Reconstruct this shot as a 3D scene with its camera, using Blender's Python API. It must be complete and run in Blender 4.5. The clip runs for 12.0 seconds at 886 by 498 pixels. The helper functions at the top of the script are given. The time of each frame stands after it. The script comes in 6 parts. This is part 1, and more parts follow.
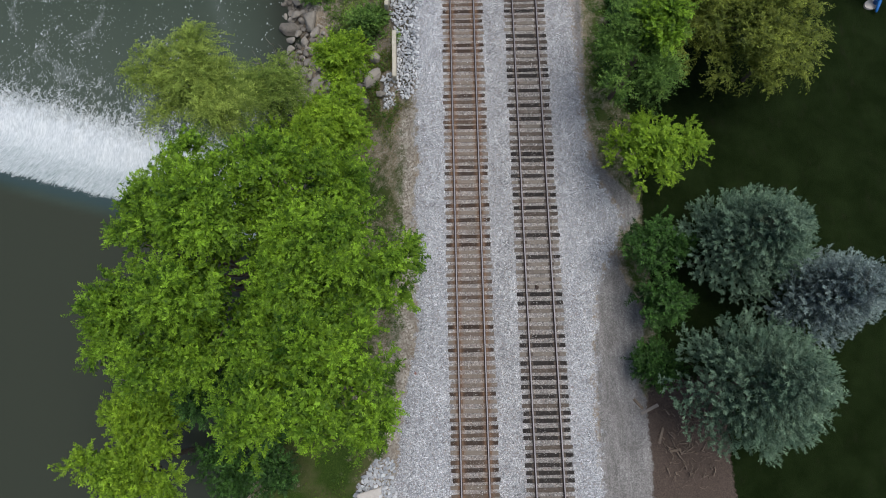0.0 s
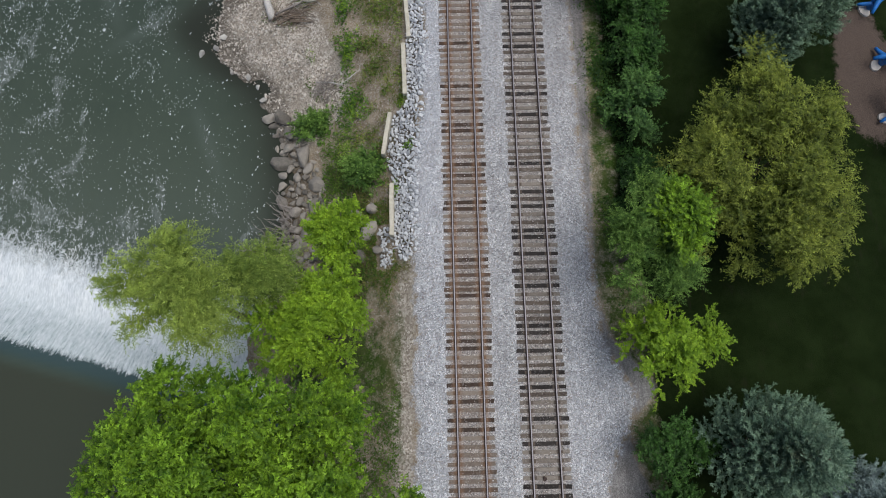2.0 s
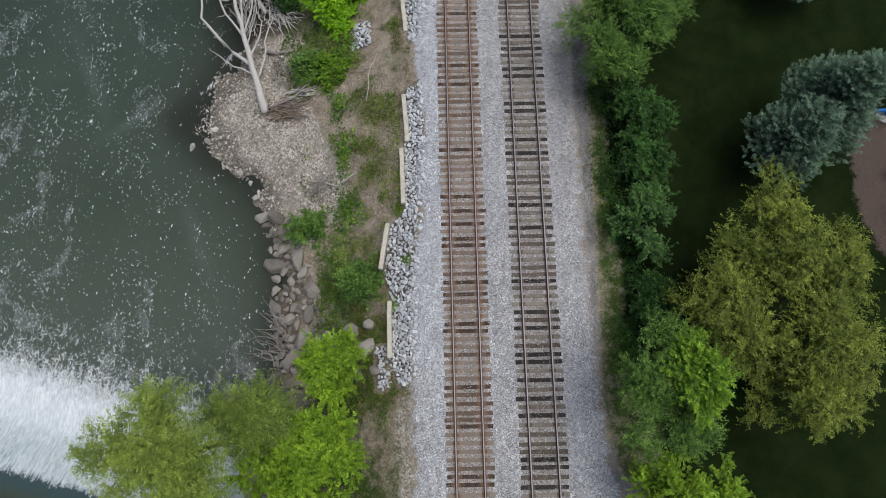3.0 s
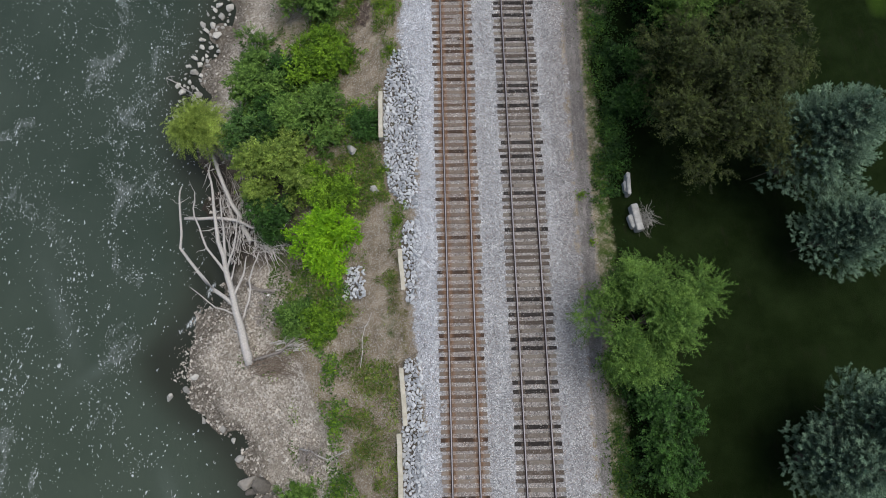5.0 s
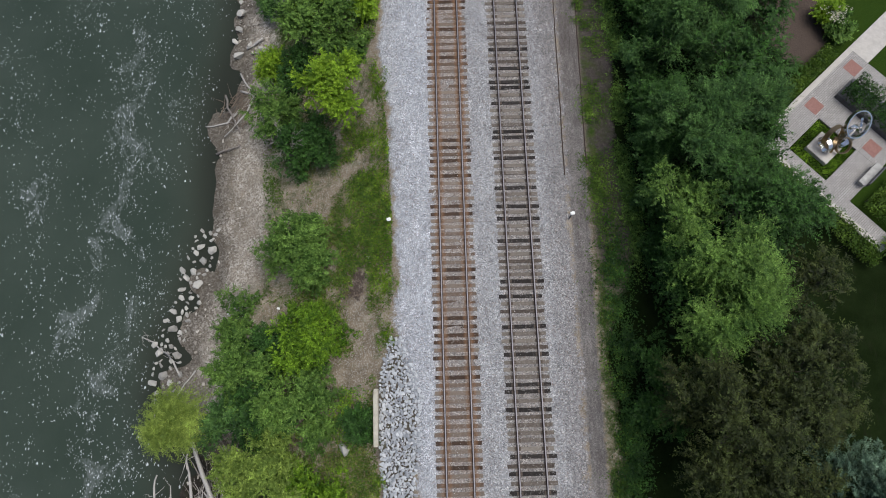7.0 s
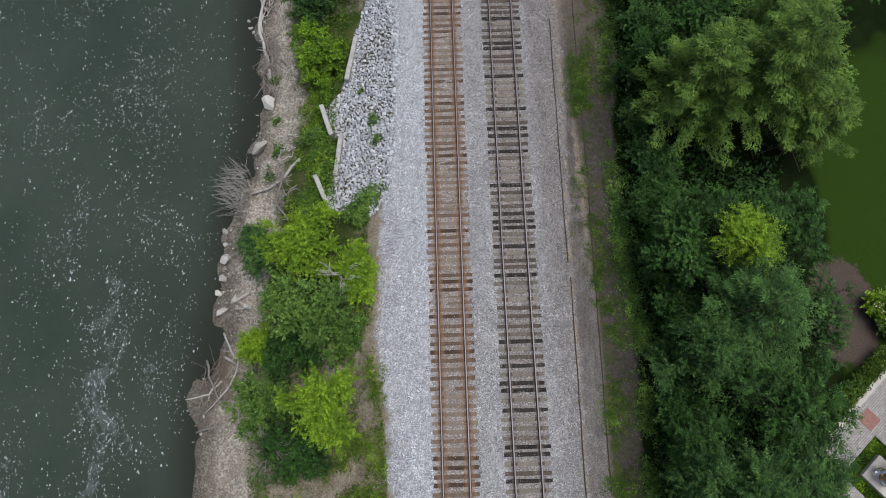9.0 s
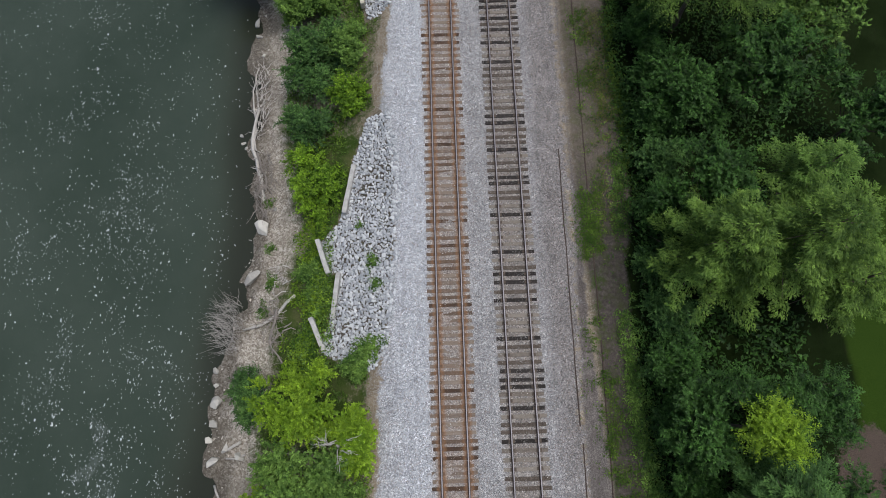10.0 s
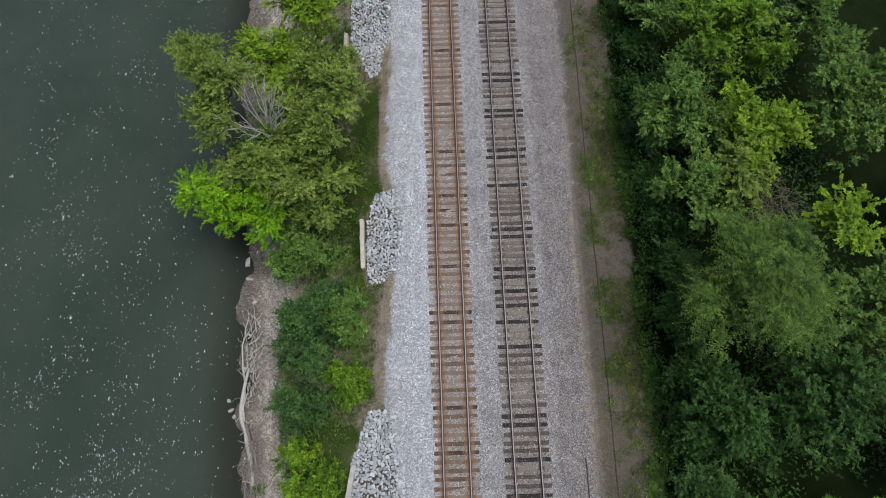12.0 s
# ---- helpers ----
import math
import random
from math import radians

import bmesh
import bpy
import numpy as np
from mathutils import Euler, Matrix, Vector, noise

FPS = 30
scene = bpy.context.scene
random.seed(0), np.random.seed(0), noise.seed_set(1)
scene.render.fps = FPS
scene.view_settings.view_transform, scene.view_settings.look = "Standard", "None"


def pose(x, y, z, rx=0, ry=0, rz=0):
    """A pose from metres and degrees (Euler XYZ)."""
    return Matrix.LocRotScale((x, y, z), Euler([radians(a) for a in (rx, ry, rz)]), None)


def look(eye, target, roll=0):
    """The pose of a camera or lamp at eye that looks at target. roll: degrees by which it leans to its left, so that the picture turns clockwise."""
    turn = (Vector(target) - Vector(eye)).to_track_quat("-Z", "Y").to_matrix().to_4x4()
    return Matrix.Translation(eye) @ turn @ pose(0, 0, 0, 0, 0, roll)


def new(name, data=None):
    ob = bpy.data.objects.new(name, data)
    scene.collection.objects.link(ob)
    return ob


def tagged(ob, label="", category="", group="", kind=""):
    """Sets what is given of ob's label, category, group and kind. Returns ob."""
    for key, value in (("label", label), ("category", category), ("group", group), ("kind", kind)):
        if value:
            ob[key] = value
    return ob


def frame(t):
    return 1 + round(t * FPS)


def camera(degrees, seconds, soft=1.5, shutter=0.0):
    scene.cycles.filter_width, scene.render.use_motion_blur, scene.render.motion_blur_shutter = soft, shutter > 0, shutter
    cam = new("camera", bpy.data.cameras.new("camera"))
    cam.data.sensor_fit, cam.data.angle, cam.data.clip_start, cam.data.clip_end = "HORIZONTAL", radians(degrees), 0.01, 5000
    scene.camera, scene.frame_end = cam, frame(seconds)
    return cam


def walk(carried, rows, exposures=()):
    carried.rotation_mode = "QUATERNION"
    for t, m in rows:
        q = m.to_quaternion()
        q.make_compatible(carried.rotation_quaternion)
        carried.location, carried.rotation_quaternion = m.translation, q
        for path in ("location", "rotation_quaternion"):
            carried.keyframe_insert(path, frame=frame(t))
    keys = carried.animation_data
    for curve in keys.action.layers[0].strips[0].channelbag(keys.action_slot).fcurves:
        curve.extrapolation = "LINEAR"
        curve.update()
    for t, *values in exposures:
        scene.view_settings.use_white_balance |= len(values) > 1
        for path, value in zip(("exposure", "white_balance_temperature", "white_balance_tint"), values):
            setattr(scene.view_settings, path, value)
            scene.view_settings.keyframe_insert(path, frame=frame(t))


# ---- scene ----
cam = camera(72.0, 12.0, soft=1.0)
METRES, EYE, TILT, LEAN, TURN = 98.5, 34.5, -76.9, 0.0, -1.05
ROWS = [
    (0.0, 0.0, 0.0, 0.0, -0.0, 0.0, -0.0),
    (0.5, -0.0002, 0.0043, 0.0184, -0.02, -0.01, 0.02),
    (1.0, -0.0008, 0.0098, 0.0424, -0.09, 0.04, 0.03),
    (1.5, -0.0012, 0.0164, 0.0702, -0.14, 0.15, 0.05),
    (2.0, -0.0007, 0.0239, 0.1011, -0.05, 0.28, 0.08),
    (2.5, -0.0013, 0.0321, 0.1345, -0.14, 0.4, 0.08),
    (3.0, -0.0015, 0.0404, 0.171, -0.17, 0.53, 0.1),
    (5.0, -0.0029, 0.0758, 0.3362, -0.31, 1.0, 0.26),
    (5.5, -0.0027, 0.0847, 0.3812, -0.31, 1.07, 0.31),
    (6.0, -0.0027, 0.0937, 0.426, -0.3, 1.26, 0.33),
    (6.5, -0.0029, 0.1023, 0.4716, -0.32, 1.4, 0.37),
    (7.0, -0.0026, 0.1113, 0.5175, -0.26, 1.52, 0.43),
    (9.0, -0.0024, 0.1505, 0.704, -0.03, 2.08, 0.59),
    (9.5, -0.0024, 0.1606, 0.7514, 0.04, 2.18, 0.65),
    (10.0, -0.0027, 0.1708, 0.7982, 0.08, 2.26, 0.71),
    (10.5, -0.0036, 0.1808, 0.8443, 0.07, 2.36, 0.76),
    (11.0, -0.0045, 0.1902, 0.8889, 0.07, 2.54, 0.79),
    (11.5, -0.006, 0.1992, 0.9336, 0.05, 3.0, 0.82),
    (12.0, -0.0073, 0.2083, 0.9779, 0.06, 3.61, 0.87),
]
walk(cam, [(t, pose(0, 0, EYE, TILT, LEAN, TURN) @ pose(METRES * x, METRES * y, METRES * z, 90 + pitch, roll, yaw)) for t, x, y, z, yaw, pitch, roll in ROWS])

# ---- world and light ----
world = bpy.data.worlds.new("sky_world")
scene.world = world
world.use_nodes = True
wn = world.node_tree.nodes
sky = wn.new("ShaderNodeTexSky")
sky.sky_type = "NISHITA"
sky.sun_disc = False
SUN_EL, SUN_AZ = radians(75), radians(82)
sky.sun_elevation, sky.sun_rotation = SUN_EL, SUN_AZ
sky.air_density, sky.dust_density, sky.ozone_density = 1.0, 3.0, 0.6
wn["Background"].inputs["Strength"].default_value = 0.085
world.node_tree.links.new(sky.outputs[0], wn["Background"].inputs["Color"])
sun = new("sun", bpy.data.lights.new("sun", "SUN"))
sun.data.energy, sun.data.angle, sun.data.color = 2.15, radians(46), (0.955, 0.958, 0.935)
sun_dir = Vector((math.sin(SUN_AZ) * math.cos(SUN_EL), math.cos(SUN_AZ) * math.cos(SUN_EL), math.sin(SUN_EL)))
sun.matrix_world = look(sun_dir * 80 + Vector((0, 50, 0)), (0, 50, 0))
scene.view_settings.exposure = 0.255

# ---- small tools ----
rng = np.random.default_rng(7)


def np_mesh(name, verts, faces, mats=(), smooth=False):
    verts, faces = np.asarray(verts, np.float32), np.asarray(faces, np.int32)
    me = bpy.data.meshes.new(name)
    m, k = faces.shape
    me.vertices.add(len(verts))
    me.vertices.foreach_set("co", verts.ravel())
    me.loops.add(m * k)
    me.loops.foreach_set("vertex_index", faces.ravel())
    me.polygons.add(m)
    me.polygons.foreach_set("loop_start", np.arange(0, m * k, k, dtype=np.int32))
    me.polygons.foreach_set("use_smooth", np.full(m, smooth))
    me.update(calc_edges=True)
    for mt in mats:
        me.materials.append(mt)
    return me


def part(name, bm, material, parent=None, label="", smooth=False):
    me = bpy.data.meshes.new(name)
    bm.normal_update()
    bm.to_mesh(me)
    bm.free()
    if smooth:
        me.polygons.foreach_set("use_smooth", np.full(len(me.polygons), True))
    for mt in material if isinstance(material, (list, tuple)) else [material]:
        me.materials.append(mt)
    ob = new(name, me)
    ob.parent = parent
    return tagged(ob, label)


def box(bm, cx, cy, cz, sx, sy, sz, rz=0.0, bevel=0.0, mat=0):
    r = bmesh.ops.create_cube(bm, size=1.0, matrix=pose(cx, cy, cz, 0, 0, rz) @ Matrix.Diagonal((sx, sy, sz, 1)))
    fs = {f for v in r["verts"] for f in v.link_faces}
    for f in fs:
        f.material_index = mat
    if bevel:
        bmesh.ops.bevel(bm, geom=list({e for f in fs for e in f.edges}), offset=bevel, segments=2, affect="EDGES")


def tube(bm, pts, r0, r1, sides=6):
    """A tapered limb along the points."""
    pts = [Vector(p) for p in pts]
    rings = []
    for i, p in enumerate(pts):
        d = (pts[min(i + 1, len(pts) - 1)] - pts[max(i - 1, 0)]).normalized()
        u = d.orthogonal().normalized()
        w = d.cross(u)
        r = r0 + (r1 - r0) * i / (len(pts) - 1)
        rings.append([bm.verts.new(p + (u * math.cos(a) + w * math.sin(a)) * r) for a in np.linspace(0, 2 * math.pi, sides, endpoint=False)])
    for a, b in zip(rings, rings[1:]):
        for k in range(sides):
            bm.faces.new((a[k], a[(k + 1) % sides], b[(k + 1) % sides], b[k]))
    bm.faces.new(rings[0][::-1])
    bm.faces.new(rings[-1])


def crooked(a, b, n, wob, r):
    """Points from a to b with a random wobble."""
    a, b = np.array(a, float), np.array(b, float)
    out = [a + (b - a) * t for t in np.linspace(0, 1, n)]
    for i in range(1, n - 1):
        out[i] = out[i] + r.normal(0, wob, 3)
    return out


def vnoise(x, y, scale, seed=0):
    """Smooth value noise in 0..1 over a plan."""
    x, y = np.asarray(x, float) / scale + seed * 17.3, np.asarray(y, float) / scale + seed * 5.1
    xi, yi = np.floor(x), np.floor(y)
    fx, fy = x - xi, y - yi
    fx, fy = fx * fx * (3 - 2 * fx), fy * fy * (3 - 2 * fy)

    def h(a, b):
        return np.modf(np.abs(np.sin(a * 127.1 + b * 311.7 + seed) * 43758.5453))[0]
    return (h(xi, yi) * (1 - fx) + h(xi + 1, yi) * fx) * (1 - fy) + (h(xi, yi + 1) * (1 - fx) + h(xi + 1, yi + 1) * fx) * fy


def step(a, b, x):
    t = np.clip((x - a) / (b - a), 0, 1)
    return t * t * (3 - 2 * t)


# ---- materials ----
class Mat:
    """A short way to write node materials."""

    def __init__(self, name):
        self.m = bpy.data.materials.new(name)
        self.m.use_nodes = True
        self.t = self.m.node_tree
        self.b = self.t.nodes["Principled BSDF"]
        self.out = self.t.nodes["Material Output"]

    def n(self, kind, **kw):
        node = self.t.nodes.new("ShaderNode" + kind)
        for k, v in kw.items():
            if k in node.inputs:
                node.inputs[k].default_value = v
            else:
                setattr(node, k, v)
        return node

    def l(self, a, b):
        self.t.links.new(a, b)

    def pos(self, scale=(1, 1, 1)):
        g = self.n("NewGeometry")
        mp = self.n("Mapping")
        mp.inputs["Scale"].default_value = scale
        self.l(g.outputs["Position"], mp.inputs["Vector"])
        return mp.outputs[0]

    def noise(self, scale, detail=4.0, rough=0.6, vec=None, dist=0.0):
        k = self.n("TexNoise", Scale=scale, Detail=detail, Roughness=rough, Distortion=dist)
        self.l(vec if vec is not None else self.pos(), k.inputs["Vector"])
        return k.outputs["Fac"]

    def vor(self, scale, feature="F1", vec=None):
        k = self.n("TexVoronoi", feature=feature, Scale=scale)
        self.l(vec if vec is not None else self.pos(), k.inputs["Vector"])
        return k

    def ramp(self, fac, *stops, interp="LINEAR"):
        r = self.n("ValToRGB")
        r.color_ramp.interpolation = interp
        e = r.color_ramp.elements
        while len(e) < len(stops):
            e.new(0.5)
        for i, (p, c) in enumerate(stops):
            e[i].position = p
            e[i].color = (*c, 1) if isinstance(c, (tuple, list)) else (c, c, c, 1)
        self.l(fac, r.inputs[0])
        return r.outputs["Color"]

    def mix(self, fac, a, b, blend="MIX"):
        k = self.n("Mix", data_type="RGBA", blend_type=blend)
        for i, v in ((0, fac), (6, a), (7, b)):
            if isinstance(v, (int, float)):
                k.inputs[i].default_value = v if i == 0 else (v, v, v, 1)
            elif isinstance(v, tuple):
                k.inputs[i].default_value = (*v, 1)
            else:
                self.l(v, k.inputs[i])
        return k.outputs[2]

    def math(self, op, a, b=0.0, clamp=False):
        k = self.n("Math", operation=op, use_clamp=clamp)
        for i, v in ((0, a), (1, b)):
            if isinstance(v, (int, float)):
                k.inputs[i].default_value = v
            else:
                self.l(v, k.inputs[i])
        return k.outputs[0]

    def bump(self, height, strength=0.5, distance=0.02):
        k = self.n("Bump", Strength=strength, Distance=distance)
        self.l(height, k.inputs["Height"])
        self.l(k.outputs[0], self.b.inputs["Normal"])

    def done(self, color=None, rough=0.8, metal=0.0, spec=0.4):
        if color is not None:
            if isinstance(color, tuple):
                self.b.inputs["Base Color"].default_value = (*color, 1)
            else:
                self.l(color, self.b.inputs["Base Color"])
        if isinstance(rough, (int, float)):
            self.b.inputs["Roughness"].default_value = rough
        else:
            self.l(rough, self.b.inputs["Roughness"])
        self.b.inputs["Metallic"].default_value = metal
        self.b.inputs["Specular IOR Level"].default_value = spec
        return self.m


def leaf_material(name, dark, light, rough=0.5, brown=0.0):
    k = Mat(name)
    g = k.n("NewGeometry")
    patch = k.noise(0.55, 3.0)
    tuft = k.noise(1.9, 3.0, 0.55)
    rnd = k.math("MULTIPLY", g.outputs["Random Per Island"], 0.45)
    fac = k.math("ADD", rnd, k.math("SUBTRACT", k.math("ADD", k.math("MULTIPLY", patch, 1.2), k.math("MULTIPLY", tuft, 1.5)), 1.17), True)
    mid = tuple((a + b) * 0.42 for a, b in zip(dark, light))
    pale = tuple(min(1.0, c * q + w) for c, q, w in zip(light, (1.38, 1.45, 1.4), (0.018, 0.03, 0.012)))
    col = k.ramp(fac, (0.0, dark), (0.5, mid), (0.80, light), (1.0, pale))
    if brown:
        spot = k.ramp(k.noise(0.9, 2.0), (0.62, 0.0), (0.72, brown))
        col = k.mix(spot, col, (0.16, 0.09, 0.03))
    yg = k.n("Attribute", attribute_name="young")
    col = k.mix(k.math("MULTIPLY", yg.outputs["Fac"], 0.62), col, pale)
    k.done(col, rough, spec=0.16)
    tr = k.n("BsdfTranslucent")
    k.l(k.mix(1.0, col, (1.0, 1.0, 0.35), "MULTIPLY"), tr.inputs["Color"])
    mx = k.n("MixShader")
    mx.inputs[0].default_value = 0.24
    k.l(k.b.outputs[0], mx.inputs[1])
    k.l(tr.outputs[0], mx.inputs[2])
    k.l(mx.outputs[0], k.out.inputs["Surface"])
    return k.m


LEAF = {
    "bright": leaf_material("leaf_bright", (0.020, 0.064, 0.004), (0.222, 0.385, 0.026)),
    "vivid": leaf_material("leaf_vivid", (0.090, 0.240, 0.006), (0.290, 0.540, 0.016)),
    "sage": leaf_material("leaf_sage", (0.028, 0.070, 0.014), (0.178, 0.290, 0.052)),
    "lime": leaf_material("leaf_lime", (0.080, 0.162, 0.010), (0.265, 0.420, 0.028)),
    "mid": leaf_material("leaf_mid", (0.026, 0.072, 0.012), (0.185, 0.315, 0.062)),
    "teal": leaf_material("leaf_teal", (0.015, 0.050, 0.015), (0.112, 0.222, 0.055)),
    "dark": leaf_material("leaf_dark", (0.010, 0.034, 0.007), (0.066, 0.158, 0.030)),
    "olive": leaf_material("leaf_olive", (0.068, 0.122, 0.020), (0.275, 0.375, 0.072)),
    "locust": leaf_material("leaf_locust", (0.042, 0.068, 0.009), (0.245, 0.292, 0.046)),
    "willow": leaf_material("leaf_willow", (0.095, 0.150, 0.022), (0.330, 0.430, 0.085)),
    "bronze": leaf_material("leaf_bronze", (0.012, 0.021, 0.006), (0.072, 0.090, 0.023)),
    "blue": leaf_material("needle_blue", (0.034, 0.078, 0.054), (0.215, 0.312, 0.224), 0.6, 0.2),
    "blue2": leaf_material("needle_grey_blue", (0.066, 0.104, 0.116), (0.310, 0.385, 0.395), 0.6, 0.12),
    "weed": leaf_material("leaf_weed", (0.035, 0.080, 0.010), (0.130, 0.215, 0.030)),
    "blossom": leaf_material("petal_white", (0.55, 0.53, 0.42), (0.80, 0.78, 0.68)),
    "straw": leaf_material("grass_dry", (0.110, 0.110, 0.035), (0.280, 0.265, 0.100), 0.8),
}


def bark(name, a, b):
    k = Mat(name)
    v = k.pos((3, 3, 0.6))
    col = k.ramp(k.noise(6.0, 6.0, 0.7, v), (0.3, a), (0.7, b))
    k.bump(k.noise(14.0, 4.0, 0.7, v), 0.5, 0.03)
    return k.done(col, 0.9)


BARK = bark("bark", (0.05, 0.04, 0.03), (0.14, 0.11, 0.085))
DEAD = bark("dead_wood", (0.30, 0.28, 0.26), (0.60, 0.57, 0.54))
ASH = bark("ash_grey_twig", (0.22, 0.205, 0.19), (0.40, 0.38, 0.355))
TWIG = bark("grey_twig", (0.16, 0.14, 0.125), (0.30, 0.27, 0.245))
BROWN_WOOD = bark("damp_wood", (0.10, 0.075, 0.055), (0.24, 0.19, 0.15))


def stone_material(name, a, b, scale=5.0, vary=0.5):
    k = Mat(name)
    oi = k.n("ObjectInfo")
    gi = k.n("NewGeometry")
    r = k.math("FRACT", k.math("ADD", oi.outputs["Random"], gi.outputs["Random Per Island"]))
    fac = k.math("ADD", k.math("MULTIPLY", r, vary), k.math("MULTIPLY", k.noise(scale, 6.0, 0.7), 1 - vary))
    k.bump(k.noise(scale * 4, 5.0, 0.7), 0.4, 0.03)
    return k.done(k.ramp(fac, (0.2, a), (0.8, b)), 0.9, spec=0.25)


RIPRAP = stone_material("limestone", (0.27, 0.285, 0.305), (0.60, 0.615, 0.635))
BOULDER = stone_material("boulder_rock", (0.09, 0.082, 0.072), (0.31, 0.285, 0.25))
PALE = stone_material("pale_rock", (0.27, 0.26, 0.24), (0.55, 0.53, 0.49))
PEBBLE = stone_material("river_pebble", (0.19, 0.165, 0.138), (0.54, 0.50, 0.45), vary=0.8)
GRAVEL = stone_material("ballast_stone", (0.20, 0.20, 0.205), (0.66, 0.65, 0.64), vary=0.85)


def concrete(name, a, b, scale=3.0):
    k = Mat(name)
    col = k.ramp(k.noise(scale, 8.0, 0.7), (0.3, a), (0.7, b))
    k.bump(k.noise(40.0, 3.0), 0.25, 0.01)
    return k.done(col, 0.85)


PLANK = concrete("pale_concrete", (0.36, 0.33, 0.26), (0.54, 0.51, 0.43))
GREYCON = concrete("grey_concrete", (0.27, 0.265, 0.255), (0.50, 0.49, 0.47))
WALKCON = concrete("walk_concrete", (0.40, 0.37, 0.34), (0.54, 0.51, 0.47))


def ground_material():
    k = Mat("ground_mixed")
    at = k.n("Attribute", attribute_name="zone_a")
    bt = k.n("Attribute", attribute_name="zone_b")
    sa, sb = k.n("SeparateColor"), k.n("SeparateColor")
    k.l(at.outputs["Color"], sa.inputs[0])
    k.l(bt.outputs["Color"], sb.inputs[0])
    edge = k.math("ADD", k.noise(1.6, 6.0, 0.7), k.math("MULTIPLY", k.noise(9.0, 4.0, 0.7), 0.5))
    edge = k.math("SUBTRACT", edge, 0.75)

    def mask(w, soft=0.12, amp=0.9):
        v = k.math("ADD", w, k.math("MULTIPLY", edge, amp))
        return k.ramp(v, (0.5 - soft, 0.0), (0.5 + soft, 1.0))
    # stones of the bed
    v1 = k.vor(23.0)
    stones = k.n("SeparateColor")
    k.l(v1.outputs["Color"], stones.inputs[0])
    grey = k.ramp(stones.outputs[0], (0.0, (0.150, 0.153, 0.160)), (0.28, (0.300, 0.307, 0.321)), (0.78, (0.440, 0.447, 0.463)), (1.0, (0.76, 0.765, 0.77)))
    lump = k.vor(5.5)
    lc = k.n("SeparateColor")
    k.l(lump.outputs["Color"], lc.inputs[0])
    grey = k.mix(1.0, grey, k.ramp(lc.outputs[0], (0.0, 0.90), (0.5, 0.98), (0.85, 1.02), (1.0, 1.09)), "MULTIPLY")
    drag = k.noise(1.4, 6.0, 0.7, k.pos((2.4, 0.30, 1)))
    grey = k.mix(1.0, grey, k.ramp(drag, (0.32, 0.86), (0.68, 1.09)), "MULTIPLY")
    grey = k.mix(k.ramp(stones.outputs[1], (0.88, 0.0), (0.92, 0.5)), grey, (0.30, 0.22, 0.17))
    grime = k.ramp(k.noise(0.8, 7.0, 0.65), (0.32, 0.78), (0.62, 1.0))
    ballast = k.mix(1.0, grey, grime, "MULTIPLY")
    gr = k.n("Attribute", attribute_name="grime")
    dirty = k.math("MULTIPLY", gr.outputs["Fac"], k.ramp(k.noise(1.3, 6.0, 0.7), (0.3, 0.75), (0.7, 1.0)))
    ballast = k.mix(1.0, ballast, k.mix(dirty, (1.0, 1.0, 1.0), (0.60, 0.555, 0.535)), "MULTIPLY")
    fr = k.n("Attribute", attribute_name="fresh")
    ballast = k.mix(k.math("MULTIPLY", fr.outputs["Fac"], 0.38), ballast, k.mix(1.0, grey, (1.30, 1.36, 1.46), "MULTIPLY"))
    sx = k.n("SeparateXYZ")
    k.l(k.pos(), sx.inputs[0])
    near = k.math("MINIMUM", k.math("ABSOLUTE", k.math("SUBTRACT", sx.outputs["X"], 1.65)), k.math("ABSOLUTE", k.math("SUBTRACT", sx.outputs["X"], 5.65)))
    worn = k.math("MULTIPLY", k.ramp(k.math("MULTIPLY", near, 0.5), (0.42, 1.0), (0.70, 0.0)), k.ramp(k.noise(2.2, 6.0, 0.7), (0.3, 0.6), (0.7, 1.0)))
    ballast = k.mix(worn, ballast, k.mix(1.0, ballast, (0.76, 0.685, 0.615), "MULTIPLY"))
    gap = k.math("SUBTRACT", k.math("ABSOLUTE", k.math("SUBTRACT", sx.outputs["X"], 1.65)), 0.753)
    halo = k.ramp(k.math("ABSOLUTE", gap), (0.0, 1.0), (0.12, 0.8), (0.34, 0.0))
    rust = k.math("MULTIPLY", sb.outputs[2], k.math("ADD", k.math("MULTIPLY", halo, 0.95), k.math("MULTIPLY", k.ramp(k.noise(1.7, 6.0, 0.7), (0.35, 0.0), (0.7, 1.0)), 0.45)), True)
    ballast = k.mix(rust, ballast, (0.225, 0.120, 0.062))
    # worn fine gravel beside the bed
    v2 = k.vor(30.0)
    s2 = k.n("SeparateColor")
    k.l(v2.outputs["Color"], s2.inputs[0])
    fine = k.ramp(s2.outputs[0], (0.0, (0.16, 0.155, 0.152)), (0.6, (0.275, 0.266, 0.26)), (1.0, (0.44, 0.43, 0.415)))
    fine = k.mix(k.ramp(k.noise(0.5, 6.0, 0.7), (0.38, 0.42), (0.62, 0.0)), fine, (0.11, 0.098, 0.092))
    fine = k.mix(1.0, fine, k.mix(dirty, (1.0, 1.0, 1.0), (0.60, 0.55, 0.535)), "MULTIPLY")
    fine = k.mix(1.0, fine, k.ramp(drag, (0.34, 0.70), (0.62, 1.06)), "MULTIPLY")
    # soil of the bank
    soil = k.ramp(k.noise(1.1, 8.0, 0.75), (0.25, (0.095, 0.072, 0.050)), (0.5, (0.215, 0.172, 0.122)), (0.72, (0.37, 0.310, 0.235)))
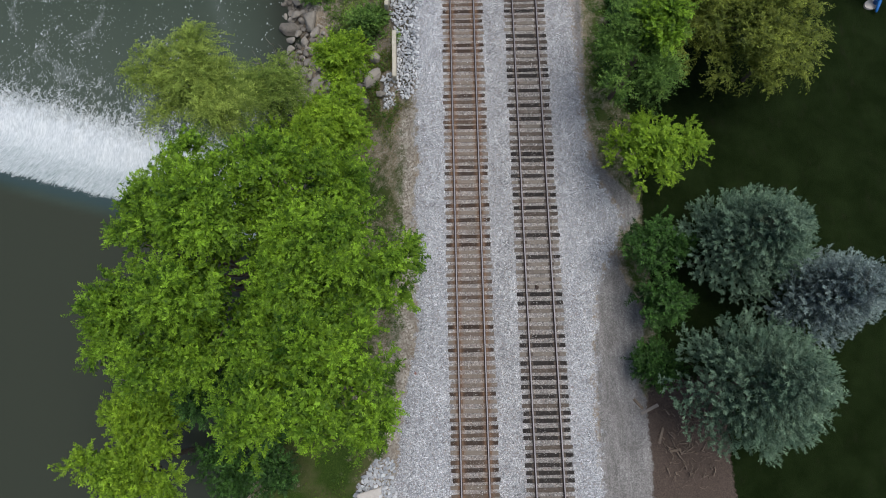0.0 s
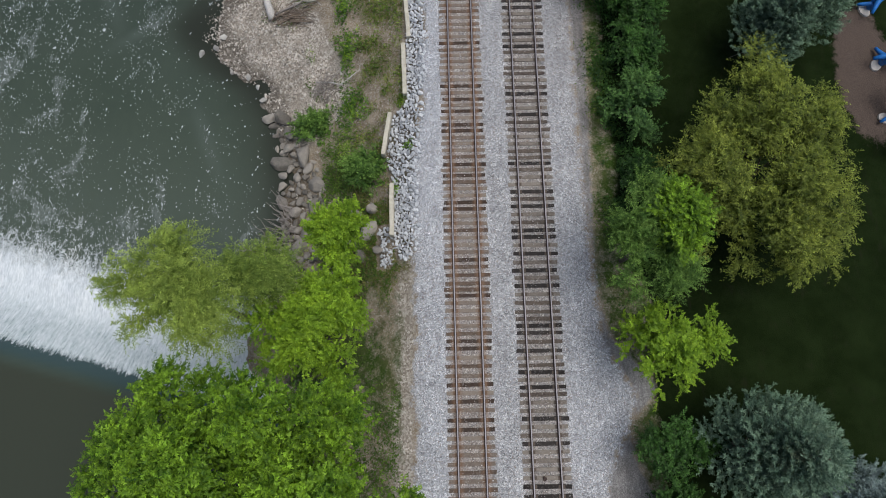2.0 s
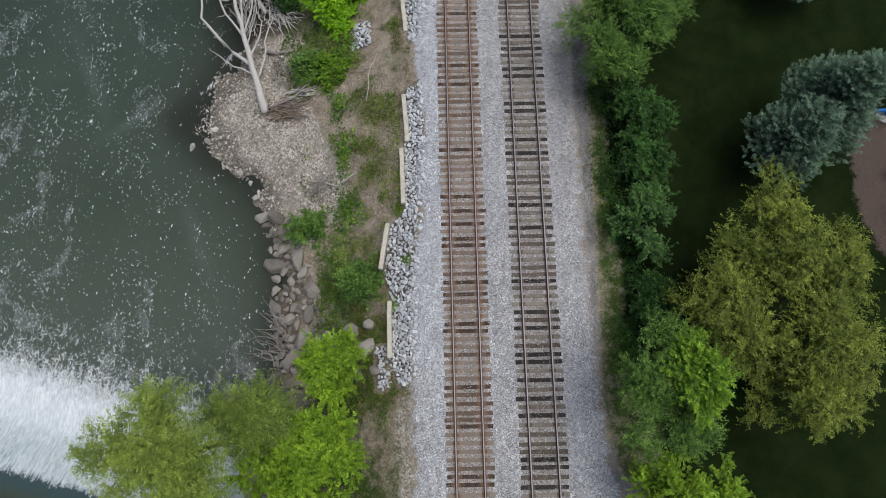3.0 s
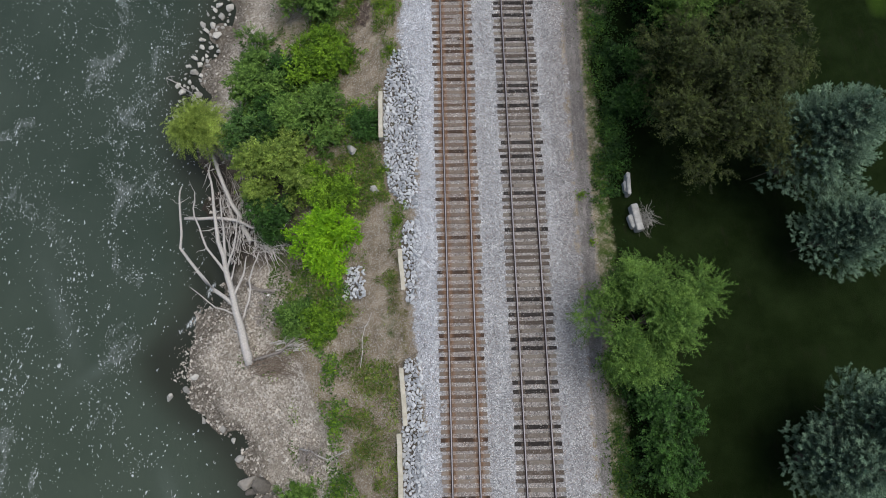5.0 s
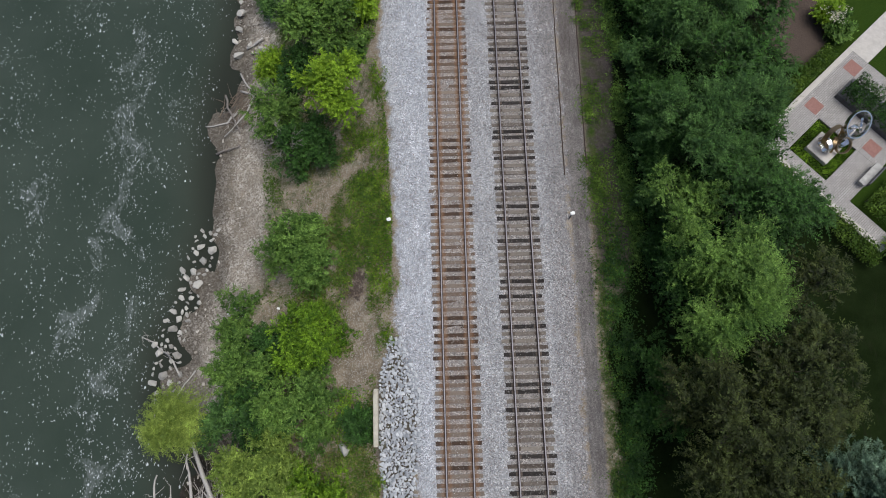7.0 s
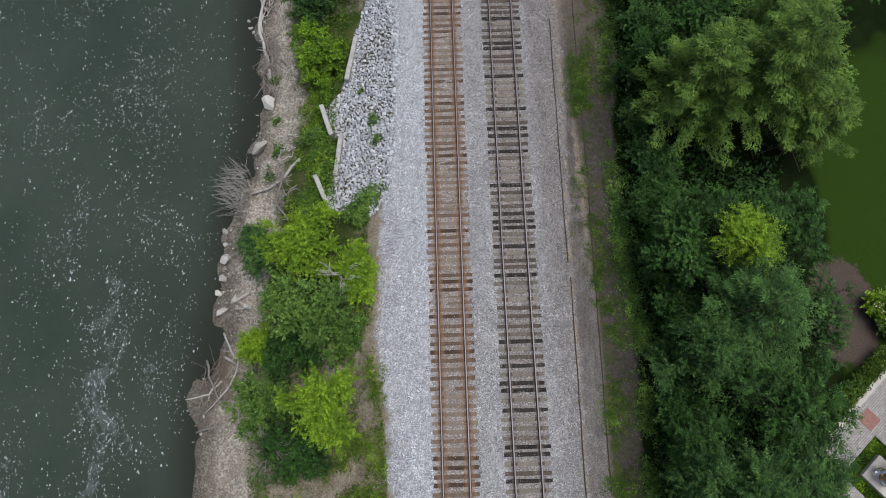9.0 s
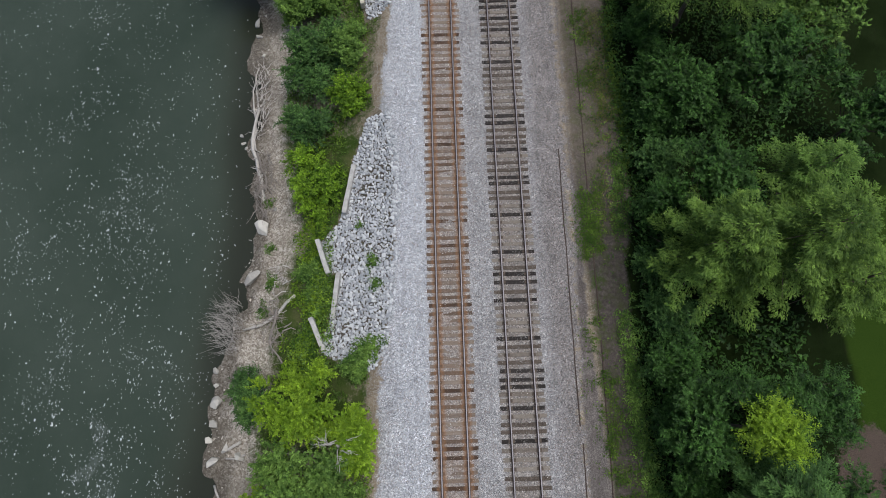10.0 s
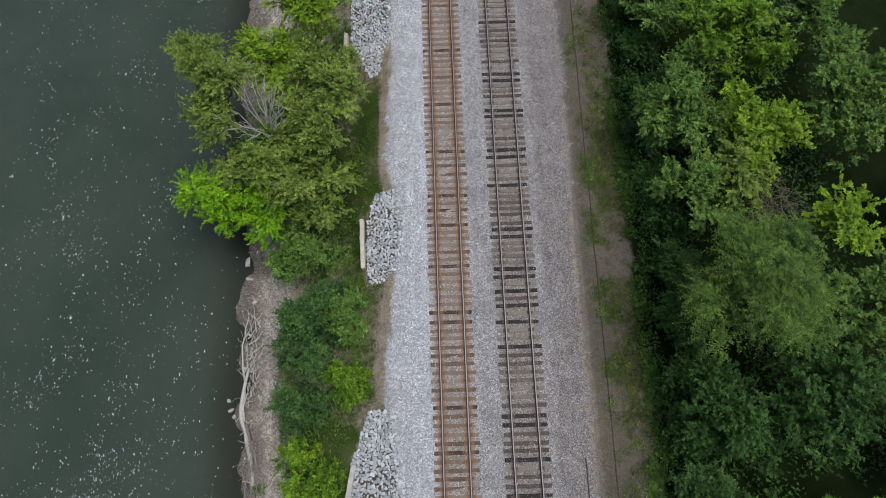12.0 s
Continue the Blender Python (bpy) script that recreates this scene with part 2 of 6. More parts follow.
    soil = k.mix(k.ramp(k.noise(12.0, 4.0, 0.8), (0.50, 0.0), (0.62, 0.8)), soil, (0.46, 0.435, 0.39))
    dt = k.n("Attribute", attribute_name="dirt")
    earth = k.ramp(k.noise(5.0, 8.0, 0.75), (0.3, (0.036, 0.031, 0.029)), (0.55, (0.082, 0.070, 0.064)), (0.8, (0.155, 0.138, 0.128)))
    earth = k.mix(k.ramp(k.noise(1.6, 6.0, 0.7), (0.45, 0.0), (0.65, 0.7)), earth, (0.048, 0.060, 0.022))
    soil = k.mix(dt.outputs["Fac"], soil, earth)
    # pebble beach
    v3 = k.vor(11.0)
    s3 = k.n("SeparateColor")
    k.l(v3.outputs["Color"], s3.inputs[0])
    beach = k.ramp(s3.outputs[0], (0.0, (0.18, 0.152, 0.124)), (0.5, (0.365, 0.322, 0.272)), (1.0, (0.62, 0.575, 0.515)))
    beach = k.mix(k.ramp(k.noise(0.7, 6.0, 0.7), (0.4, 0.6), (0.6, 0.0)), beach, (0.21, 0.185, 0.15))
    # grass and weeds
    g1 = k.noise(14.0, 5.0, 0.8)
    grass = k.ramp(g1, (0.3, (0.018, 0.040, 0.008)), (0.55, (0.042, 0.075, 0.014)), (0.75, (0.10, 0.12, 0.035)))
    grass = k.mix(k.ramp(k.noise(0.6, 5.0), (0.45, 0.0), (0.65, 0.5)), grass, (0.12, 0.11, 0.055))
    # lawn near the trees: their shade is mixed into this near-black green
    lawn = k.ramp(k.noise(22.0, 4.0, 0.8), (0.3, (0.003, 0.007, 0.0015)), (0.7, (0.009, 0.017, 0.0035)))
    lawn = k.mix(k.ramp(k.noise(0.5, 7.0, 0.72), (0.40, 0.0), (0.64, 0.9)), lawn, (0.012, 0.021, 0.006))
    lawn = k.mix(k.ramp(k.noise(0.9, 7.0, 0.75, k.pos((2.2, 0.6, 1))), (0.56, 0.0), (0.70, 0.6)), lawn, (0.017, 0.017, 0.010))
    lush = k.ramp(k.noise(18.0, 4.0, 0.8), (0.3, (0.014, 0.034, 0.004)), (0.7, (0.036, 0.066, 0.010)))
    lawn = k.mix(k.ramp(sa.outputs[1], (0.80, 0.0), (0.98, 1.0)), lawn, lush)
    mulch = k.ramp(k.noise(16.0, 6.0, 0.8), (0.3, (0.036, 0.027, 0.022)), (0.7, (0.135, 0.104, 0.088)))
    col = k.mix(mask(sb.outputs[0]), soil, beach)
    col = k.mix(mask(sa.outputs[1], 0.18, 1.2), col, grass)
    col = k.mix(mask(sa.outputs[2], 0.15), col, fine)
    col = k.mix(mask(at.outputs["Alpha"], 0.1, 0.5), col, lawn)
    col = k.mix(mask(sb.outputs[1], 0.10, 1.1), col, mulch)
    col = k.mix(mask(sa.outputs[0], 0.10, 1.25), col, ballast)
    wet = k.ramp(bt.outputs["Alpha"], (0.0, 1.0), (1.0, 0.42))
    col = k.mix(1.0, col, wet, "MULTIPLY")
    h = k.math("ADD", v1.outputs["Distance"], k.math("MULTIPLY", k.noise(7.0, 6.0, 0.8), 0.8))
    k.bump(h, 0.55, 0.05)
    return k.done(col, 0.95, spec=0.05)


def water_material():
    k = Mat("river_water")
    fo = k.n("Attribute", attribute_name="foam")
    s = k.n("SeparateColor")
    k.l(fo.outputs["Color"], s.inputs[0])
    flow = k.pos((1.0, 0.6, 1.0))

    def warped(amount, scale):
        wob = k.n("TexNoise", Scale=scale, Detail=4.0)
        k.l(flow, wob.inputs["Vector"])
        sc = k.n("VectorMath", operation="SCALE")
        k.l(wob.outputs["Color"], sc.inputs[0])
        sc.inputs["Scale"].default_value = amount
        ad = k.n("VectorMath", operation="ADD")
        k.l(flow, ad.inputs[0])
        k.l(sc.outputs[0], ad.inputs[1])
        return ad.outputs[0]
    wv = warped(0.9, 1.6)
    fine = k.noise(3.2, 10.0, 0.78, wv)
    cells = k.vor(2.9, "DISTANCE_TO_EDGE", wv)
    cells2 = k.vor(6.5, "DISTANCE_TO_EDGE", wv)
    lacy = k.math("MAXIMUM", k.ramp(cells.outputs["Distance"], (0.0, 1.0), (0.10, 0.0)), k.ramp(cells2.outputs["Distance"], (0.0, 0.8), (0.08, 0.0)))
    lacy = k.math("MULTIPLY", lacy, k.ramp(k.noise(2.4, 5.0, 0.7, flow), (0.38, 0.1), (0.62, 1.0)))
    amount = s.outputs[0]
    raw = k.math("ADD", k.math("MULTIPLY", amount, 1.5), k.math("SUBTRACT", k.math("ADD", k.math("MULTIPLY", fine, 1.5), k.math("MULTIPLY", lacy, 0.46)), 1.68))
    ft = k.n("Attribute", attribute_name="fall")
    tilted = k.n("Mapping")
    tilted.inputs["Rotation"].default_value, tilted.inputs["Scale"].default_value = (0, 0, radians(-16)), (5.0, 0.7, 0.7)
    k.l(k.pos(), tilted.inputs["Vector"])
    # the rotation acts before the scale here, so the streaks run down the fall
    sheet = k.noise(1.6, 6.0, 0.65, tilted.outputs[0])
    raw = k.math("ADD", raw, k.math("MULTIPLY", ft.outputs["Fac"], k.math("MULTIPLY", k.math("SUBTRACT", sheet, 0.5), 1.6)))
    heavy = k.ramp(raw, (0.0, 0.0), (0.14, 0.45), (0.55, 0.92))
    # flecks of foam that gather in drifting bands
    slant = k.n("Mapping")
    slant.inputs["Rotation"].default_value, slant.inputs["Scale"].default_value = (0, 0, radians(28)), (0.62, 0.20, 1.0)
    bend = k.n("TexNoise", Scale=0.09, Detail=3.0)
    k.l(k.pos(), bend.inputs["Vector"])
    push = k.n("VectorMath", operation="SCALE")
    k.l(bend.outputs["Color"], push.inputs[0])
    push.inputs["Scale"].default_value = 14.0
    moved = k.n("VectorMath", operation="ADD")
    k.l(k.pos(), moved.inputs[0])
    k.l(push.outputs[0], moved.inputs[1])
    k.l(moved.outputs[0], slant.inputs["Vector"])
    band = k.noise(0.55, 4.0, 0.60, slant.outputs[0])
    band = k.ramp(band, (0.46, 0.0), (0.54, 0.30), (0.64, 1.0))
    loose = k.ramp(k.noise(0.35, 4.0, 0.6), (0.36, 0.10), (0.66, 1.0))
    gate = k.math("MULTIPLY", s.outputs[1], k.math("ADD", k.math("MULTIPLY", band, 0.80), k.math("MULTIPLY", loose, 0.12)), True)
    spots = []
    for sc, most, thick in ((4.4, 0.36, 0.15), (7.0, 0.44, 0.42), (11.5, 0.50, 0.62)):
        d1 = k.vor(sc, vec=warped(0.34, 4.0))
        q = k.n("SeparateColor")
        k.l(d1.outputs["Color"], q.inputs[0])
        size = k.math("MULTIPLY", k.math("ADD", k.math("MULTIPLY", k.math("POWER", q.outputs[1], 2.0), 0.6), 0.45), most)
        there = k.math("LESS_THAN", q.outputs[0], k.math("MULTIPLY", gate, thick))
        spots.append(k.math("MULTIPLY", k.ramp(k.math("DIVIDE", d1.outputs["Distance"], size), (0.55, 1.0), (1.0, 0.0)), there))
    fleck = k.math("MULTIPLY", k.math("MAXIMUM", spots[0], k.math("MAXIMUM", spots[1], spots[2])), 0.80)
    # thin scum between the flecks of a thick band
    fv = k.math("MULTIPLY", k.math("MULTIPLY", band, s.outputs[1]), k.noise(4.2, 9.0, 0.8, wv))
    film = k.ramp(fv, (0.34, 0.0), (0.66, 0.16))
    mask = k.math("MAXIMUM", heavy, k.math("MAXIMUM", fleck, film))
    tone = k.noise(0.12, 5.0, 0.6)
    body = k.ramp(tone, (0.3, (0.031, 0.045, 0.033)), (0.7, (0.046, 0.062, 0.048)))
    body = k.mix(k.ramp(amount, (0.0, 0.0), (0.55, 0.8)), body, (0.085, 0.105, 0.095))
    body = k.mix(k.math("MULTIPLY", s.outputs[2], k.ramp(k.noise(0.7, 7.0, 0.7, wv), (0.3, 0.55), (0.7, 1.0))), body, (0.057, 0.074, 0.053))
    body = k.mix(fo.outputs["Alpha"], body, (0.037, 0.043, 0.030))
    # bluish sky reflection on the tilted fall, mixed into the body colour
    body = k.mix(k.math("MULTIPLY", ft.outputs["Fac"], 0.8), body, (0.035, 0.062, 0.066))
    shade = k.ramp(k.noise(4.0, 6.0, 0.7, k.pos((2.5, 0.5, 1))), (0.3, (0.42, 0.47, 0.50)), (0.65, (0.72, 0.75, 0.77)))
    shade = k.mix(k.math("MULTIPLY", ft.outputs["Fac"], k.ramp(sheet, (0.35, 0.75), (0.6, 0.1))), shade, (0.36, 0.44, 0.45))
    sw = k.n("Attribute", attribute_name="shallow")
    body = k.mix(k.math("MULTIPLY", sw.outputs["Fac"], 0.65), body, (0.016, 0.017, 0.012))
    col = k.mix(mask, body, shade)
    rough = k.ramp(mask, (0.0, 0.14), (1.0, 0.7))
    rip = k.math("ADD", k.noise(1.3, 7.0, 0.62, wv), k.math("MULTIPLY", mask, 0.6))
    rip = k.math("MULTIPLY", rip, k.ramp(fo.outputs["Alpha"], (0.0, 1.0), (1.0, 0.12)))
    k.bump(rip, 0.30, 0.12)
    k.b.inputs["IOR"].default_value = 1.33
    return k.done(col, rough, spec=0.5)


GROUND, WATER = ground_material(), water_material()


def tie_material(name, rusty, low, high, dust=0.5):
    k = Mat(name)
    oi = k.n("ObjectInfo")
    tone = k.ramp(oi.outputs["Random"], (0.0, low), (1.0, high))
    tc = k.n("TexCoord")
    mp = k.n("Mapping")
    mp.inputs["Scale"].default_value = (1.5, 14, 6)
    k.l(tc.outputs["Object"], mp.inputs["Vector"])
    ad = k.n("VectorMath", operation="ADD")
    k.l(mp.outputs[0], ad.inputs[0])
    k.l(oi.outputs["Location"], ad.inputs[1])
    grain = k.noise(2.5, 7.0, 0.7, ad.outputs[0])
    col = k.mix(1.0, tone, k.ramp(grain, (0.3, 0.55), (0.7, 1.2)), "MULTIPLY")
    # dust and small stones caught on the wood
    col = k.mix(k.ramp(k.noise(9.0, 5.0, 0.8), (0.48, 0.0), (0.64, dust)), col, (0.235, 0.208, 0.182))
    grit = k.vor(17.0)
    gc = k.n("SeparateColor")
    k.l(grit.outputs["Color"], gc.inputs[0])
    some = k.math("MULTIPLY", k.math("GREATER_THAN", gc.outputs[0], 0.80), k.math("LESS_THAN", grit.outputs["Distance"], 0.45))
    some = k.math("MULTIPLY", some, k.ramp(k.noise(1.8, 4.0), (0.42, 0.0), (0.60, 0.6)))
    col = k.mix(some, col, (0.36, 0.345, 0.33))
    if rusty:
        sp = k.n("SeparateXYZ")
        k.l(k.pos(), sp.inputs[0])
        far_on = k.n("MapRange")
        k.l(sp.outputs["Y"], far_on.inputs["Value"])
        far_on.inputs["From Min"].default_value, far_on.inputs["From Max"].default_value = 0.0, 95.0
        far_on.inputs["To Min"].default_value, far_on.inputs["To Max"].default_value = 0.12, 0.32
        stain = k.math("MULTIPLY", far_on.outputs[0], k.ramp(k.noise(1.4, 6.0, 0.7), (0.3, 0.3), (0.65, 1.0)))
        gap = k.math("SUBTRACT", k.math("ABSOLUTE", k.math("SUBTRACT", sp.outputs["X"], 1.65)), 0.753)
        halo = k.ramp(k.math("ABSOLUTE", gap), (0.0, 1.0), (0.14, 0.8), (0.36, 0.0))
        stain = k.math("ADD", stain, k.math("MULTIPLY", k.math("MULTIPLY", halo, far_on.outputs[0]), 3.2), True)
        col = k.mix(stain, col, (0.215, 0.112, 0.056))
    k.bump(grain, 0.6, 0.02)
    return k.done(col, 0.9, spec=0.2)


TIE_TONES = [((0.130, 0.108, 0.092), (0.245, 0.215, 0.185), 0.6), ((0.070, 0.055, 0.046), (0.110, 0.088, 0.072), 0.35), ((0.022, 0.019, 0.018), (0.036, 0.031, 0.029), 0.10)]
TIE_NAMES = ("grey", "brown", "creosoted")
TIES = [[tie_material(f"tie_{nm}{end}", rusty, lo, hi, du) for nm, (lo, hi, du) in zip(TIE_NAMES, TIE_TONES)] for rusty, end in ((True, "_rust_stained"), (False, ""))]
k = Mat("rail_head_steel")
STEEL = k.done(k.ramp(k.noise(3.0, 4.0, vec=k.pos((20, 0.6, 1))), (0.3, (0.16, 0.152, 0.165)), (0.7, (0.27, 0.258, 0.275))), 0.5, 0.35)
k = Mat("rail_rust")
RUST = k.done(k.ramp(k.noise(9.0, 6.0, 0.7), (0.3, (0.028, 0.020, 0.019)), (0.7, (0.070, 0.045, 0.036))), 0.85, 0.1)
k = Mat("plate_dull")
DULL_PLATE = k.done(k.ramp(k.noise(6.0, 6.0, 0.7), (0.3, (0.055, 0.044, 0.038)), (0.7, (0.130, 0.098, 0.078))), 0.85, 0.1)
k = Mat("plate_rust")
PLATE = k.done(k.ramp(k.noise(6.0, 6.0, 0.7), (0.3, (0.09, 0.058, 0.042)), (0.7, (0.22, 0.13, 0.08))), 0.85, 0.1)

# ---- plan: edges along the line, as (y, x) ----
SHORE = np.array([(-25, -14), (0, -13.5), (8, -13), (14, -11.8), (19.7, -10), (24.9, -10.2), (28.8, -11), (31.7, -12.3), (33.4, -14.5), (36, -16.8),
                  (37.1, -17.2), (39.1, -15.9), (41.3, -14.8), (43.4, -14.3), (48.9, -15.3), (53.2, -16.8), (56.5, -17), (60, -15.9), (64.9, -14.6),
                  (69, -14.9), (73.5, -15.0), (78.2, -14), (83.4, -13.5), (88.5, -12.8), (94.3, -12.1), (100.8, -12.6), (112, -12.5), (130, -13.7)])
BED_L = np.array([(-6, -3.0), (0, -2.0), (4, -1.4), (10, -1.5), (17, -1.3), (24, -1.5), (27, -1.0), (33, -0.7), (38, -1.0), (44, -0.9), (52, -0.8),
                  (57, -1.8), (63, -1.8), (70, -2.1), (75, -2.8), (82, -2.8), (86, -2.1), (92, -1.6), (97, -1.9), (102, -2.5), (108, -1.8), (111, -1.4),
                  (116, -2.3), (120, -2.1), (126, -1.9)])
BED_M = np.array([(-6, 8.4), (2, 8.6), (5.5, 9.0), (8, 10.2), (10, 11.0), (13, 9.2), (20, 8.8), (40, 8.8), (60, 8.9), (80, 9.1), (92, 9.5), (107, 9.5), (123, 9.9)])
FINE_R = np.array([(-6, 13.4), (-3, 12.8), (0, 10.9), (4, 11.6), (6.6, 10.5), (8.3, 10.3), (10.3, 12.2), (13.2, 9.7), (16.6, 9.0), (22, 9.3), (36, 9.7),
                   (57, 9.9), (66, 10.2), (76, 10.4), (86, 9.9), (92, 10.0), (98, 9.8), (105, 9.8), (114, 10.0), (125, 10.3)])
RIVER_Z, POOL_Z = -5.5, -2.75


def along(table, y):
    return np.interp(y, table[:, 0], table[:, 1])


def weir_d(x, y):
    """Distance downstream of the weir's crest."""
    return ((y - 13.2) + 0.29 * (x + 28.3)) * 0.96


def height(x, y):
    """The ground's height over the plan."""
    x, y = np.asarray(x, float), np.asarray(y, float)
    xe, xs = along(BED_L, y), along(SHORE, y)
    zb = -5.5 + 2.4 * (1 - step(6.0, 13.0, y))
    u = np.clip((xe - x) / (xe - xs), 0, None)
    zl = -0.42 + (zb + 0.42) * (1 - np.clip(1 - u, 0, 1) ** 1.35)
    zl = np.where(u > 1, zb - 0.22 * (xs - x), zl)
    zl = np.maximum(zl, zb - 2.0)
    zl = np.where(x < -60, zb - 2.0 + 6.0 * step(60, 95, -x), zl)
    zl = zl + (vnoise(x, y, 1.7, 1) - 0.5) * 0.35 * step(0.03, 0.3, u) + (vnoise(x, y, 0.6, 2) - 0.5) * 0.12 * step(0.03, 0.3, u)
    zr = -0.28 - 0.1 * step(8.0, 9.5, x) + 0.75 * step(12.5, 24.0, x) + (vnoise(x, y, 2.3, 3) - 0.5) * 0.10 * step(8.5, 10, x)
    bed = -0.212 - 0.016 * np.exp(-((x - 5.65) / 1.3) ** 4) + (vnoise(x, y, 0.9, 4) - 0.5) * 0.042 + 0.03 * np.exp(-((x - 3.65) / 0.5) ** 2) - 0.15 * step(0.0, 1.0, (0.0 - x) / 3.0) + 0.011 * np.exp(-((x - 1.65) / 1.5) ** 4) * step(48, 60, y)
    out = np.where(x < 4, bed, np.where(x < 7.6, bed, bed + (zr - bed) * step(7.6, 8.6, x)))
    k = step(-0.5, 0.5, xe - x + 0.2)
    return np.where(x < 2, out * (1 - k) + zl * k, out)


# strips of riprap: (y, left x, right x) along each
RIP = [
    [(18, -2.2, -1.9), (19.4, -2.6, -1.5), (22.9, -2.6, -1.4), (24.6, -3.1, -1.3), (27.5, -2.7, -1.2), (28.4, -1.8, -1.2)],
    [(28.4, -1.8, -1.1), (30.0, -1.85, -0.7), (32.5, -1.8, -0.8), (36.4, -1.65, -0.9)],
    [(39.6, -1.5, -1.2), (40.4, -1.6, -0.95), (43.6, -1.8, -1.0), (44.6, -1.6, -1.2)],
    [(45.4, -1.6, -1.3), (47, -2.6, -1.0), (49.8, -2.9, -0.8), (53.5, -2.9, -0.7), (56.2, -2.3, -1.8)],
    [(83.2, -4.2, -3.0), (84.6, -6.6, -2.3), (86.6, -5.9, -1.9), (89.6, -5.4, -1.8)],
    [(89.6, -6.2, -1.8), (91.8, -6.8, -1.7), (93, -5.4, -1.6), (93.9, -5.1, -1.6)],
    [(93.9, -5.0, -1.6), (97, -4.5, -1.7), (99.8, -3.4, -2.2)],
    [(107.6, -3.4, -2.8), (108.6, -3.65, -1.7), (112, -3.65, -1.3), (113.6, -3.0, -2.0)],
    [(122.5, -3.4, -3.0), (126, -4.9, -2.2), (131, -5.0, -2.2)],
    [(40.2, -5.5, -4.4), (42.2, -5.3, -4.5)],
    [(-7.0, -5.2, -2.9), (-5.0, -4.8, -3.0), (-3.6, -3.8, -2.9)],
    [(17.8, -3.5, -3.0), (20.2, -3.6, -2.95)],
]


def in_rip(x, y, grow=0.0):
    x, y = np.asarray(x, float), np.asarray(y, float)
    hit = np.zeros(np.broadcast(x, y).shape, bool)
    for rows in RIP:
        q = np.array(rows)
        hit |= (y > q[0, 0] - grow) & (y < q[-1, 0] + grow) & (x > np.interp(y, q[:, 0], q[:, 1]) - grow) & (x < np.interp(y, q[:, 0], q[:, 2]) + grow)
    return hit



# ---- ground: one sheet to the horizon ----
def far(a, b, d, out):
    mid = np.arange(a, b + d / 2, d)
    lo = a - np.cumsum(out)
    hi = b + np.cumsum(out)
    return np.concatenate([lo[::-1], mid, hi])


SPREAD = [2, 6, 15, 40, 110, 300, 800, 1500]
gx, gy = far(-20.0, 34.0, 0.30, SPREAD), far(-10.0, 136.0, 0.31, SPREAD)
X, Y = np.meshgrid(gx, gy)
Z = height(X, Y)
nx, ny = len(gx), len(gy)


def grid_faces(nx, ny):
    i = np.arange((ny - 1) * nx).reshape(ny - 1, nx)[:, :-1].ravel()
    return np.stack([i, i + 1, i + 1 + nx, i + nx], 1)


def colour_layer(me, name, rgba):
    a = me.color_attributes.new(name, "FLOAT_COLOR", "POINT")
    a.data.foreach_set("color", np.stack([np.clip(c, 0, 1).ravel() for c in rgba], 1).astype(np.float32).ravel())


me = np_mesh("ground", np.stack([X.ravel(), Y.ravel(), Z.ravel()], 1), grid_faces(nx, ny), [GROUND], True)
xe, xs, xm, xr = along(BED_L, Y), along(SHORE, Y), along(BED_M, Y), along(FINE_R, Y)
u = (xe - X) / (xe - xs)
z_bed = step(-0.8, 0.8, X - xe + 0.5 * (vnoise(X, Y, 1.6, 35) - 0.5)) * step(-1.3, 1.3, xm - X)
z_fine = step(-0.4, 0.4, X - xm) * step(-0.5, 0.5, xr - X)
n_big = vnoise(X, Y, 4.5, 5) * 0.6 + vnoise(X, Y, 1.8, 6) * 0.4
z_grass = np.where(u > 0.02, step(0.02, 0.08, u) * step(0.92, 0.6, u) * (0.25 + 0.75 * n_big), 0)
z_grass = np.where(X > 4, 0.62 * step(-0.9, 0.6, X - xr), z_grass)
z_grass = np.where(X > 14, 0.6, z_grass)
rut = 1.1 * np.exp(-((X - 10.65) / 0.55) ** 2) * step(96, 88, Y) + 0.7 * np.exp(-((X - 11.55) / 0.25) ** 2) * step(84, 92, Y) + step(12.0 + 0.8 * step(88, 96, Y), 12.7 + 0.8 * step(88, 96, Y), X)
z_grass = np.where(X > 4, z_grass * (1 - step(56, 64, Y)) + step(56, 64, Y) * np.clip(rut, 0, 1) * (0.25 + 0.55 * n_big), z_grass)
z_grass = np.where(X < 0, z_grass * (1 - 0.45 * step(44, 52, Y) * step(80, 72, Y)), z_grass)
z_grass = np.where(X < 0, z_grass * (1 - 0.5 * step(24, 28, Y) * step(50, 44, Y)), z_grass)
# the open lawn is green; near the trees shade is painted as near-black
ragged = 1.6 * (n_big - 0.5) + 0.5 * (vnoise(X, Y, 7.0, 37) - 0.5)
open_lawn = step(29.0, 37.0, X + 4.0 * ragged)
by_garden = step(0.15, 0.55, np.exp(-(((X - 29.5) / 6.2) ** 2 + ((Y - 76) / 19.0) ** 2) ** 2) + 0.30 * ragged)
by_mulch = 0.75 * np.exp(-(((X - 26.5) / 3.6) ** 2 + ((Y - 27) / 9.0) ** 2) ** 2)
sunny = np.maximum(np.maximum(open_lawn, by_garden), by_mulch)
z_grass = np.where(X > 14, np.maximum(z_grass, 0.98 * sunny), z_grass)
z_dirt = step(9.4, 10.1, X + 0.5 * step(92, 86, Y) * -1.0) * step(13.8, 13.0, X) * step(54, 62, Y)
bar = step(27.5, 29, Y) * step(38.5, 37, Y)
z_grass = z_grass * (1 - bar * step(0.36, 0.42, u))
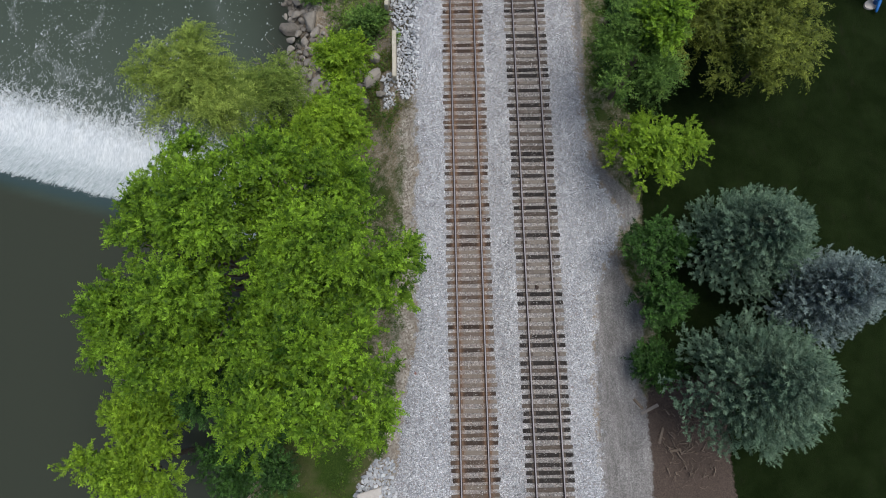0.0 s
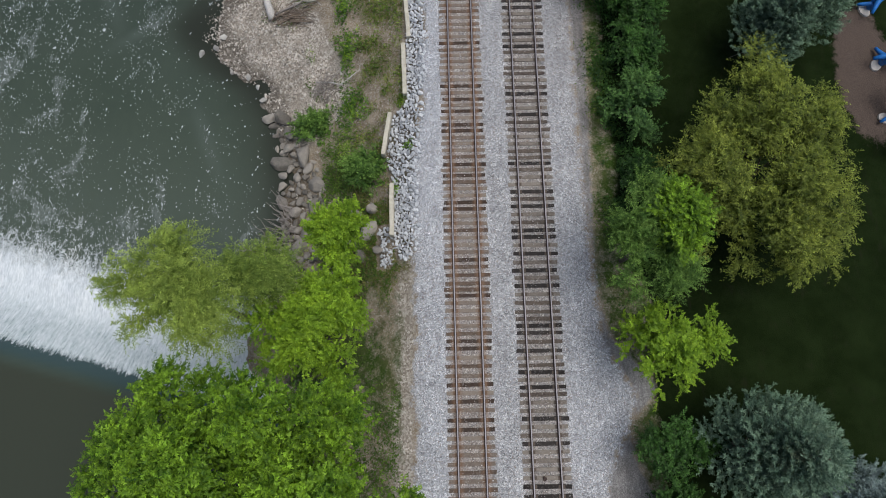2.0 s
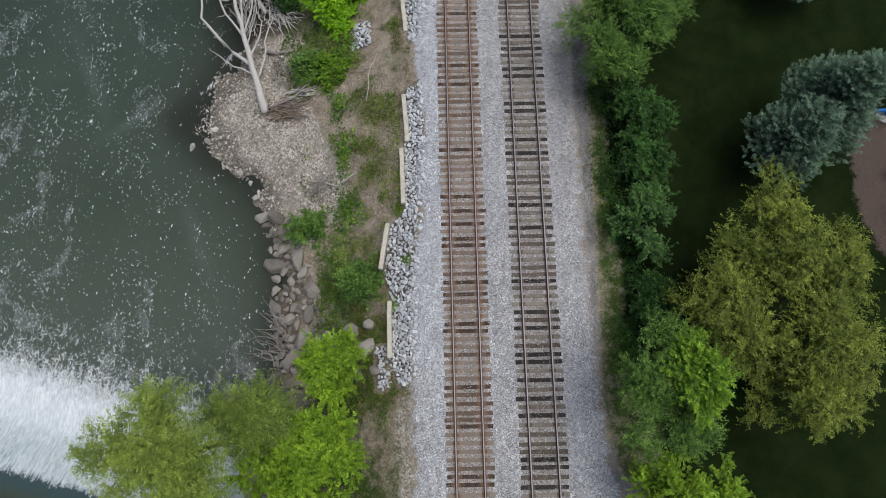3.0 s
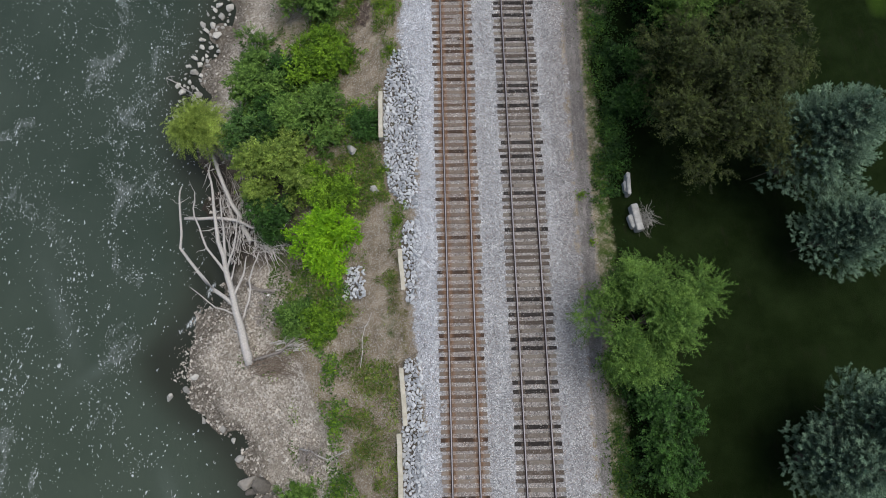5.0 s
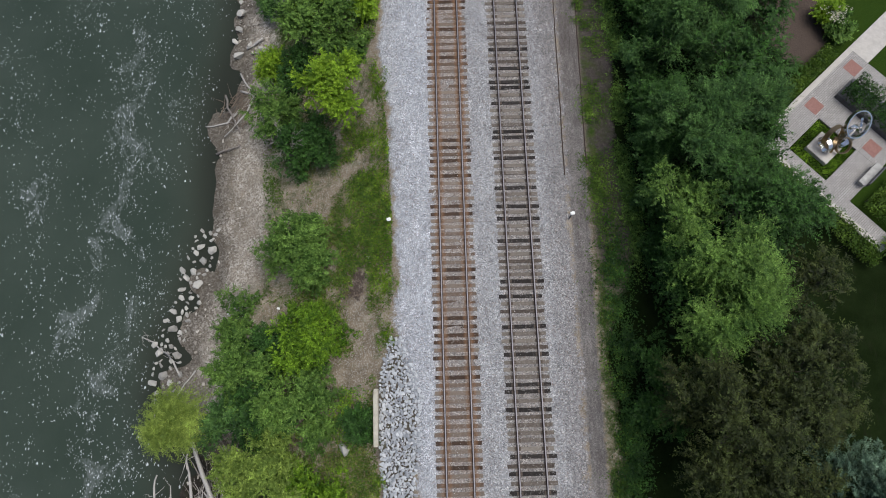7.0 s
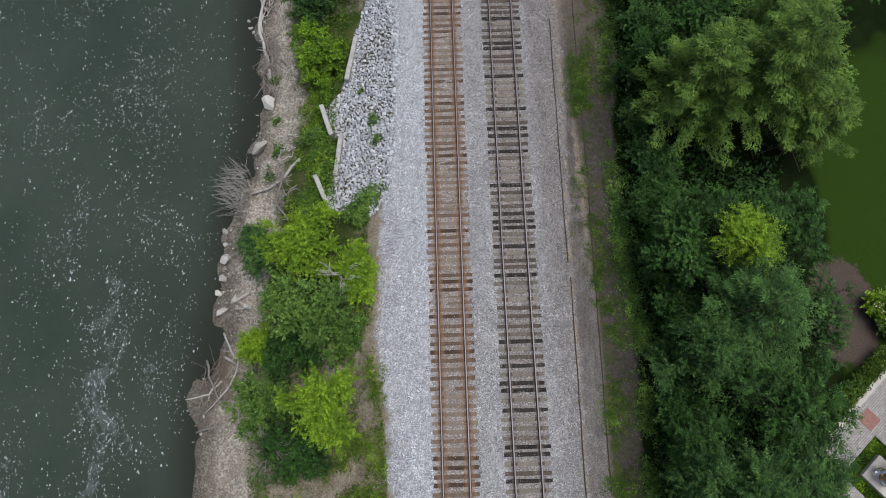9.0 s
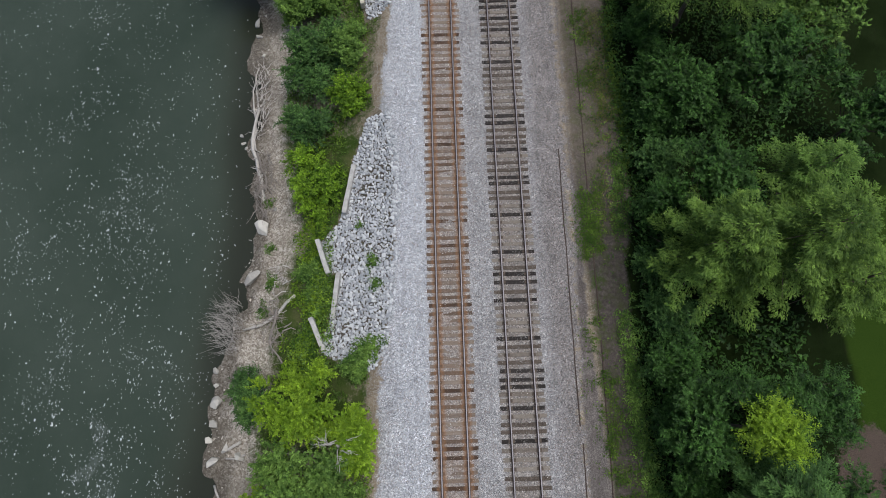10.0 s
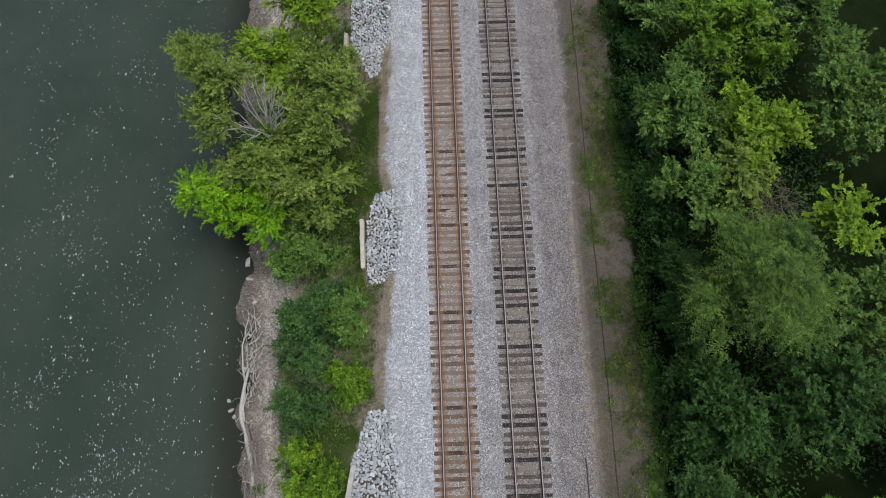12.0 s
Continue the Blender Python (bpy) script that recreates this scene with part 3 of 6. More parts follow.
sand = (step(0.10, 0.16, u) * step(0.34, 0.24, u)) * step(17, 19, Y) * step(64, 58, Y)
z_grass = z_grass * (1 - 0.55 * sand)
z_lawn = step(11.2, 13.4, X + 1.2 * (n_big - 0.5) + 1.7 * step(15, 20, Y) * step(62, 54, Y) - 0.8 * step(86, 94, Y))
z_beach = step(0.50 - 0.16 * step(28, 30, Y) * step(39, 36, Y), 0.75 - 0.2 * step(28, 30, Y) * step(39, 36, Y), u) * step(15, 18, Y) * (1 - 0.40 * step(55, 60, Y) * step(84, 76, Y))
mul = np.exp(-(((X - 26.6) / 2.0) ** 2 + ((Y - 29) / 5.0) ** 2) ** 2) + np.exp(-(((X - 24.6) / 2.2) ** 2 + ((Y - 76.0) / 3.4) ** 2) ** 2)
mul = mul + 0.62 * np.exp(-(((X + 4.6) / 1.7) ** 2 + ((Y - 59.8) / 2.4) ** 2))
mul = mul + step(10.8, 11.8, X) * step(16.0, 15.0, X) * step(2, -1.5, Y) * 1.1
z_rust = np.exp(-((X - 1.65) / 1.15) ** 6) * (0.48 + 0.52 * step(10, 95, Y)) * (0.6 + 0.4 * vnoise(X * 0, Y, 7.0, 31))
z_beach = z_beach * (0.35 + 0.65 * step(26, 29, Y)) * (1 - 0.30 * step(94, 99, Y))
z_beach = np.maximum(z_beach, 0.72 * step(-0.03, 0.02, u) * step(0.19, 0.08, u) * step(21, 16, Y))
z_wet = step(-5.02, -5.40, Z) * step(16, 18, Y)
rip = in_rip(X, Y, 0.05)
z_bed = np.where(rip & ~in_rip(X + 0.45, Y, 0.05) | ~rip, z_bed, z_bed * 0.3)
z_grass = np.where(rip, 0, z_grass)
z_dirt = z_dirt * (1 - 0.2 * step(92, 98, Y))
# bank made darker, in place of pale beach, below the dead branches
dark_bank = step(41.5, 44, Y) * step(53, 49, Y) * step(0.50, 0.60, u) * (X < 0) * step(-24, -18, X)
z_beach = z_beach * (1 - 0.9 * dark_bank)
z_dirt = np.maximum(z_dirt, 0.9 * dark_bank)
# ground below the riprap set dark, so the gaps between stones are dark
z_dirt = np.where(rip & (X < 0), 0.8, z_dirt)
ga = me.attributes.new("grime", "FLOAT", "POINT")
grime = step(2.5, 3.3, X) * (0.08 + 0.26 * step(8, 40, Y) + 0.56 * step(60, 98, Y)) * (0.6 + 0.4 * step(6.4, 8.0, X)) + step(7.0, 8.4, X) * 0.42 * step(20, 48, Y)
ga.data.foreach_set("value", grime.astype(np.float32).ravel())
fresh = np.maximum(step(0.9, 0.2, X) * (0.35 + 0.65 * step(-2.6, -0.9, X)) * (0.62 + 0.38 * step(30, 60, Y)), step(6.8, 7.6, X) * 0.62 * step(34, 14, Y)) * (0.7 + 0.3 * n_big)
fr = me.attributes.new("fresh", "FLOAT", "POINT")
fr.data.foreach_set("value", fresh.astype(np.float32).ravel())
da = me.attributes.new("dirt", "FLOAT", "POINT")
da.data.foreach_set("value", z_dirt.astype(np.float32).ravel())
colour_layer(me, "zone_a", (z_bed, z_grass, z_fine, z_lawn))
colour_layer(me, "zone_b", (z_beach, mul, z_rust, z_wet))
tagged(new("ground", me), "ground of bank soil, ballast, pebbles, weeds and lawn with painted tree shade", "ground", kind="structure")

# ---- river with its weir ----
wx = np.concatenate([[-2500, -800, -300, -150], np.arange(-110, -34, 1.2), np.arange(-34, -5.8, 0.28)])
wy = np.concatenate([np.arange(-10, 34, 0.28), np.arange(34, 136.1, 0.6)])
wy = np.concatenate([(-10 - np.cumsum(SPREAD))[::-1], wy, 136 + np.cumsum(SPREAD)])
X, Y = np.meshgrid(wx, wy)
d = weir_d(X, Y) + (vnoise(X, Y, 2.2, 11) - 0.5) * 0.25
fall = step(0.35, 4.2, d)
Z = POOL_Z - 0.22 * step(-0.3, 0.7, d) + (RIVER_Z - POOL_Z + 0.22) * fall
white = step(0.5, 1.7, d) * step(8.6, 4.8, d)
lace = step(0.6, 2.0, d) * step(19.0, 6.0, d)
rough = np.clip(step(3.0, 5.0, d) * step(13, 6.0, d), 0, 1)
Z = Z + rough * ((vnoise(X, Y, 0.7, 12) - 0.5) * 0.30 + (vnoise(X, Y, 1.6, 13) - 0.5) * 0.35) + (vnoise(X, Y, 2.5, 14) - 0.5) * 0.03 * (d > 5)
foam = 0.55 * lace + 0.58 * white - 0.25 * step(4.0, 8.0, d) * white
# tongues of foam that drift off below the fall
for cx, cy, ang, ln, wd, amt in [(-16.0, 27.5, 0.35, 3.2, 0.55, 0.52), (-26.6, 22.5, -0.7, 1.4, 0.5, 0.50), (-24.5, 40.0, 0.45, 3.0, 0.5, 0.40),
                                 (-21.5, 36.6, -1.0, 2.2, 0.4, 0.42), (-14.2, 20.5, 0.4, 2.2, 0.6, 0.48), (-16.0, 39.4, -0.75, 1.8, 0.35, 0.75), (-14.8, 41.6, -0.35, 1.2, 0.35, 0.7)]:
    a = (X - cx) * math.cos(ang) + (Y - cy) * math.sin(ang)
    b = -(X - cx) * math.sin(ang) + (Y - cy) * math.cos(ang)
    foam = np.maximum(foam, amt * np.exp(-(a / wd) ** 2 - (b / ln) ** 2))
out_shore = along(SHORE, Y) - X
fleck = (0.25 + 0.75 * step(0.5, 4.0, out_shore)) * (1.0 - 0.30 * step(66, 90, Y) - 0.42 * step(92, 118, Y)) * (1 + 0.6 * step(40, 22, Y)) * step(2.5, 4.5, d) * step(0, 1, out_shore)
air = 0.85 * step(3.0, 8.0, d) * step(34, 10, d) * step(0.5, 4.0, out_shore)
me = np_mesh("river", np.stack([X.ravel(), Y.ravel(), Z.ravel()], 1), grid_faces(len(wx), len(wy)), [WATER], True)
fa = me.attributes.new("fall", "FLOAT", "POINT")
fa.data.foreach_set("value", (step(0.2, 0.8, d) * step(5.0, 2.5, d)).astype(np.float32).ravel())
sh = me.attributes.new("shallow", "FLOAT", "POINT")
sh.data.foreach_set("value", (step(2.6, 0.0, out_shore + 1.2 * (vnoise(X, Y, 4.0, 8) - 0.5)) * (d > 8)).astype(np.float32).ravel())
colour_layer(me, "foam", (foam, fleck, air, np.maximum(step(0.3, -0.3, d), 0.75 * step(4.5, 0.3, out_shore) * (d > 8))))
tagged(new("river", me), "dark green river with foam below a low weir", "river", kind="structure")

# ---- railway tracks ----
Y0, Y1 = -14.0, 140.0


def rail_mesh():
    prof = [(-0.07, -0.172), (0.07, -0.172), (0.07, -0.160), (0.012, -0.140), (0.012, -0.045), (0.036, -0.036), (0.036, -0.006), (0.030, 0.0),
            (-0.030, 0.0), (-0.036, -0.006), (-0.036, -0.036), (-0.012, -0.045), (-0.012, -0.140), (-0.07, -0.160)]
    bm = bmesh.new()
    a = [bm.verts.new((x, Y0, z)) for x, z in prof]
    b = [bm.verts.new((x, Y1, z)) for x, z in prof]
    for i in range(len(prof)):
        j = (i + 1) % len(prof)
        f = bm.faces.new((a[i], b[i], b[j], a[j]))
        f.material_index = 1 if prof[i][1] == 0.0 and prof[j][1] == 0.0 else 0
    bm.faces.new(a)
    bm.faces.new(b[::-1])
    bmesh.ops.recalc_face_normals(bm, faces=bm.faces)
    return bm


def tie_mesh(r, mat):
    bm = bmesh.new()
    bmesh.ops.create_cube(bm, size=1.0, matrix=Matrix.Diagonal((2.59, 0.225, 0.18, 1)))
    bmesh.ops.subdivide_edges(bm, edges=[e for e in bm.edges if abs(e.verts[0].co.x - e.verts[1].co.x) > 1], cuts=3)
    for v in bm.verts:
        v.co += Vector((r.normal(0, 0.012), r.normal(0, 0.009), r.normal(0, 0.006)))
    bmesh.ops.bevel(bm, geom=[e for e in bm.edges if e.calc_face_angle(0) > 0.6], offset=0.012, segments=1, affect="EDGES")
    me = bpy.data.meshes.new("tie")
    bm.to_mesh(me)
    bm.free()
    me.materials.append(mat)
    return me


tie_shapes = [[[tie_mesh(rng, m) for _ in range(4)] for m in row] for row in TIES]


bm = bmesh.new()
box(bm, 0, 0, 0, 0.36, 0.19, 0.016)
for dx, dy in ((-0.10, 0.05), (0.10, -0.05), (-0.14, -0.05), (0.14, 0.05)):
    box(bm, dx, dy, 0.012, 0.03, 0.03, 0.02)
plate_mesh = bpy.data.meshes.new("tie_plate")
bm.to_mesh(plate_mesh)
bm.free()
plate_mesh.materials.append(PLATE)
dull_plate_mesh = plate_mesh.copy()
dull_plate_mesh.name = "dull_tie_plate"
dull_plate_mesh.materials[0] = DULL_PLATE


# where black creosoted ties and half-weathered brown ties lie along each track
BLACK_L = [-4.7, -4.2, -2.8, -2.0, -0.2, 2.2, 3.5, 8.3, 8.8, 9.8, 10.7, 12.7, 13.1, 15.7, 17.8, 20.9, 21.3, 23.0, 23.7, 25.9, 26.3, 27.2, 28.0, 28.9, 31.9, 36.3, 37.6, 41.3,
           43.4, 45.8, 48.9, 50.2, 53.8, 54.9, 55.8, 56.2, 56.7, 57.2, 59.6, 60.1, 63.6, 64.1, 66.1, 67.1, 68.0, 68.5, 74.4, 76.5, 78.1, 78.6, 81.8, 86.8, 90.5, 92.1, 97.3, 99.8,
           104.8, 105.4, 108.3, 111.0, 112.0, 113.0, 116.1, 119.6, 123.8]
BROWN_L = [-5.5, -3.8, -2.4, 5.2, 16.4, 16.9, 24.2, 34.2, 35.1, 36.8, 40.1, 48.0, 51.6, 54.3, 61.5, 72.3, 72.9, 73.9, 75.4, 75.9, 79.0, 80.9, 81.4, 82.8, 86.3, 89.5, 91.0, 93.0,
           95.9, 97.8, 99.3, 100.8, 102.3, 102.8, 114.5, 115.1, 121.7]
BLACK_R = [-4.8, -4.4, -4.0, -3.5, -2.6, -2.2, -1.7, -1.3, -0.4, 0.1, 0.6, 1.4, 2.4, 2.9, 4.8, 5.3, 7.5, 8.8, 10.5, 11.3, 12.5, 13.5, 13.9, 16.2, 17.1, 18.1, 19.1, 19.5, 21.0,
           21.9, 23.7, 26.9, 28.3, 31.6, 32.5, 34.4, 34.9, 36.8, 37.3, 38.7, 39.6, 43.8, 46.1, 47.5, 48.5, 49.4, 51.9, 52.9, 53.3, 55.0, 56.6, 58.4, 59.3, 61.8, 63.2, 64.0, 65.2,
           67.2, 68.6, 69.0, 71.0, 72.1, 72.5, 73.5, 74.9, 78.9, 80.7, 81.9, 82.3, 82.8, 84.7, 87.0, 88.1, 88.6, 90.0, 92.4, 94.5, 94.9, 96.8, 98.7, 99.2, 103.2, 104.7, 105.7,
           106.6, 107.5, 108.0, 110.1, 110.6, 113.6, 115.6, 116.1, 118.6, 119.0, 121.3, 121.8, 126.0]
BROWN_R = [-3.1, -0.9, 1.0, 10.1, 13.0, 14.3, 14.7, 15.2, 23.3, 24.5, 25.9, 26.4, 29.7, 30.1, 31.2, 41.7, 42.1, 42.5, 45.7, 48.9, 51.5, 58.9, 67.6, 74.0, 75.8, 76.4, 76.9, 79.4,
           79.8, 83.3, 84.2, 87.5, 89.0, 93.5, 93.9, 95.4, 95.9, 97.3, 97.7, 98.2, 99.8, 102.2, 102.7, 111.0, 111.6, 112.0, 115.0, 120.1, 122.8, 125.3]


def track(cx, label, shapes, black, brown, plate):
    th = tagged(new("railway_track"), label, "railway track", "parallel railway tracks")
    th.location = (cx, 0, 0)
    for s in (-0.753, 0.753):
        ob = part("rail", rail_mesh(), [RUST, STEEL], th, "steel rail with a polished head")
        ob.location = (s, 0, 0)
    # known ties stand fast; the weathered rest fill the gaps between them evenly
    known = sorted([(y, 2) for y in black] + [(y, 1) for y in brown] + [(-7.6, 0), (133.0, 0)])
    rows = []
    for (a, tone), (b, _) in zip(known, known[1:]):
        n = max(1, round((b - a) / 0.45))
        rows.append((a, tone))
        rows += [(a + (b - a) * i / n + rng.normal(0, 0.012), 1 if rng.random() < 0.13 else 0) for i in range(1, n)]
    for y, tone in rows:
        ob = new("tie", shapes[tone][rng.integers(4)])
        ob.parent = th
        shift = rng.normal(0, 0.035)
        ob.location = (shift, y, -0.277 + rng.normal(0, 0.004) + (0.006 if tone == 2 else 0.0))
        ob.rotation_euler = (0, 0, rng.normal(0, 0.006))
        for s in (-0.753, 0.753):
            pl = new("tie_plate", plate)
            pl.parent = ob
            pl.location = (s - shift, 0, 0.098)
    return th


track(1.65, "railway track with rusty steel rails on brown weathered wooden ties", tie_shapes[0], BLACK_L, BROWN_L, plate_mesh)
track(5.65, "railway track with steel rails on partly dark creosoted wooden ties", tie_shapes[1], BLACK_R, BROWN_R, dull_plate_mesh)

# two lengths of old rail left lying in the gravel
for x0, y0, x1, y1, g in [(8.85, 79.6, 9.0, 96.8, 0.0), (8.78, 66.0, 8.95, 78.7, 0.0), (10.2, 66.5, 10.55, 84.5, 0.0), (10.55, 85.2, 11.0, 129.0, 0.0)]:
    bm = bmesh.new()
    n = max(3, int((y1 - y0) / 0.8))
    rings = []
    for t in np.linspace(0, 1, n):
        x, y = x0 + (x1 - x0) * t + rng.normal(0, 0.012), y0 + (y1 - y0) * t
        z = float(height(x, y)) + 0.035 * (float(vnoise(x, y, 1.9, 33)) - 0.5)
        rings.append([bm.verts.new((x + dx, y, z + dz)) for dx, dz in ((-0.06, -0.06), (-0.03, 0.025), (0.03, 0.025), (0.06, -0.06))])
    for p, q in zip(rings, rings[1:]):
        for i in range(4):
            bm.faces.new((p[i], q[i], q[(i + 1) % 4], p[(i + 1) % 4]))
    bm.faces.new(rings[0])
    bm.faces.new(rings[-1][::-1])
    bmesh.ops.recalc_face_normals(bm, faces=bm.faces)
    tagged(part("old_rail", bm, RUST), "old rusted rail half buried in the gravel", "rail", "abandoned rails")


# ---- stones ----
def rock_mesh(name, r, mat, pts=13, flat=0.7):
    bm = bmesh.new()
    for _ in range(pts):
        v = r.normal(0, 1, 3)
        v /= np.linalg.norm(v)
        bm.verts.new(v * (0.42 + 0.12 * r.random()) * np.array([1.0, 0.85, flat]))
    bmesh.ops.convex_hull(bm, input=bm.verts)
    bmesh.ops.delete(bm, geom=[v for v in bm.verts if not v.link_faces], context="VERTS")
    me = bpy.data.meshes.new(name)
    bm.to_mesh(me)
    bm.free()
    me.materials.append(mat)
    return me


def boulder_mesh(name, r, mat):
    """A worn block: a hull of scattered points with its edges rounded off."""
    bm = bmesh.new()
    for _ in range(18):
        v = r.normal(0, 1, 3)
        v /= np.linalg.norm(v)
        bm.verts.new(v * (0.42 + 0.13 * r.random()) * np.array([1.1, 0.85, 0.7]))
    bmesh.ops.convex_hull(bm, input=bm.verts)
    bmesh.ops.delete(bm, geom=[v for v in bm.verts if not v.link_faces], context="VERTS")
    bmesh.ops.bevel(bm, geom=list(bm.edges), offset=0.05, segments=1, affect="EDGES")
    off = Vector(r.random(3) * 50)
    for v in bm.verts:
        v.co *= 1 + 0.10 * noise.noise(v.co * 5 + off)
    me = bpy.data.meshes.new(name)
    bm.to_mesh(me)
    bm.free()
    me.materials.append(mat)
    return me


rip_shapes = [rock_mesh("riprap_stone", rng, RIPRAP) for _ in range(9)]
pale_shapes = [rock_mesh("shore_stone", rng, PALE, 16) for _ in range(6)]
boulder_shapes = [boulder_mesh("boulder", rng, BOULDER) for _ in range(8)]


def turn_any(r):
    return Euler((r.normal(0, 0.35), r.normal(0, 0.35), r.random() * 6.28))


def riprap(inside, x0, x1, y0, y1, count, smin, smax, lift=0.0):
    """A bank of loose limestone; inside(x, y) says where it lies."""
    th = tagged(new("riprap_bank"), "bank of loose pale grey limestone riprap beside the track", "riprap", "riprap banks")
    made, tries = [], 0
    while len(made) < count and tries < count * 60:
        tries += 1
        x, y = x0 + (x1 - x0) * rng.random(), y0 + (y1 - y0) * rng.random()
        s = smin + (smax - smin) * rng.random() ** 1.6
        if not inside(x, y) or any((x - a) ** 2 + (y - b) ** 2 < (0.29 * (s + c)) ** 2 for a, b, c in made):
            continue
        made.append((x, y, s))
        ob = new("stone", rip_shapes[rng.integers(9)])
        ob.parent = th
        ob.location = (x, y, float(height(x, y)) + s * 0.12 + lift)
        ob.rotation_euler = turn_any(rng)
        ob.scale = (s * 1.25, s * 1.1, s * 1.1)
    return th


for rows in RIP:
    q = np.array(rows)
    area = float(np.sum((q[:-1, 2] - q[:-1, 1] + q[1:, 2] - q[1:, 1]) / 2 * np.diff(q[:, 0])))
    share = max(1, math.ceil(area * 30 / 290))
    cuts = np.linspace(q[0, 0], q[-1, 0], share + 1)
    for ya, yb in zip(cuts, cuts[1:]):
        riprap(lambda x, y: np.interp(y, q[:, 0], q[:, 1]) < x < np.interp(y, q[:, 0], q[:, 2]) + 0.25 + 0.9 * (vnoise(x, y, 0.9, 3) - 0.5) * rng.random(),
               q[:, 1].min(), q[:, 2].max() + 0.6, ya, yb, min(295, int(area * 34 / share)), 0.18, 0.36)

# precast planks that hold the stones
for (ax, ay), (bx, by), z in [((-1.9, 42.9), (-1.7, 40.4), -0.75), ((-1.85, 35.9), (-1.65, 32.7), -0.7), ((-2.0, 32.3), (-1.92, 28.7), -0.75), ((-2.85, 27.5), (-3.3, 24.7), -0.85),
                              ((-2.75, 22.8), (-2.75, 19.5), -0.8), ((-3.05, 53.3), (-3.05, 50.1), -0.7), ((-4.4, 96.8), (-5.05, 93.4), -2.0), ((-6.85, 91.8), (-6.1, 89.5), -2.5),
                              ((-5.4, 89.5), (-5.75, 86.5), -2.4), ((-7.2, 86.7), (-6.3, 84.6), -2.7), ((-3.9, 111.8), (-3.8, 108.5), -0.85), ((-5.1, 126.0), (-5.2, 123.0), -1.0)]:
    bm = bmesh.new()
    ln = math.hypot(bx - ax, by - ay)
    box(bm, 0, 0, 0, 0.30 if z < -1.9 else 0.26, ln, 0.9 if z < -1.9 else 0.62, 0, 0.03)
    bmesh.ops.subdivide_edges(bm, edges=[e for e in bm.edges if abs(e.verts[0].co.y - e.verts[1].co.y) > 1], cuts=4)
    for v in bm.verts:
        v.co.x += 0.03 * noise.noise(Vector((0, v.co.y * 1.5 + ax, v.co.z)))
    ob = part("retaining_plank", bm, GREYCON if z < -1.9 else PLANK)
    ob.matrix_world = pose((ax + bx) / 2, (ay + by) / 2, z - 0.18, 0, 0, -math.degrees(math.atan2(bx - ax, by - ay)))
    tagged(ob, "weathered pale grey concrete retaining plank on the bank" if z < -1.9 else "pale weathered concrete retaining plank beside limestone riprap", "retaining wall", "retaining planks")


def stone_at(shapes, name, label, x, y, s, group, sink=0.12, z=None):
    ob = new(name, shapes[rng.integers(len(shapes))])
    zz = float(height(x, y)) if z is None else z
    ob.location = (x, y, zz + s * (0.33 - sink))
    ob.rotation_euler = turn_any(rng)
    ob.scale = (s * 1.15, s, s * 0.95)
    return tagged(ob, label, "stone", group)


# boulders at the foot of the bank below the weir
placed, tries = [], 0
while len(placed) < 105 and tries < 9000:
    tries += 1
    y = 19 + 10.5 * rng.random()
    x = along(SHORE, y) - 0.5 + (4.4 - 0.28 * max(0, y - 19)) * rng.random()
    s = 0.45 + 1.05 * rng.random() ** 1.5
    if all((x - a) ** 2 + (y - b) ** 2 > (0.36 * (s + c)) ** 2 for a, b, c in placed):
        placed.append((x, y, s))
        stone_at(boulder_shapes, "boulder", "rounded brown-grey boulder at the water's edge", x, y, s, "shore boulders")
for x, y, s in [(-4.4, 20.2, 1.5), (-5.2, 21.4, 1.2), (-4.0, 21.6, 1.1), (-5.4, 19.8, 1.3), (-3.7, 18.9, 0.8), (-4.9, 18.7, 1.0)]:
    stone_at(boulder_shapes, "boulder", "large rounded brown-grey boulder below the retaining planks", x, y, s, "bank boulders")
# pale stones strewn in the shallows
placed, tries = [], 0
while len(placed) < 75 and tries < 9000:
    tries += 1
    y = 53.5 + 11.0 * rng.random()
    x = along(SHORE, y) - 1.3 + 1.9 * rng.random()
    s = 0.27 + 0.45 * rng.random() ** 1.6
    if all((x - a) ** 2 + (y - b) ** 2 > (0.5 * (s + c)) ** 2 for a, b, c in placed):
        placed.append((x, y, s))
        stone_at(pale_shapes, "shore_stone", "pale stone in the shallow water", x, y, s, "stones in the shallows", z=max(-5.55, float(height(x, y))))
for x, y, s in [(-16.9, 34.6, 0.62), (-15.9, 35.1, 0.6), (-15.4, 35.9, 0.55), (-14.7, 33.2, 0.5), (-13.4, 32.6, 0.55), (-12.7, 31.9, 0.5), (-12.2, 30.8, 0.6), (-13.8, 81.7, 0.95), (-13.9, 80.3, 0.7),
                (-14.2, 79.3, 0.6), (-13.7, 78.0, 0.95), (-12.0, 78.3, 0.95), (-13.0, 78.9, 0.6), (-11.8, 90.0, 1.35), (-11.3, 93.6, 1.2), (-13.1, 100.3, 0.4), (-13.3, 100.9, 0.35),
                (-12.9, 99.9, 0.3), (-12.5, 110.5, 0.8), (-12.3, 109.2, 0.5), (-13.9, 82.8, 0.4), (-5.1, 50.0, 0.9), (-3.5, 47.0, 0.65), (-10.4, 94.9, 0.35), (-14.0, 83.8, 0.5),
                (-11.9, 107.5, 0.35), (-12.2, 105.3, 0.35), (-11.8, 112.8, 0.4)]:
    stone_at(pale_shapes, "shore_stone", "pale angular rock on the river bank", x, y, s, "pale bank rocks", z=max(-5.55, float(height(x, y))))


def strewn(name, label, n, place, smin, smax, mat, r):
    """Loose small stones as one mesh."""
    base = []
    for _ in range(5):
        bm = bmesh.new()
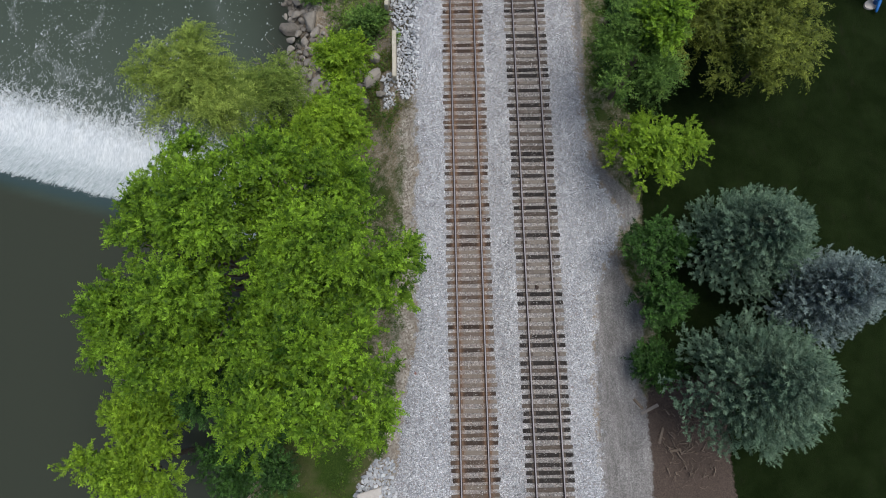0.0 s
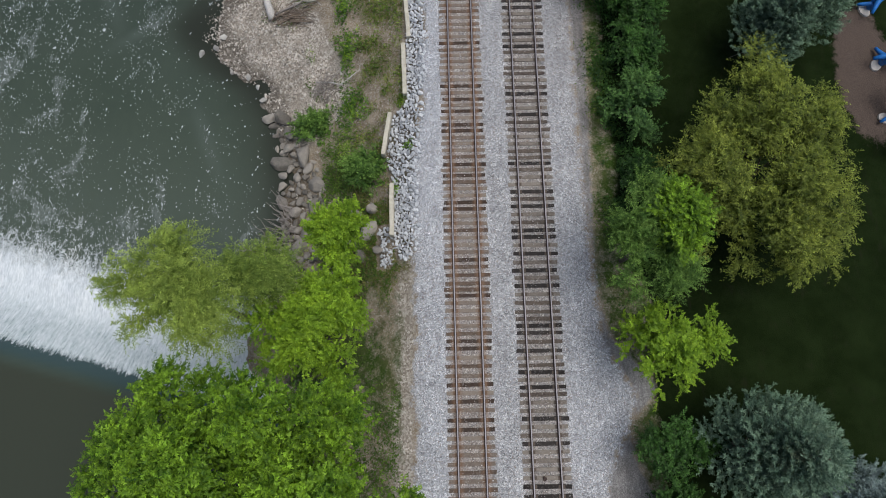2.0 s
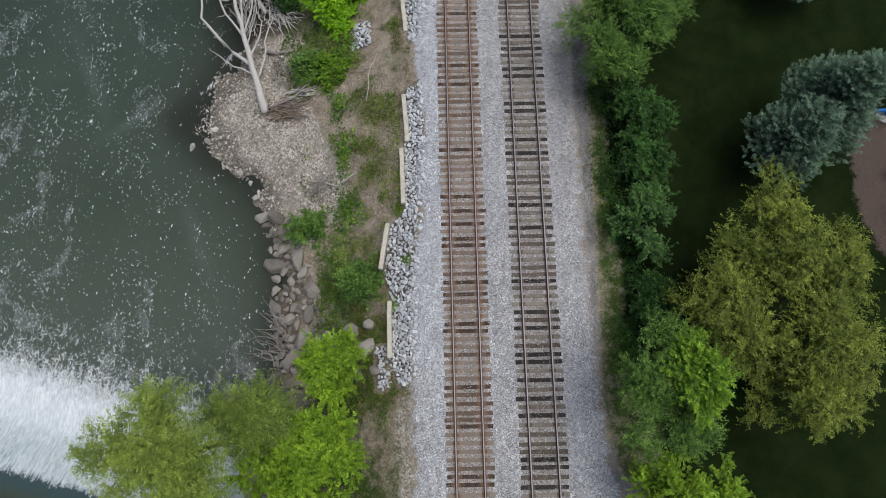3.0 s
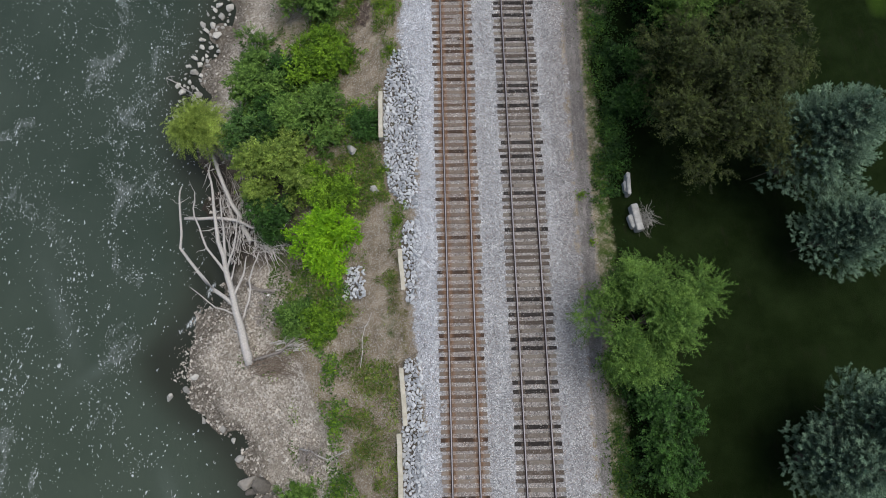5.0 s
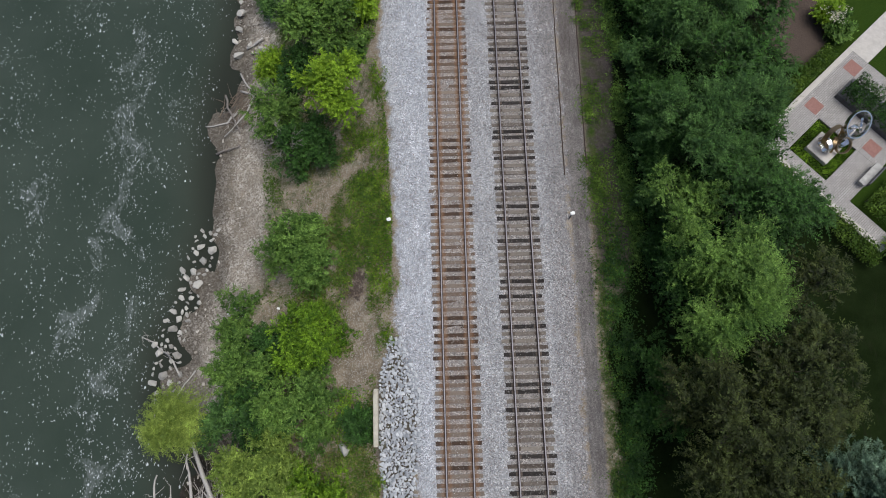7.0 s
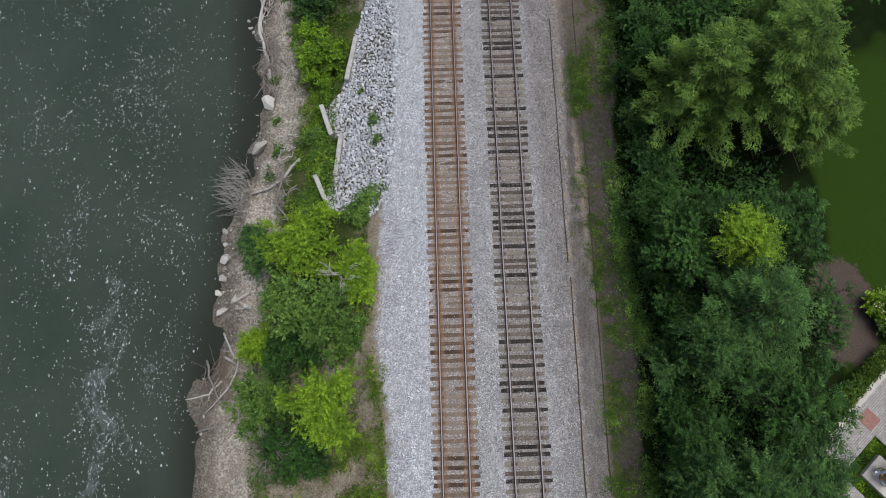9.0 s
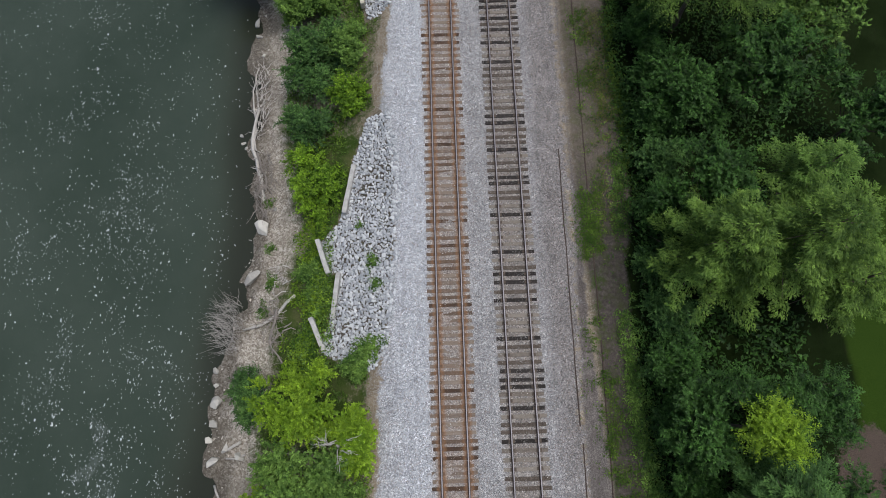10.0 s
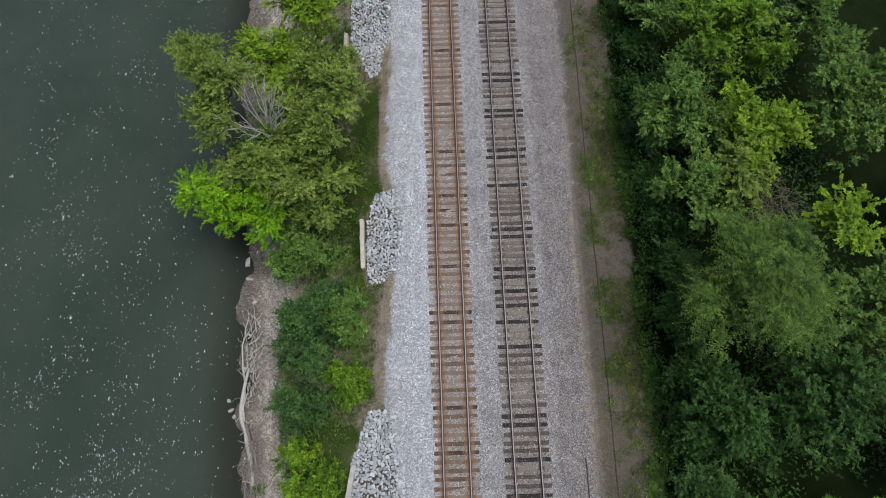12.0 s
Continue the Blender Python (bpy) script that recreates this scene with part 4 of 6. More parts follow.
        for _ in range(8):
            v = r.normal(0, 1, 3)
            bm.verts.new(v / np.linalg.norm(v) * 0.5 * np.array([1, 0.8, 0.65]))
        bmesh.ops.convex_hull(bm, input=bm.verts)
        bm.verts.index_update()
        base.append((np.array([v.co for v in bm.verts]), np.array([[v.index for v in f.verts] for f in bm.faces])))
        bm.free()
    xy = place(n)
    zz = height(xy[:, 0], xy[:, 1])
    vs, fs, o = [], [], 0
    for i in range(len(xy)):
        bv, bf = base[i % 5]
        s = smin + (smax - smin) * r.random() ** 2.2
        a = r.random() * 6.28
        rot = np.array([[math.cos(a), -math.sin(a), 0], [math.sin(a), math.cos(a), 0], [0, 0, 1]])
        vs.append(bv @ rot.T * s + np.array([xy[i, 0], xy[i, 1], zz[i] + s * 0.15]))
        fs.append(bf + o)
        o += len(bv)
    me = np_mesh(name, np.concatenate(vs), np.concatenate(fs), [mat])
    return tagged(new(name, me), label, "stones", kind="stuff")


def on_beach(n):
    y = 18 + 112 * rng.random(n)
    y = np.where(rng.random(n) < 0.55, 28 + 14 * rng.random(n), y)
    y = np.where((y > 60) & (y < 78) & (rng.random(n) < 0.7), 30 + 10 * rng.random(n), y)
    y = np.where((y < 28) & (rng.random(n) < 0.8), 30 + 10 * rng.random(n), y)
    y = np.where((y > 84) & (rng.random(n) < 0.45), 30 + 10 * rng.random(n), y)
    xs_ = along(SHORE, y)
    k = rng.random(n) ** 1.2
    return np.stack([xs_ - 0.4 + k * np.where((y > 28) & (y < 42), 6.5, 3.0), y], 1)


def on_bed(n):
    y = -7 + 140 * rng.random(n)
    x0, x1 = along(BED_L, y), along(BED_M, y)
    return np.stack([x0 + (x1 - x0) * rng.random(n), y], 1)


def on_ties(n):
    y = -7 + 138 * rng.random(n)
    x = np.where(rng.random(n) < 0.5, 1.65, 5.65) + rng.normal(0, 0.75, n)
    return np.stack([x, y], 1)


def on_rip(n):
    y, x = -7 + 138 * rng.random(n * 60), -7 + 6.5 * rng.random(n * 60)
    ok = in_rip(x, y)
    return np.stack([x[ok][:n], y[ok][:n]], 1)


strewn("limestone_rubble", "small pale limestone rubble between the riprap", 4200, on_rip, 0.10, 0.22, RIPRAP, rng)
strewn("beach_pebbles", "strewn pale and brown river pebbles", 5200, on_beach, 0.06, 0.34, PEBBLE, rng)
strewn("ballast_stones", "loose grey crushed ballast stones", 3000, on_bed, 0.035, 0.08, GRAVEL, rng)

chips = strewn("ballast_chips", "crushed stones scattered over the wooden ties", 5000, on_ties, 0.04, 0.075, GRAVEL, rng)
chips.location.z = 0.03


# ---- foliage ----
def unit(v):
    return v / np.maximum(np.linalg.norm(v, axis=-1, keepdims=True), 1e-6)


def leaves(P, U, N, size, aspect, r):
    """Leaf blades at P, pointing along U, facing N."""
    n = len(P)
    U = unit(U)
    V = unit(np.cross(N, U))
    N = np.cross(U, V)
    s = (size * (0.65 + 0.7 * r.random(n)))[:, None]
    w = s * aspect * 1.08
    skew = r.normal(0, 0.16, (n, 1)) * s
    v = np.stack([P + V * w * 0.5 + U * (s * 0.12 + skew), P + U * s - N * s * 0.10, P - V * w * 0.5 + U * (s * 0.12 - skew)], 1).reshape(-1, 3)
    return v, np.arange(n * 3).reshape(n, 3)


STYLE = {  # lobe radius, clump radius, twigs a clump, twig length, leaves a twig, leaf size, leaf aspect, droop, clumps a lobe
    "broad": (1.05, 0.34, 7, 0.62, 14, 0.126, 0.62, 0.15, 12),
    "bush": (0.75, 0.30, 6, 0.48, 9, 0.125, 0.60, 0.08, 12),
    "feather": (1.00, 0.30, 7, 0.80, 12, 0.130, 0.46, 0.32, 10),
    "juniper": (0.80, 0.28, 8, 0.70, 13, 0.115, 0.38, -0.10, 12),
    "willow": (0.95, 0.34, 7, 1.10, 17, 0.145, 0.28, 0.62, 18),
}


def crown_leaves(style, cx, cy, cz, rx, ry, rz, r, low=-0.25):
    """Lobes over a dome, clumps over each lobe, twigs in each clump, leaves on each twig."""
    lr, rc, nt, tl, nl, ls, asp, droop, per = STYLE[style]
    if cx > 18:
        per, ls = max(5, int(per * 0.58)), ls * 1.2
    lr = min(lr, 0.45 * min(rx, ry))
    span = np.maximum(np.array([rx, ry, rz]) - np.array([1.0, 1.0, 0.7]) * (lr * 0.72 + tl * 0.25), np.array([rx, ry, rz]) * 0.4)
    nlob = max(8, int(2.0 * span[0] * span[1] / lr ** 2))
    # an even spiral over the dome, shaken
    i = np.arange(nlob) + 0.5
    fr = i / nlob
    dz = np.where(fr < 0.84, np.sqrt(np.clip(1 - fr / 0.84 * 0.95, 0, 1)), 0.22 + (low - 0.22) * (fr - 0.84) / 0.16)
    th = i * 2.399963 + r.normal(0, 0.25, nlob)
    dz = np.clip(dz + r.normal(0, 0.06, nlob), low, 1)
    dxy = np.sqrt(np.clip(1 - dz ** 2, 0.0, 1))
    D = np.stack([np.cos(th) * dxy, np.sin(th) * dxy, dz], 1)
    ph = r.random(8) * 6.28
    # lobes gather round the ends of the main limbs and leave hollows between them
    nlim = max(5, nlob // 6)
    j = np.arange(nlim) + 0.5
    lz = np.clip(1 - j / nlim * 1.05, 0.0, 1) ** 0.6 * 0.98 if nlim > 5 else np.linspace(0.95, 0.1, nlim)
    la = j * 2.399963 + r.random() * 6.28 + r.normal(0, 0.2, nlim)
    lh = np.sqrt(np.clip(1 - lz ** 2, 0, 1))
    LIM = np.stack([np.cos(la) * lh, np.sin(la) * lh, lz], 1)
    dots = D @ LIM.T
    best = dots.argmax(1)
    off = np.arccos(np.clip(dots.max(1), -1, 1)) * math.sqrt(nlim) / 1.9
    D = unit(D + 0.42 * (LIM[best] - D))
    th = np.arctan2(D[:, 1], D[:, 0])
    rad = 0.96 - 0.24 * np.clip(off, 0, 1.2) ** 1.5 + 0.06 * np.sin(th * 2 + ph[0]) + 0.06 * np.sin(th * 3 + ph[1]) + r.normal(0, 0.04, nlob)
    LC = np.array([cx, cy, cz]) + D * rad[:, None] * span
    LC[:, 2] += r.normal(0, 0.28 * lr, nlob) - 0.5 * lr * np.clip(off, 0, 1.2) ** 1.5
    # clumps over each lobe
    m0 = nlob * per
    LC2, D2 = np.repeat(LC, per, 0), np.repeat(D, per, 0)
    E = unit(r.normal(0, 1, (m0, 3)) + D2 * 0.55 + np.array([0, 0, 0.55]))
    size = np.repeat(lr * (0.75 + 0.5 * r.random(nlob)), per)
    C = LC2 + E * (size * (0.35 + 0.75 * r.random(m0)))[:, None] * np.array([1, 1, 0.8])
    # twigs
    C2, E2 = np.repeat(C, nt, 0), np.repeat(E, nt, 0)
    m = len(C2)
    T = unit(E2 * np.array([1, 1, 0.6]) * 0.8 + r.normal(0, 0.5, (m, 3)) + np.array([0, 0, 0.1]))
    start = C2 + r.normal(0, rc * 0.38, (m, 3)) * np.array([1, 1, 0.55])
    L = tl * (0.6 + 0.7 * r.random(m))
    # leaves along each twig
    t = (np.tile(np.arange(nl), m) + r.random(m * nl) * 0.7) / nl
    S, T3, L3 = np.repeat(start, nl, 0), np.repeat(T, nl, 0), np.repeat(L, nl)
    P = S + T3 * (t * L3)[:, None]
    P[:, 2] -= droop * (t * L3) ** 2
    T3 = T3.copy()
    T3[:, 2] -= droop * 1.2 * t
    side = unit(np.cross(T3, np.array([0, 0, 1.0]) + r.normal(0, 0.3, T3.shape)))
    sgn = np.where(np.tile(np.arange(nl), m) % 2, 1.0, -1.0)[:, None]
    U = T3 * 0.75 + side * sgn * 0.8 + r.normal(0, 0.2, T3.shape)
    N = np.array([0, 0, 1.0]) + np.repeat(E2, nl, 0) * 0.35 + r.normal(0, 0.28, T3.shape)
    # sparser leaves inside the crown, on the inner wood
    m2 = int(len(P) * 0.16)
    q = r.integers(0, len(C), m2)
    mid = np.array([cx, cy, cz - 0.15 * rz])
    inner = mid + (C[q] - mid) * (0.45 + 0.42 * r.random((m2, 1))) + r.normal(0, 0.18, (m2, 3))
    P, U, N = np.concatenate([P, inner]), np.concatenate([U, r.normal(0, 1, (m2, 3)) * np.array([1, 1, 0.3])]), np.concatenate([N, np.array([0, 0, 1.0]) + r.normal(0, 0.35, (m2, 3))])
    v, f = leaves(P, U, N, np.concatenate([np.full(len(P) - m2, ls), np.full(m2, ls * 1.9)]), asp, r)
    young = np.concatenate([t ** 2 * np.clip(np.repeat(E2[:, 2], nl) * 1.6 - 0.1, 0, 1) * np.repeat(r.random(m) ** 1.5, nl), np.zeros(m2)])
    return v, f, C, young


def spruce_leaves(cx, cy, base, top, rx, ry, r):
    """Whorls of boughs, each set with short bottle-brush shoots that turn up at their ends."""
    P, D, Y = [], [], []
    h = top - base
    z, k = top, 0
    while z > base + 0.35 * h:
        fr = (top - z) / h
        R = 0.10 + 1.02 * min(1.0, fr / 0.62) ** 0.66
        n = int(5 + 13 * R)
        for j in range(n):
            a = j * 2 * math.pi / n + k * 0.7 + r.normal(0, 0.14)
            d = np.array([math.cos(a) * rx, math.sin(a) * ry, 0]) * R * (0.80 + 0.28 * r.random())
            ln = np.linalg.norm(d)
            d = d / ln
            side = np.array([-d[1], d[0], 0])
            for q in np.arange(max(0.2, ln - 1.7), ln, 0.42):
                w = 0.42 * (1.1 - q / ln) + 0.16
                for sg in (-1, 0, 1):
                    p = np.array([cx, cy, z]) + d * q + side * sg * w + r.normal(0, 0.07, 3)
                    p[2] += 0.10 * q - 0.050 * q * q - 0.05 * abs(sg)
                    P.append(p)
                    D.append(unit(d * 0.8 + side * sg * 0.55 + np.array([0, 0, 0.75])))
                    Y.append(max(0.0, (q / ln - 0.55) / 0.45) * r.random())
        z -= 0.52 + 0.10 * fr
        k += 1
    C, D, Y = np.array(P), np.array(D), np.array(Y)
    nn = 42
    m = len(C)
    along_ = r.random((m * nn, 1))
    D2 = np.repeat(D, nn, 0)
    T = unit(D2 * 0.75 + r.normal(0, 0.62, (m * nn, 3)))
    Q = np.repeat(C, nn, 0) + D2 * (along_ - 0.4) * 0.52 + r.normal(0, 0.035, (m * nn, 3))
    N = np.array([0, 0, 1.0]) + r.normal(0, 0.3, (m * nn, 3))
    v, f = leaves(Q, T, N, 0.12, 0.34, r)
    return v, f, np.repeat(Y, nn) * along_[:, 0]


def spray_leaves(cx, cy, gz, top, rx, ry, r):
    """Long separate boughs in loose tiers, each with drooping side sprays and pale young ends."""
    P, D, Y = [], [], []
    h = min(top - gz, 1.0 * (rx + ry))
    z, k = top, 0
    while z > top - h * 0.85:
        fr = (top - z) / h
        R = 0.16 + 0.95 * fr ** 0.6
        n = int(4 + 5 * fr)
        for j in range(n):
            a = j * 2 * math.pi / n + k * 1.3 + r.normal(0, 0.25)
            d = np.array([math.cos(a) * rx, math.sin(a) * ry, 0]) * min(1.0, R) * (0.62 + 0.5 * r.random())
            ln = np.linalg.norm(d)
            d = d / ln
            side = np.array([-d[1], d[0], 0])
            fresh_ = r.random() ** 0.8
            rise = 0.20 + 0.12 * r.random()
            bow = r.normal(0, 0.05)
            for q in np.arange(0.25, ln, 0.22):
                w = 0.62 * (1.0 - 0.72 * q / ln)
                for sg in (-1.0, -0.5, 0.0, 0.5, 1.0):
                    p = np.array([cx, cy, z]) + d * (q + 0.42 * abs(sg) * w) + side * (sg * w + bow * q * q) + r.normal(0, 0.05, 3)
                    p[2] += rise * q - 0.055 * q * q - 0.22 * abs(sg) * w
                    P.append(p)
                    D.append(unit(d + side * sg * 0.8 + np.array([0, 0, -0.1])))
                    Y.append(fresh_ * max(0.0, (q / ln - 0.35) / 0.65) * (1.0 - 0.45 * abs(sg)))
        z -= 0.60
        k += 1
    C, D, Y = np.array(P), np.array(D), np.array(Y)
    nn = 9
    m = len(C)
    T = unit(np.repeat(D, nn, 0) + r.normal(0, 0.42, (m * nn, 3)))
    Q = np.repeat(C, nn, 0) + r.normal(0, 0.07, (m * nn, 3))
    N = np.array([0, 0, 1.0]) + r.normal(0, 0.3, (m * nn, 3))
    v, f = leaves(Q, T, N, 0.17, 0.34, r)
    return v, f, np.repeat(Y, nn)


NAMES = {
    "spray": {"sage": "tall tree with long drooping sage green boughs", "olive": "tall tree with long drooping olive green boughs", "teal": "tall conifer-like tree with long blue-green boughs", "mid": "tall tree with long drooping green boughs"},
    "broad": {"vivid": "maple with vivid light green foliage", "bright": "tall broadleaf tree with dense bright green foliage", "mid": "broadleaf tree with fresh green foliage", "lime": "young broadleaf tree with yellow-green foliage",
              "olive": "broadleaf tree with dull olive green foliage", "dark": "broadleaf tree with dark green foliage"},
    "feather": {"lime": "thin tree with yellow-green foliage", "mid": "tree with fine feathery green foliage", "teal": "conifer-like tree with blue-green feathery foliage", "olive": "tree with fine drooping olive green foliage", "locust": "honey locust tree with fine yellow-olive foliage",
                "dark": "dense tree with dark green feathery foliage", "bronze": "wide tree with dark bronze green foliage"},
    "juniper": {"mid": "dense juniper-like tree with spiky fresh green sprays", "teal": "dense conifer-like tree with blue-green sprays", "dark": "dense conifer-like tree with dark green sprays"},
    "willow": {"willow": "willow with wispy drooping yellow-olive foliage", "olive": "willow with drooping olive green foliage", "sage": "willow with soft sage green drooping foliage", "mid": "willow with soft drooping green foliage", "lime": "small leaning willow with light green foliage"},
    "bush": {"vivid": "vivid light green maple shrub", "mid": "green leafy shrub", "bright": "bright green leafy shrub", "lime": "rounded yellow-green shrub", "olive": "olive green willow shrub", "teal": "blue-green leafy shrub", "dark": "dense dark green shrub"},
    "spruce": {"blue": "blue-green spruce with layered boughs", "blue2": "grey-blue spruce with layered boughs"},
}


def tree(style, x, y, rx, ry, top, pal):
    r = np.random.default_rng(int(abs(x * 131 + y * 17)) + 3)
    gz = float(height(x, y))
    bushy = style == "bush"
    where = "on the river bank" if x < 0 else "beside the tracks" if x < 13 else "on the shaded lawn"
    ob = tagged(new("spruce_tree" if style == "spruce" else "shrub" if bushy else "tree"), f"{NAMES[style][pal]} {where}", "shrub" if bushy else "tree")
    ob.location = (x, y, gz)
    org = np.array([x, y, gz])
    bm = bmesh.new()
    if style in ("spruce", "spray"):
        v, f, young = spruce_leaves(x, y, gz, top, rx, ry, r) if style == "spruce" else spray_leaves(x, y, gz, top, rx, ry, r)
        tube(bm, [(0, 0, -0.1), (0, 0, (top - gz) * 0.5), (0, 0, top - gz - 0.2)], 0.24, 0.03, 8)
        for i in range(26):
            fr = 0.15 + 0.8 * i / 26
            a = i * 2.4
            z = (top - gz) * (1 - fr)
            R = 0.75 * (0.12 + 0.98 * fr ** 0.72)
            tube(bm, [(0, 0, z), (math.cos(a) * rx * R, math.sin(a) * ry * R, z - 0.1 * R * rx)], 0.04, 0.012, 4)
    else:
        rz = 0.75 * min(rx, ry)
        rz = max(0.5, min(rz, (top - gz) * 0.8))
        cz = top - rz
        low = -0.75 if bushy else -0.35
        v, f, C, young = crown_leaves(style, x, y, cz, rx, ry, rz, r, low)
        fork = max(0.15, (cz - rz * 0.6 - gz))
        stems = 1 if not bushy else 4
        rad = (0.03 + 0.012 * (top - gz)) if not bushy else 0.035
        for s in range(stems):
            ox, oy = (0, 0) if stems == 1 else r.normal(0, 0.25, 2)
            tube(bm, crooked((ox, oy, -0.15), (ox * 1.5, oy * 1.5, fork), 5, 0.05 * rad * 4, r), rad * 1.25, rad * 0.8, 8 if not bushy else 5)
            pick = r.choice(len(C), min(len(C), 16 if not bushy else 5), replace=False)
            for c in C[pick]:
                e = (c - org) * np.array([0.92, 0.92, 0.97])
                tube(bm, crooked((ox * 1.5, oy * 1.5, fork * (0.75 + 0.2 * r.random())), e, 5, 0.12, r), rad * 0.5, rad * 0.10, 5)
    part("trunk" if not bushy else "stem", bm, BARK, ob)
    cm = new("crown" if not bushy else "foliage", np_mesh("crown", v - org, f, [LEAF[pal]]))
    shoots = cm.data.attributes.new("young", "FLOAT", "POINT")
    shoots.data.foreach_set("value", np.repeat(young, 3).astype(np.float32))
    cm.parent = ob
    return ob


TREES = [
    ("broad", -9.3, 6.0, 8.0, 6.9, 12, "bright"), ("broad", -5.2, 0.2, 4.1, 3.8, 13, "bright"), ("broad", -11.8, 1.6, 3.4, 3.0, 10, "bright"), ("broad", -9.5, 0.2, 3.6, 2.6, 6.5, "dark"), ("broad", -12.5, 2.0, 3.0, 3.0, 6.0, "mid"), ("broad", -6.6, 13.4, 4.3, 3.2, 4.5, "lime"), ("willow", -12.0, 15.1, 3.9, 3.0, 8.7, "willow"),
    ("willow", -9.4, 16.5, 2.6, 2.3, 5, "olive"), ("broad", -5.6, 19.1, 1.9, 1.9, 3.2, "lime"), ("broad", -6.1, 15.2, 2.6, 2.0, 3.6, "lime"), ("broad", -14.7, -3.1, 3.3, 2.2, 5.8, "lime"),
    ("broad", -14.7, -0.5, 2.3, 1.7, 4.0, "lime"), ("broad", -10.5, -3.9, 3.3, 2.0, 1.5, "dark"), ("broad", -4.8, 5.2, 4.5, 4.6, 11, "bright"),
]
TREES += [
    ("bush", -7.7, 62.0, 2.9, 3.0, -0.2, "mid"), ("bush", -7.2, 56.4, 2.6, 2.6, -0.3, "bright"), ("bush", -11.4, 54.8, 2.6, 2.7, -1.0, "mid"), ("bush", -12.3, 51.7, 2.0, 2.0, -1.6, "teal"), ("bush", -7.7, 52.3, 3.0, 2.7, -0.6, "mid"),
    ("willow", -15.0, 51.8, 1.7, 2.0, -0.6, "willow"), ("bush", -9.8, 48.7, 2.9, 2.9, -0.3, "olive"), ("bush", -6.6, 47.3, 2.3, 2.3, -0.8, "bright"), ("bush", -6.5, 43.9, 2.5, 2.4, -0.6, "vivid"), ("bush", -8.5, 39.2, 1.2, 1.5, -2.2, "mid"),
    ("bush", -6.6, 38.9, 1.5, 1.4, -2.0, "bright"), ("bush", -3.9, 51.4, 0.9, 1.1, -0.8, "dark"), ("bush", -9.9, 52.0, 2.2, 2.2, -1.3, "dark"), ("bush", -10.4, 45.8, 1.5, 1.6, -2.2, "dark"), ("bush", -9.6, 56.2, 1.6, 1.8, -1.7, "dark"),
    ("bush", -8.1, 28.4, 2.0, 1.7, -3.6, "mid"), ("bush", -4.5, 24.1, 1.6, 1.7, -0.9, "mid"),         ("bush", -12.4, 57.4, 1.4, 2.7, -3.3, "mid"), ("broad", -5.5, 71.8, 2.0, 2.5, 3, "lime"),
    ("bush", -7.7, 69.2, 2.3, 2.5, -0.5, "dark"), ("broad", -7.0, 77.3, 3.2, 2.4, 1.5, "mid"), ("bush", -10.4, 75.5, 1.2, 1.3, -1.5, "lime"), ("bush", -10.1, 71.8, 1.7, 2.4, -1.2, "mid"),
    ("broad", -7.3, 81.1, 3.0, 3.2, 1.3, "lime"), ("broad", -4.0, 79.4, 1.4, 2.3, 0.8, "lime"), ("bush", -4.6, 75.6, 1.8, 2.1, -0.8, "mid"), ("bush", -8.2, 75.0, 2.1, 2.1, -1, "dark"),
    ("bush", -11.3, 82.0, 1.1, 2.4, -2.8, "teal"), ("bush", -7.2, 95.8, 1.9, 2.6, -1.5, "bright"), ("bush", -7.1, 89.3, 1.2, 2.2, -3, "mid"), ("bush", -3.9, 83.6, 1.1, 1.2, -0.6, "mid"),
    ("bush", -7.2, 105.1, 2.6, 3.3, -0.9, "teal"), ("bush", -4.7, 105.3, 1.6, 1.9, -0.4, "mid"), ("bush", -4.7, 101.5, 1.3, 1.5, -0.2, "bright"), ("bush", -7.8, 100.1, 2.1, 1.7, -1.5, "teal"),
    ("bush", -7.8, 110.4, 2.7, 2.6, -1, "mid"), ("bush", -7.7, 114.0, 3.3, 2.4, -0.6, "mid"), ("broad", -12.5, 119.6, 3.1, 4.3, 5.7, "olive"), ("broad", -5.9, 119.3, 3.5, 4.6, 4.2, "olive"), ("broad", -9.4, 122.0, 3.0, 3.0, 4.2, "lime"), ("broad", -9.6, 117.0, 2.6, 2.6, 2.0, "mid"),
    ("broad", -12.0, 113.2, 4.3, 3.2, 1.4, "vivid"), ("broad", -7.3, 113.6, 3.5, 3.0, 2, "olive"), ("broad", -9.8, 115.2, 3.6, 3.2, 2.6, "olive"), ("broad", -7.1, 125.5, 3.6, 2.4, 5, "lime"),
]
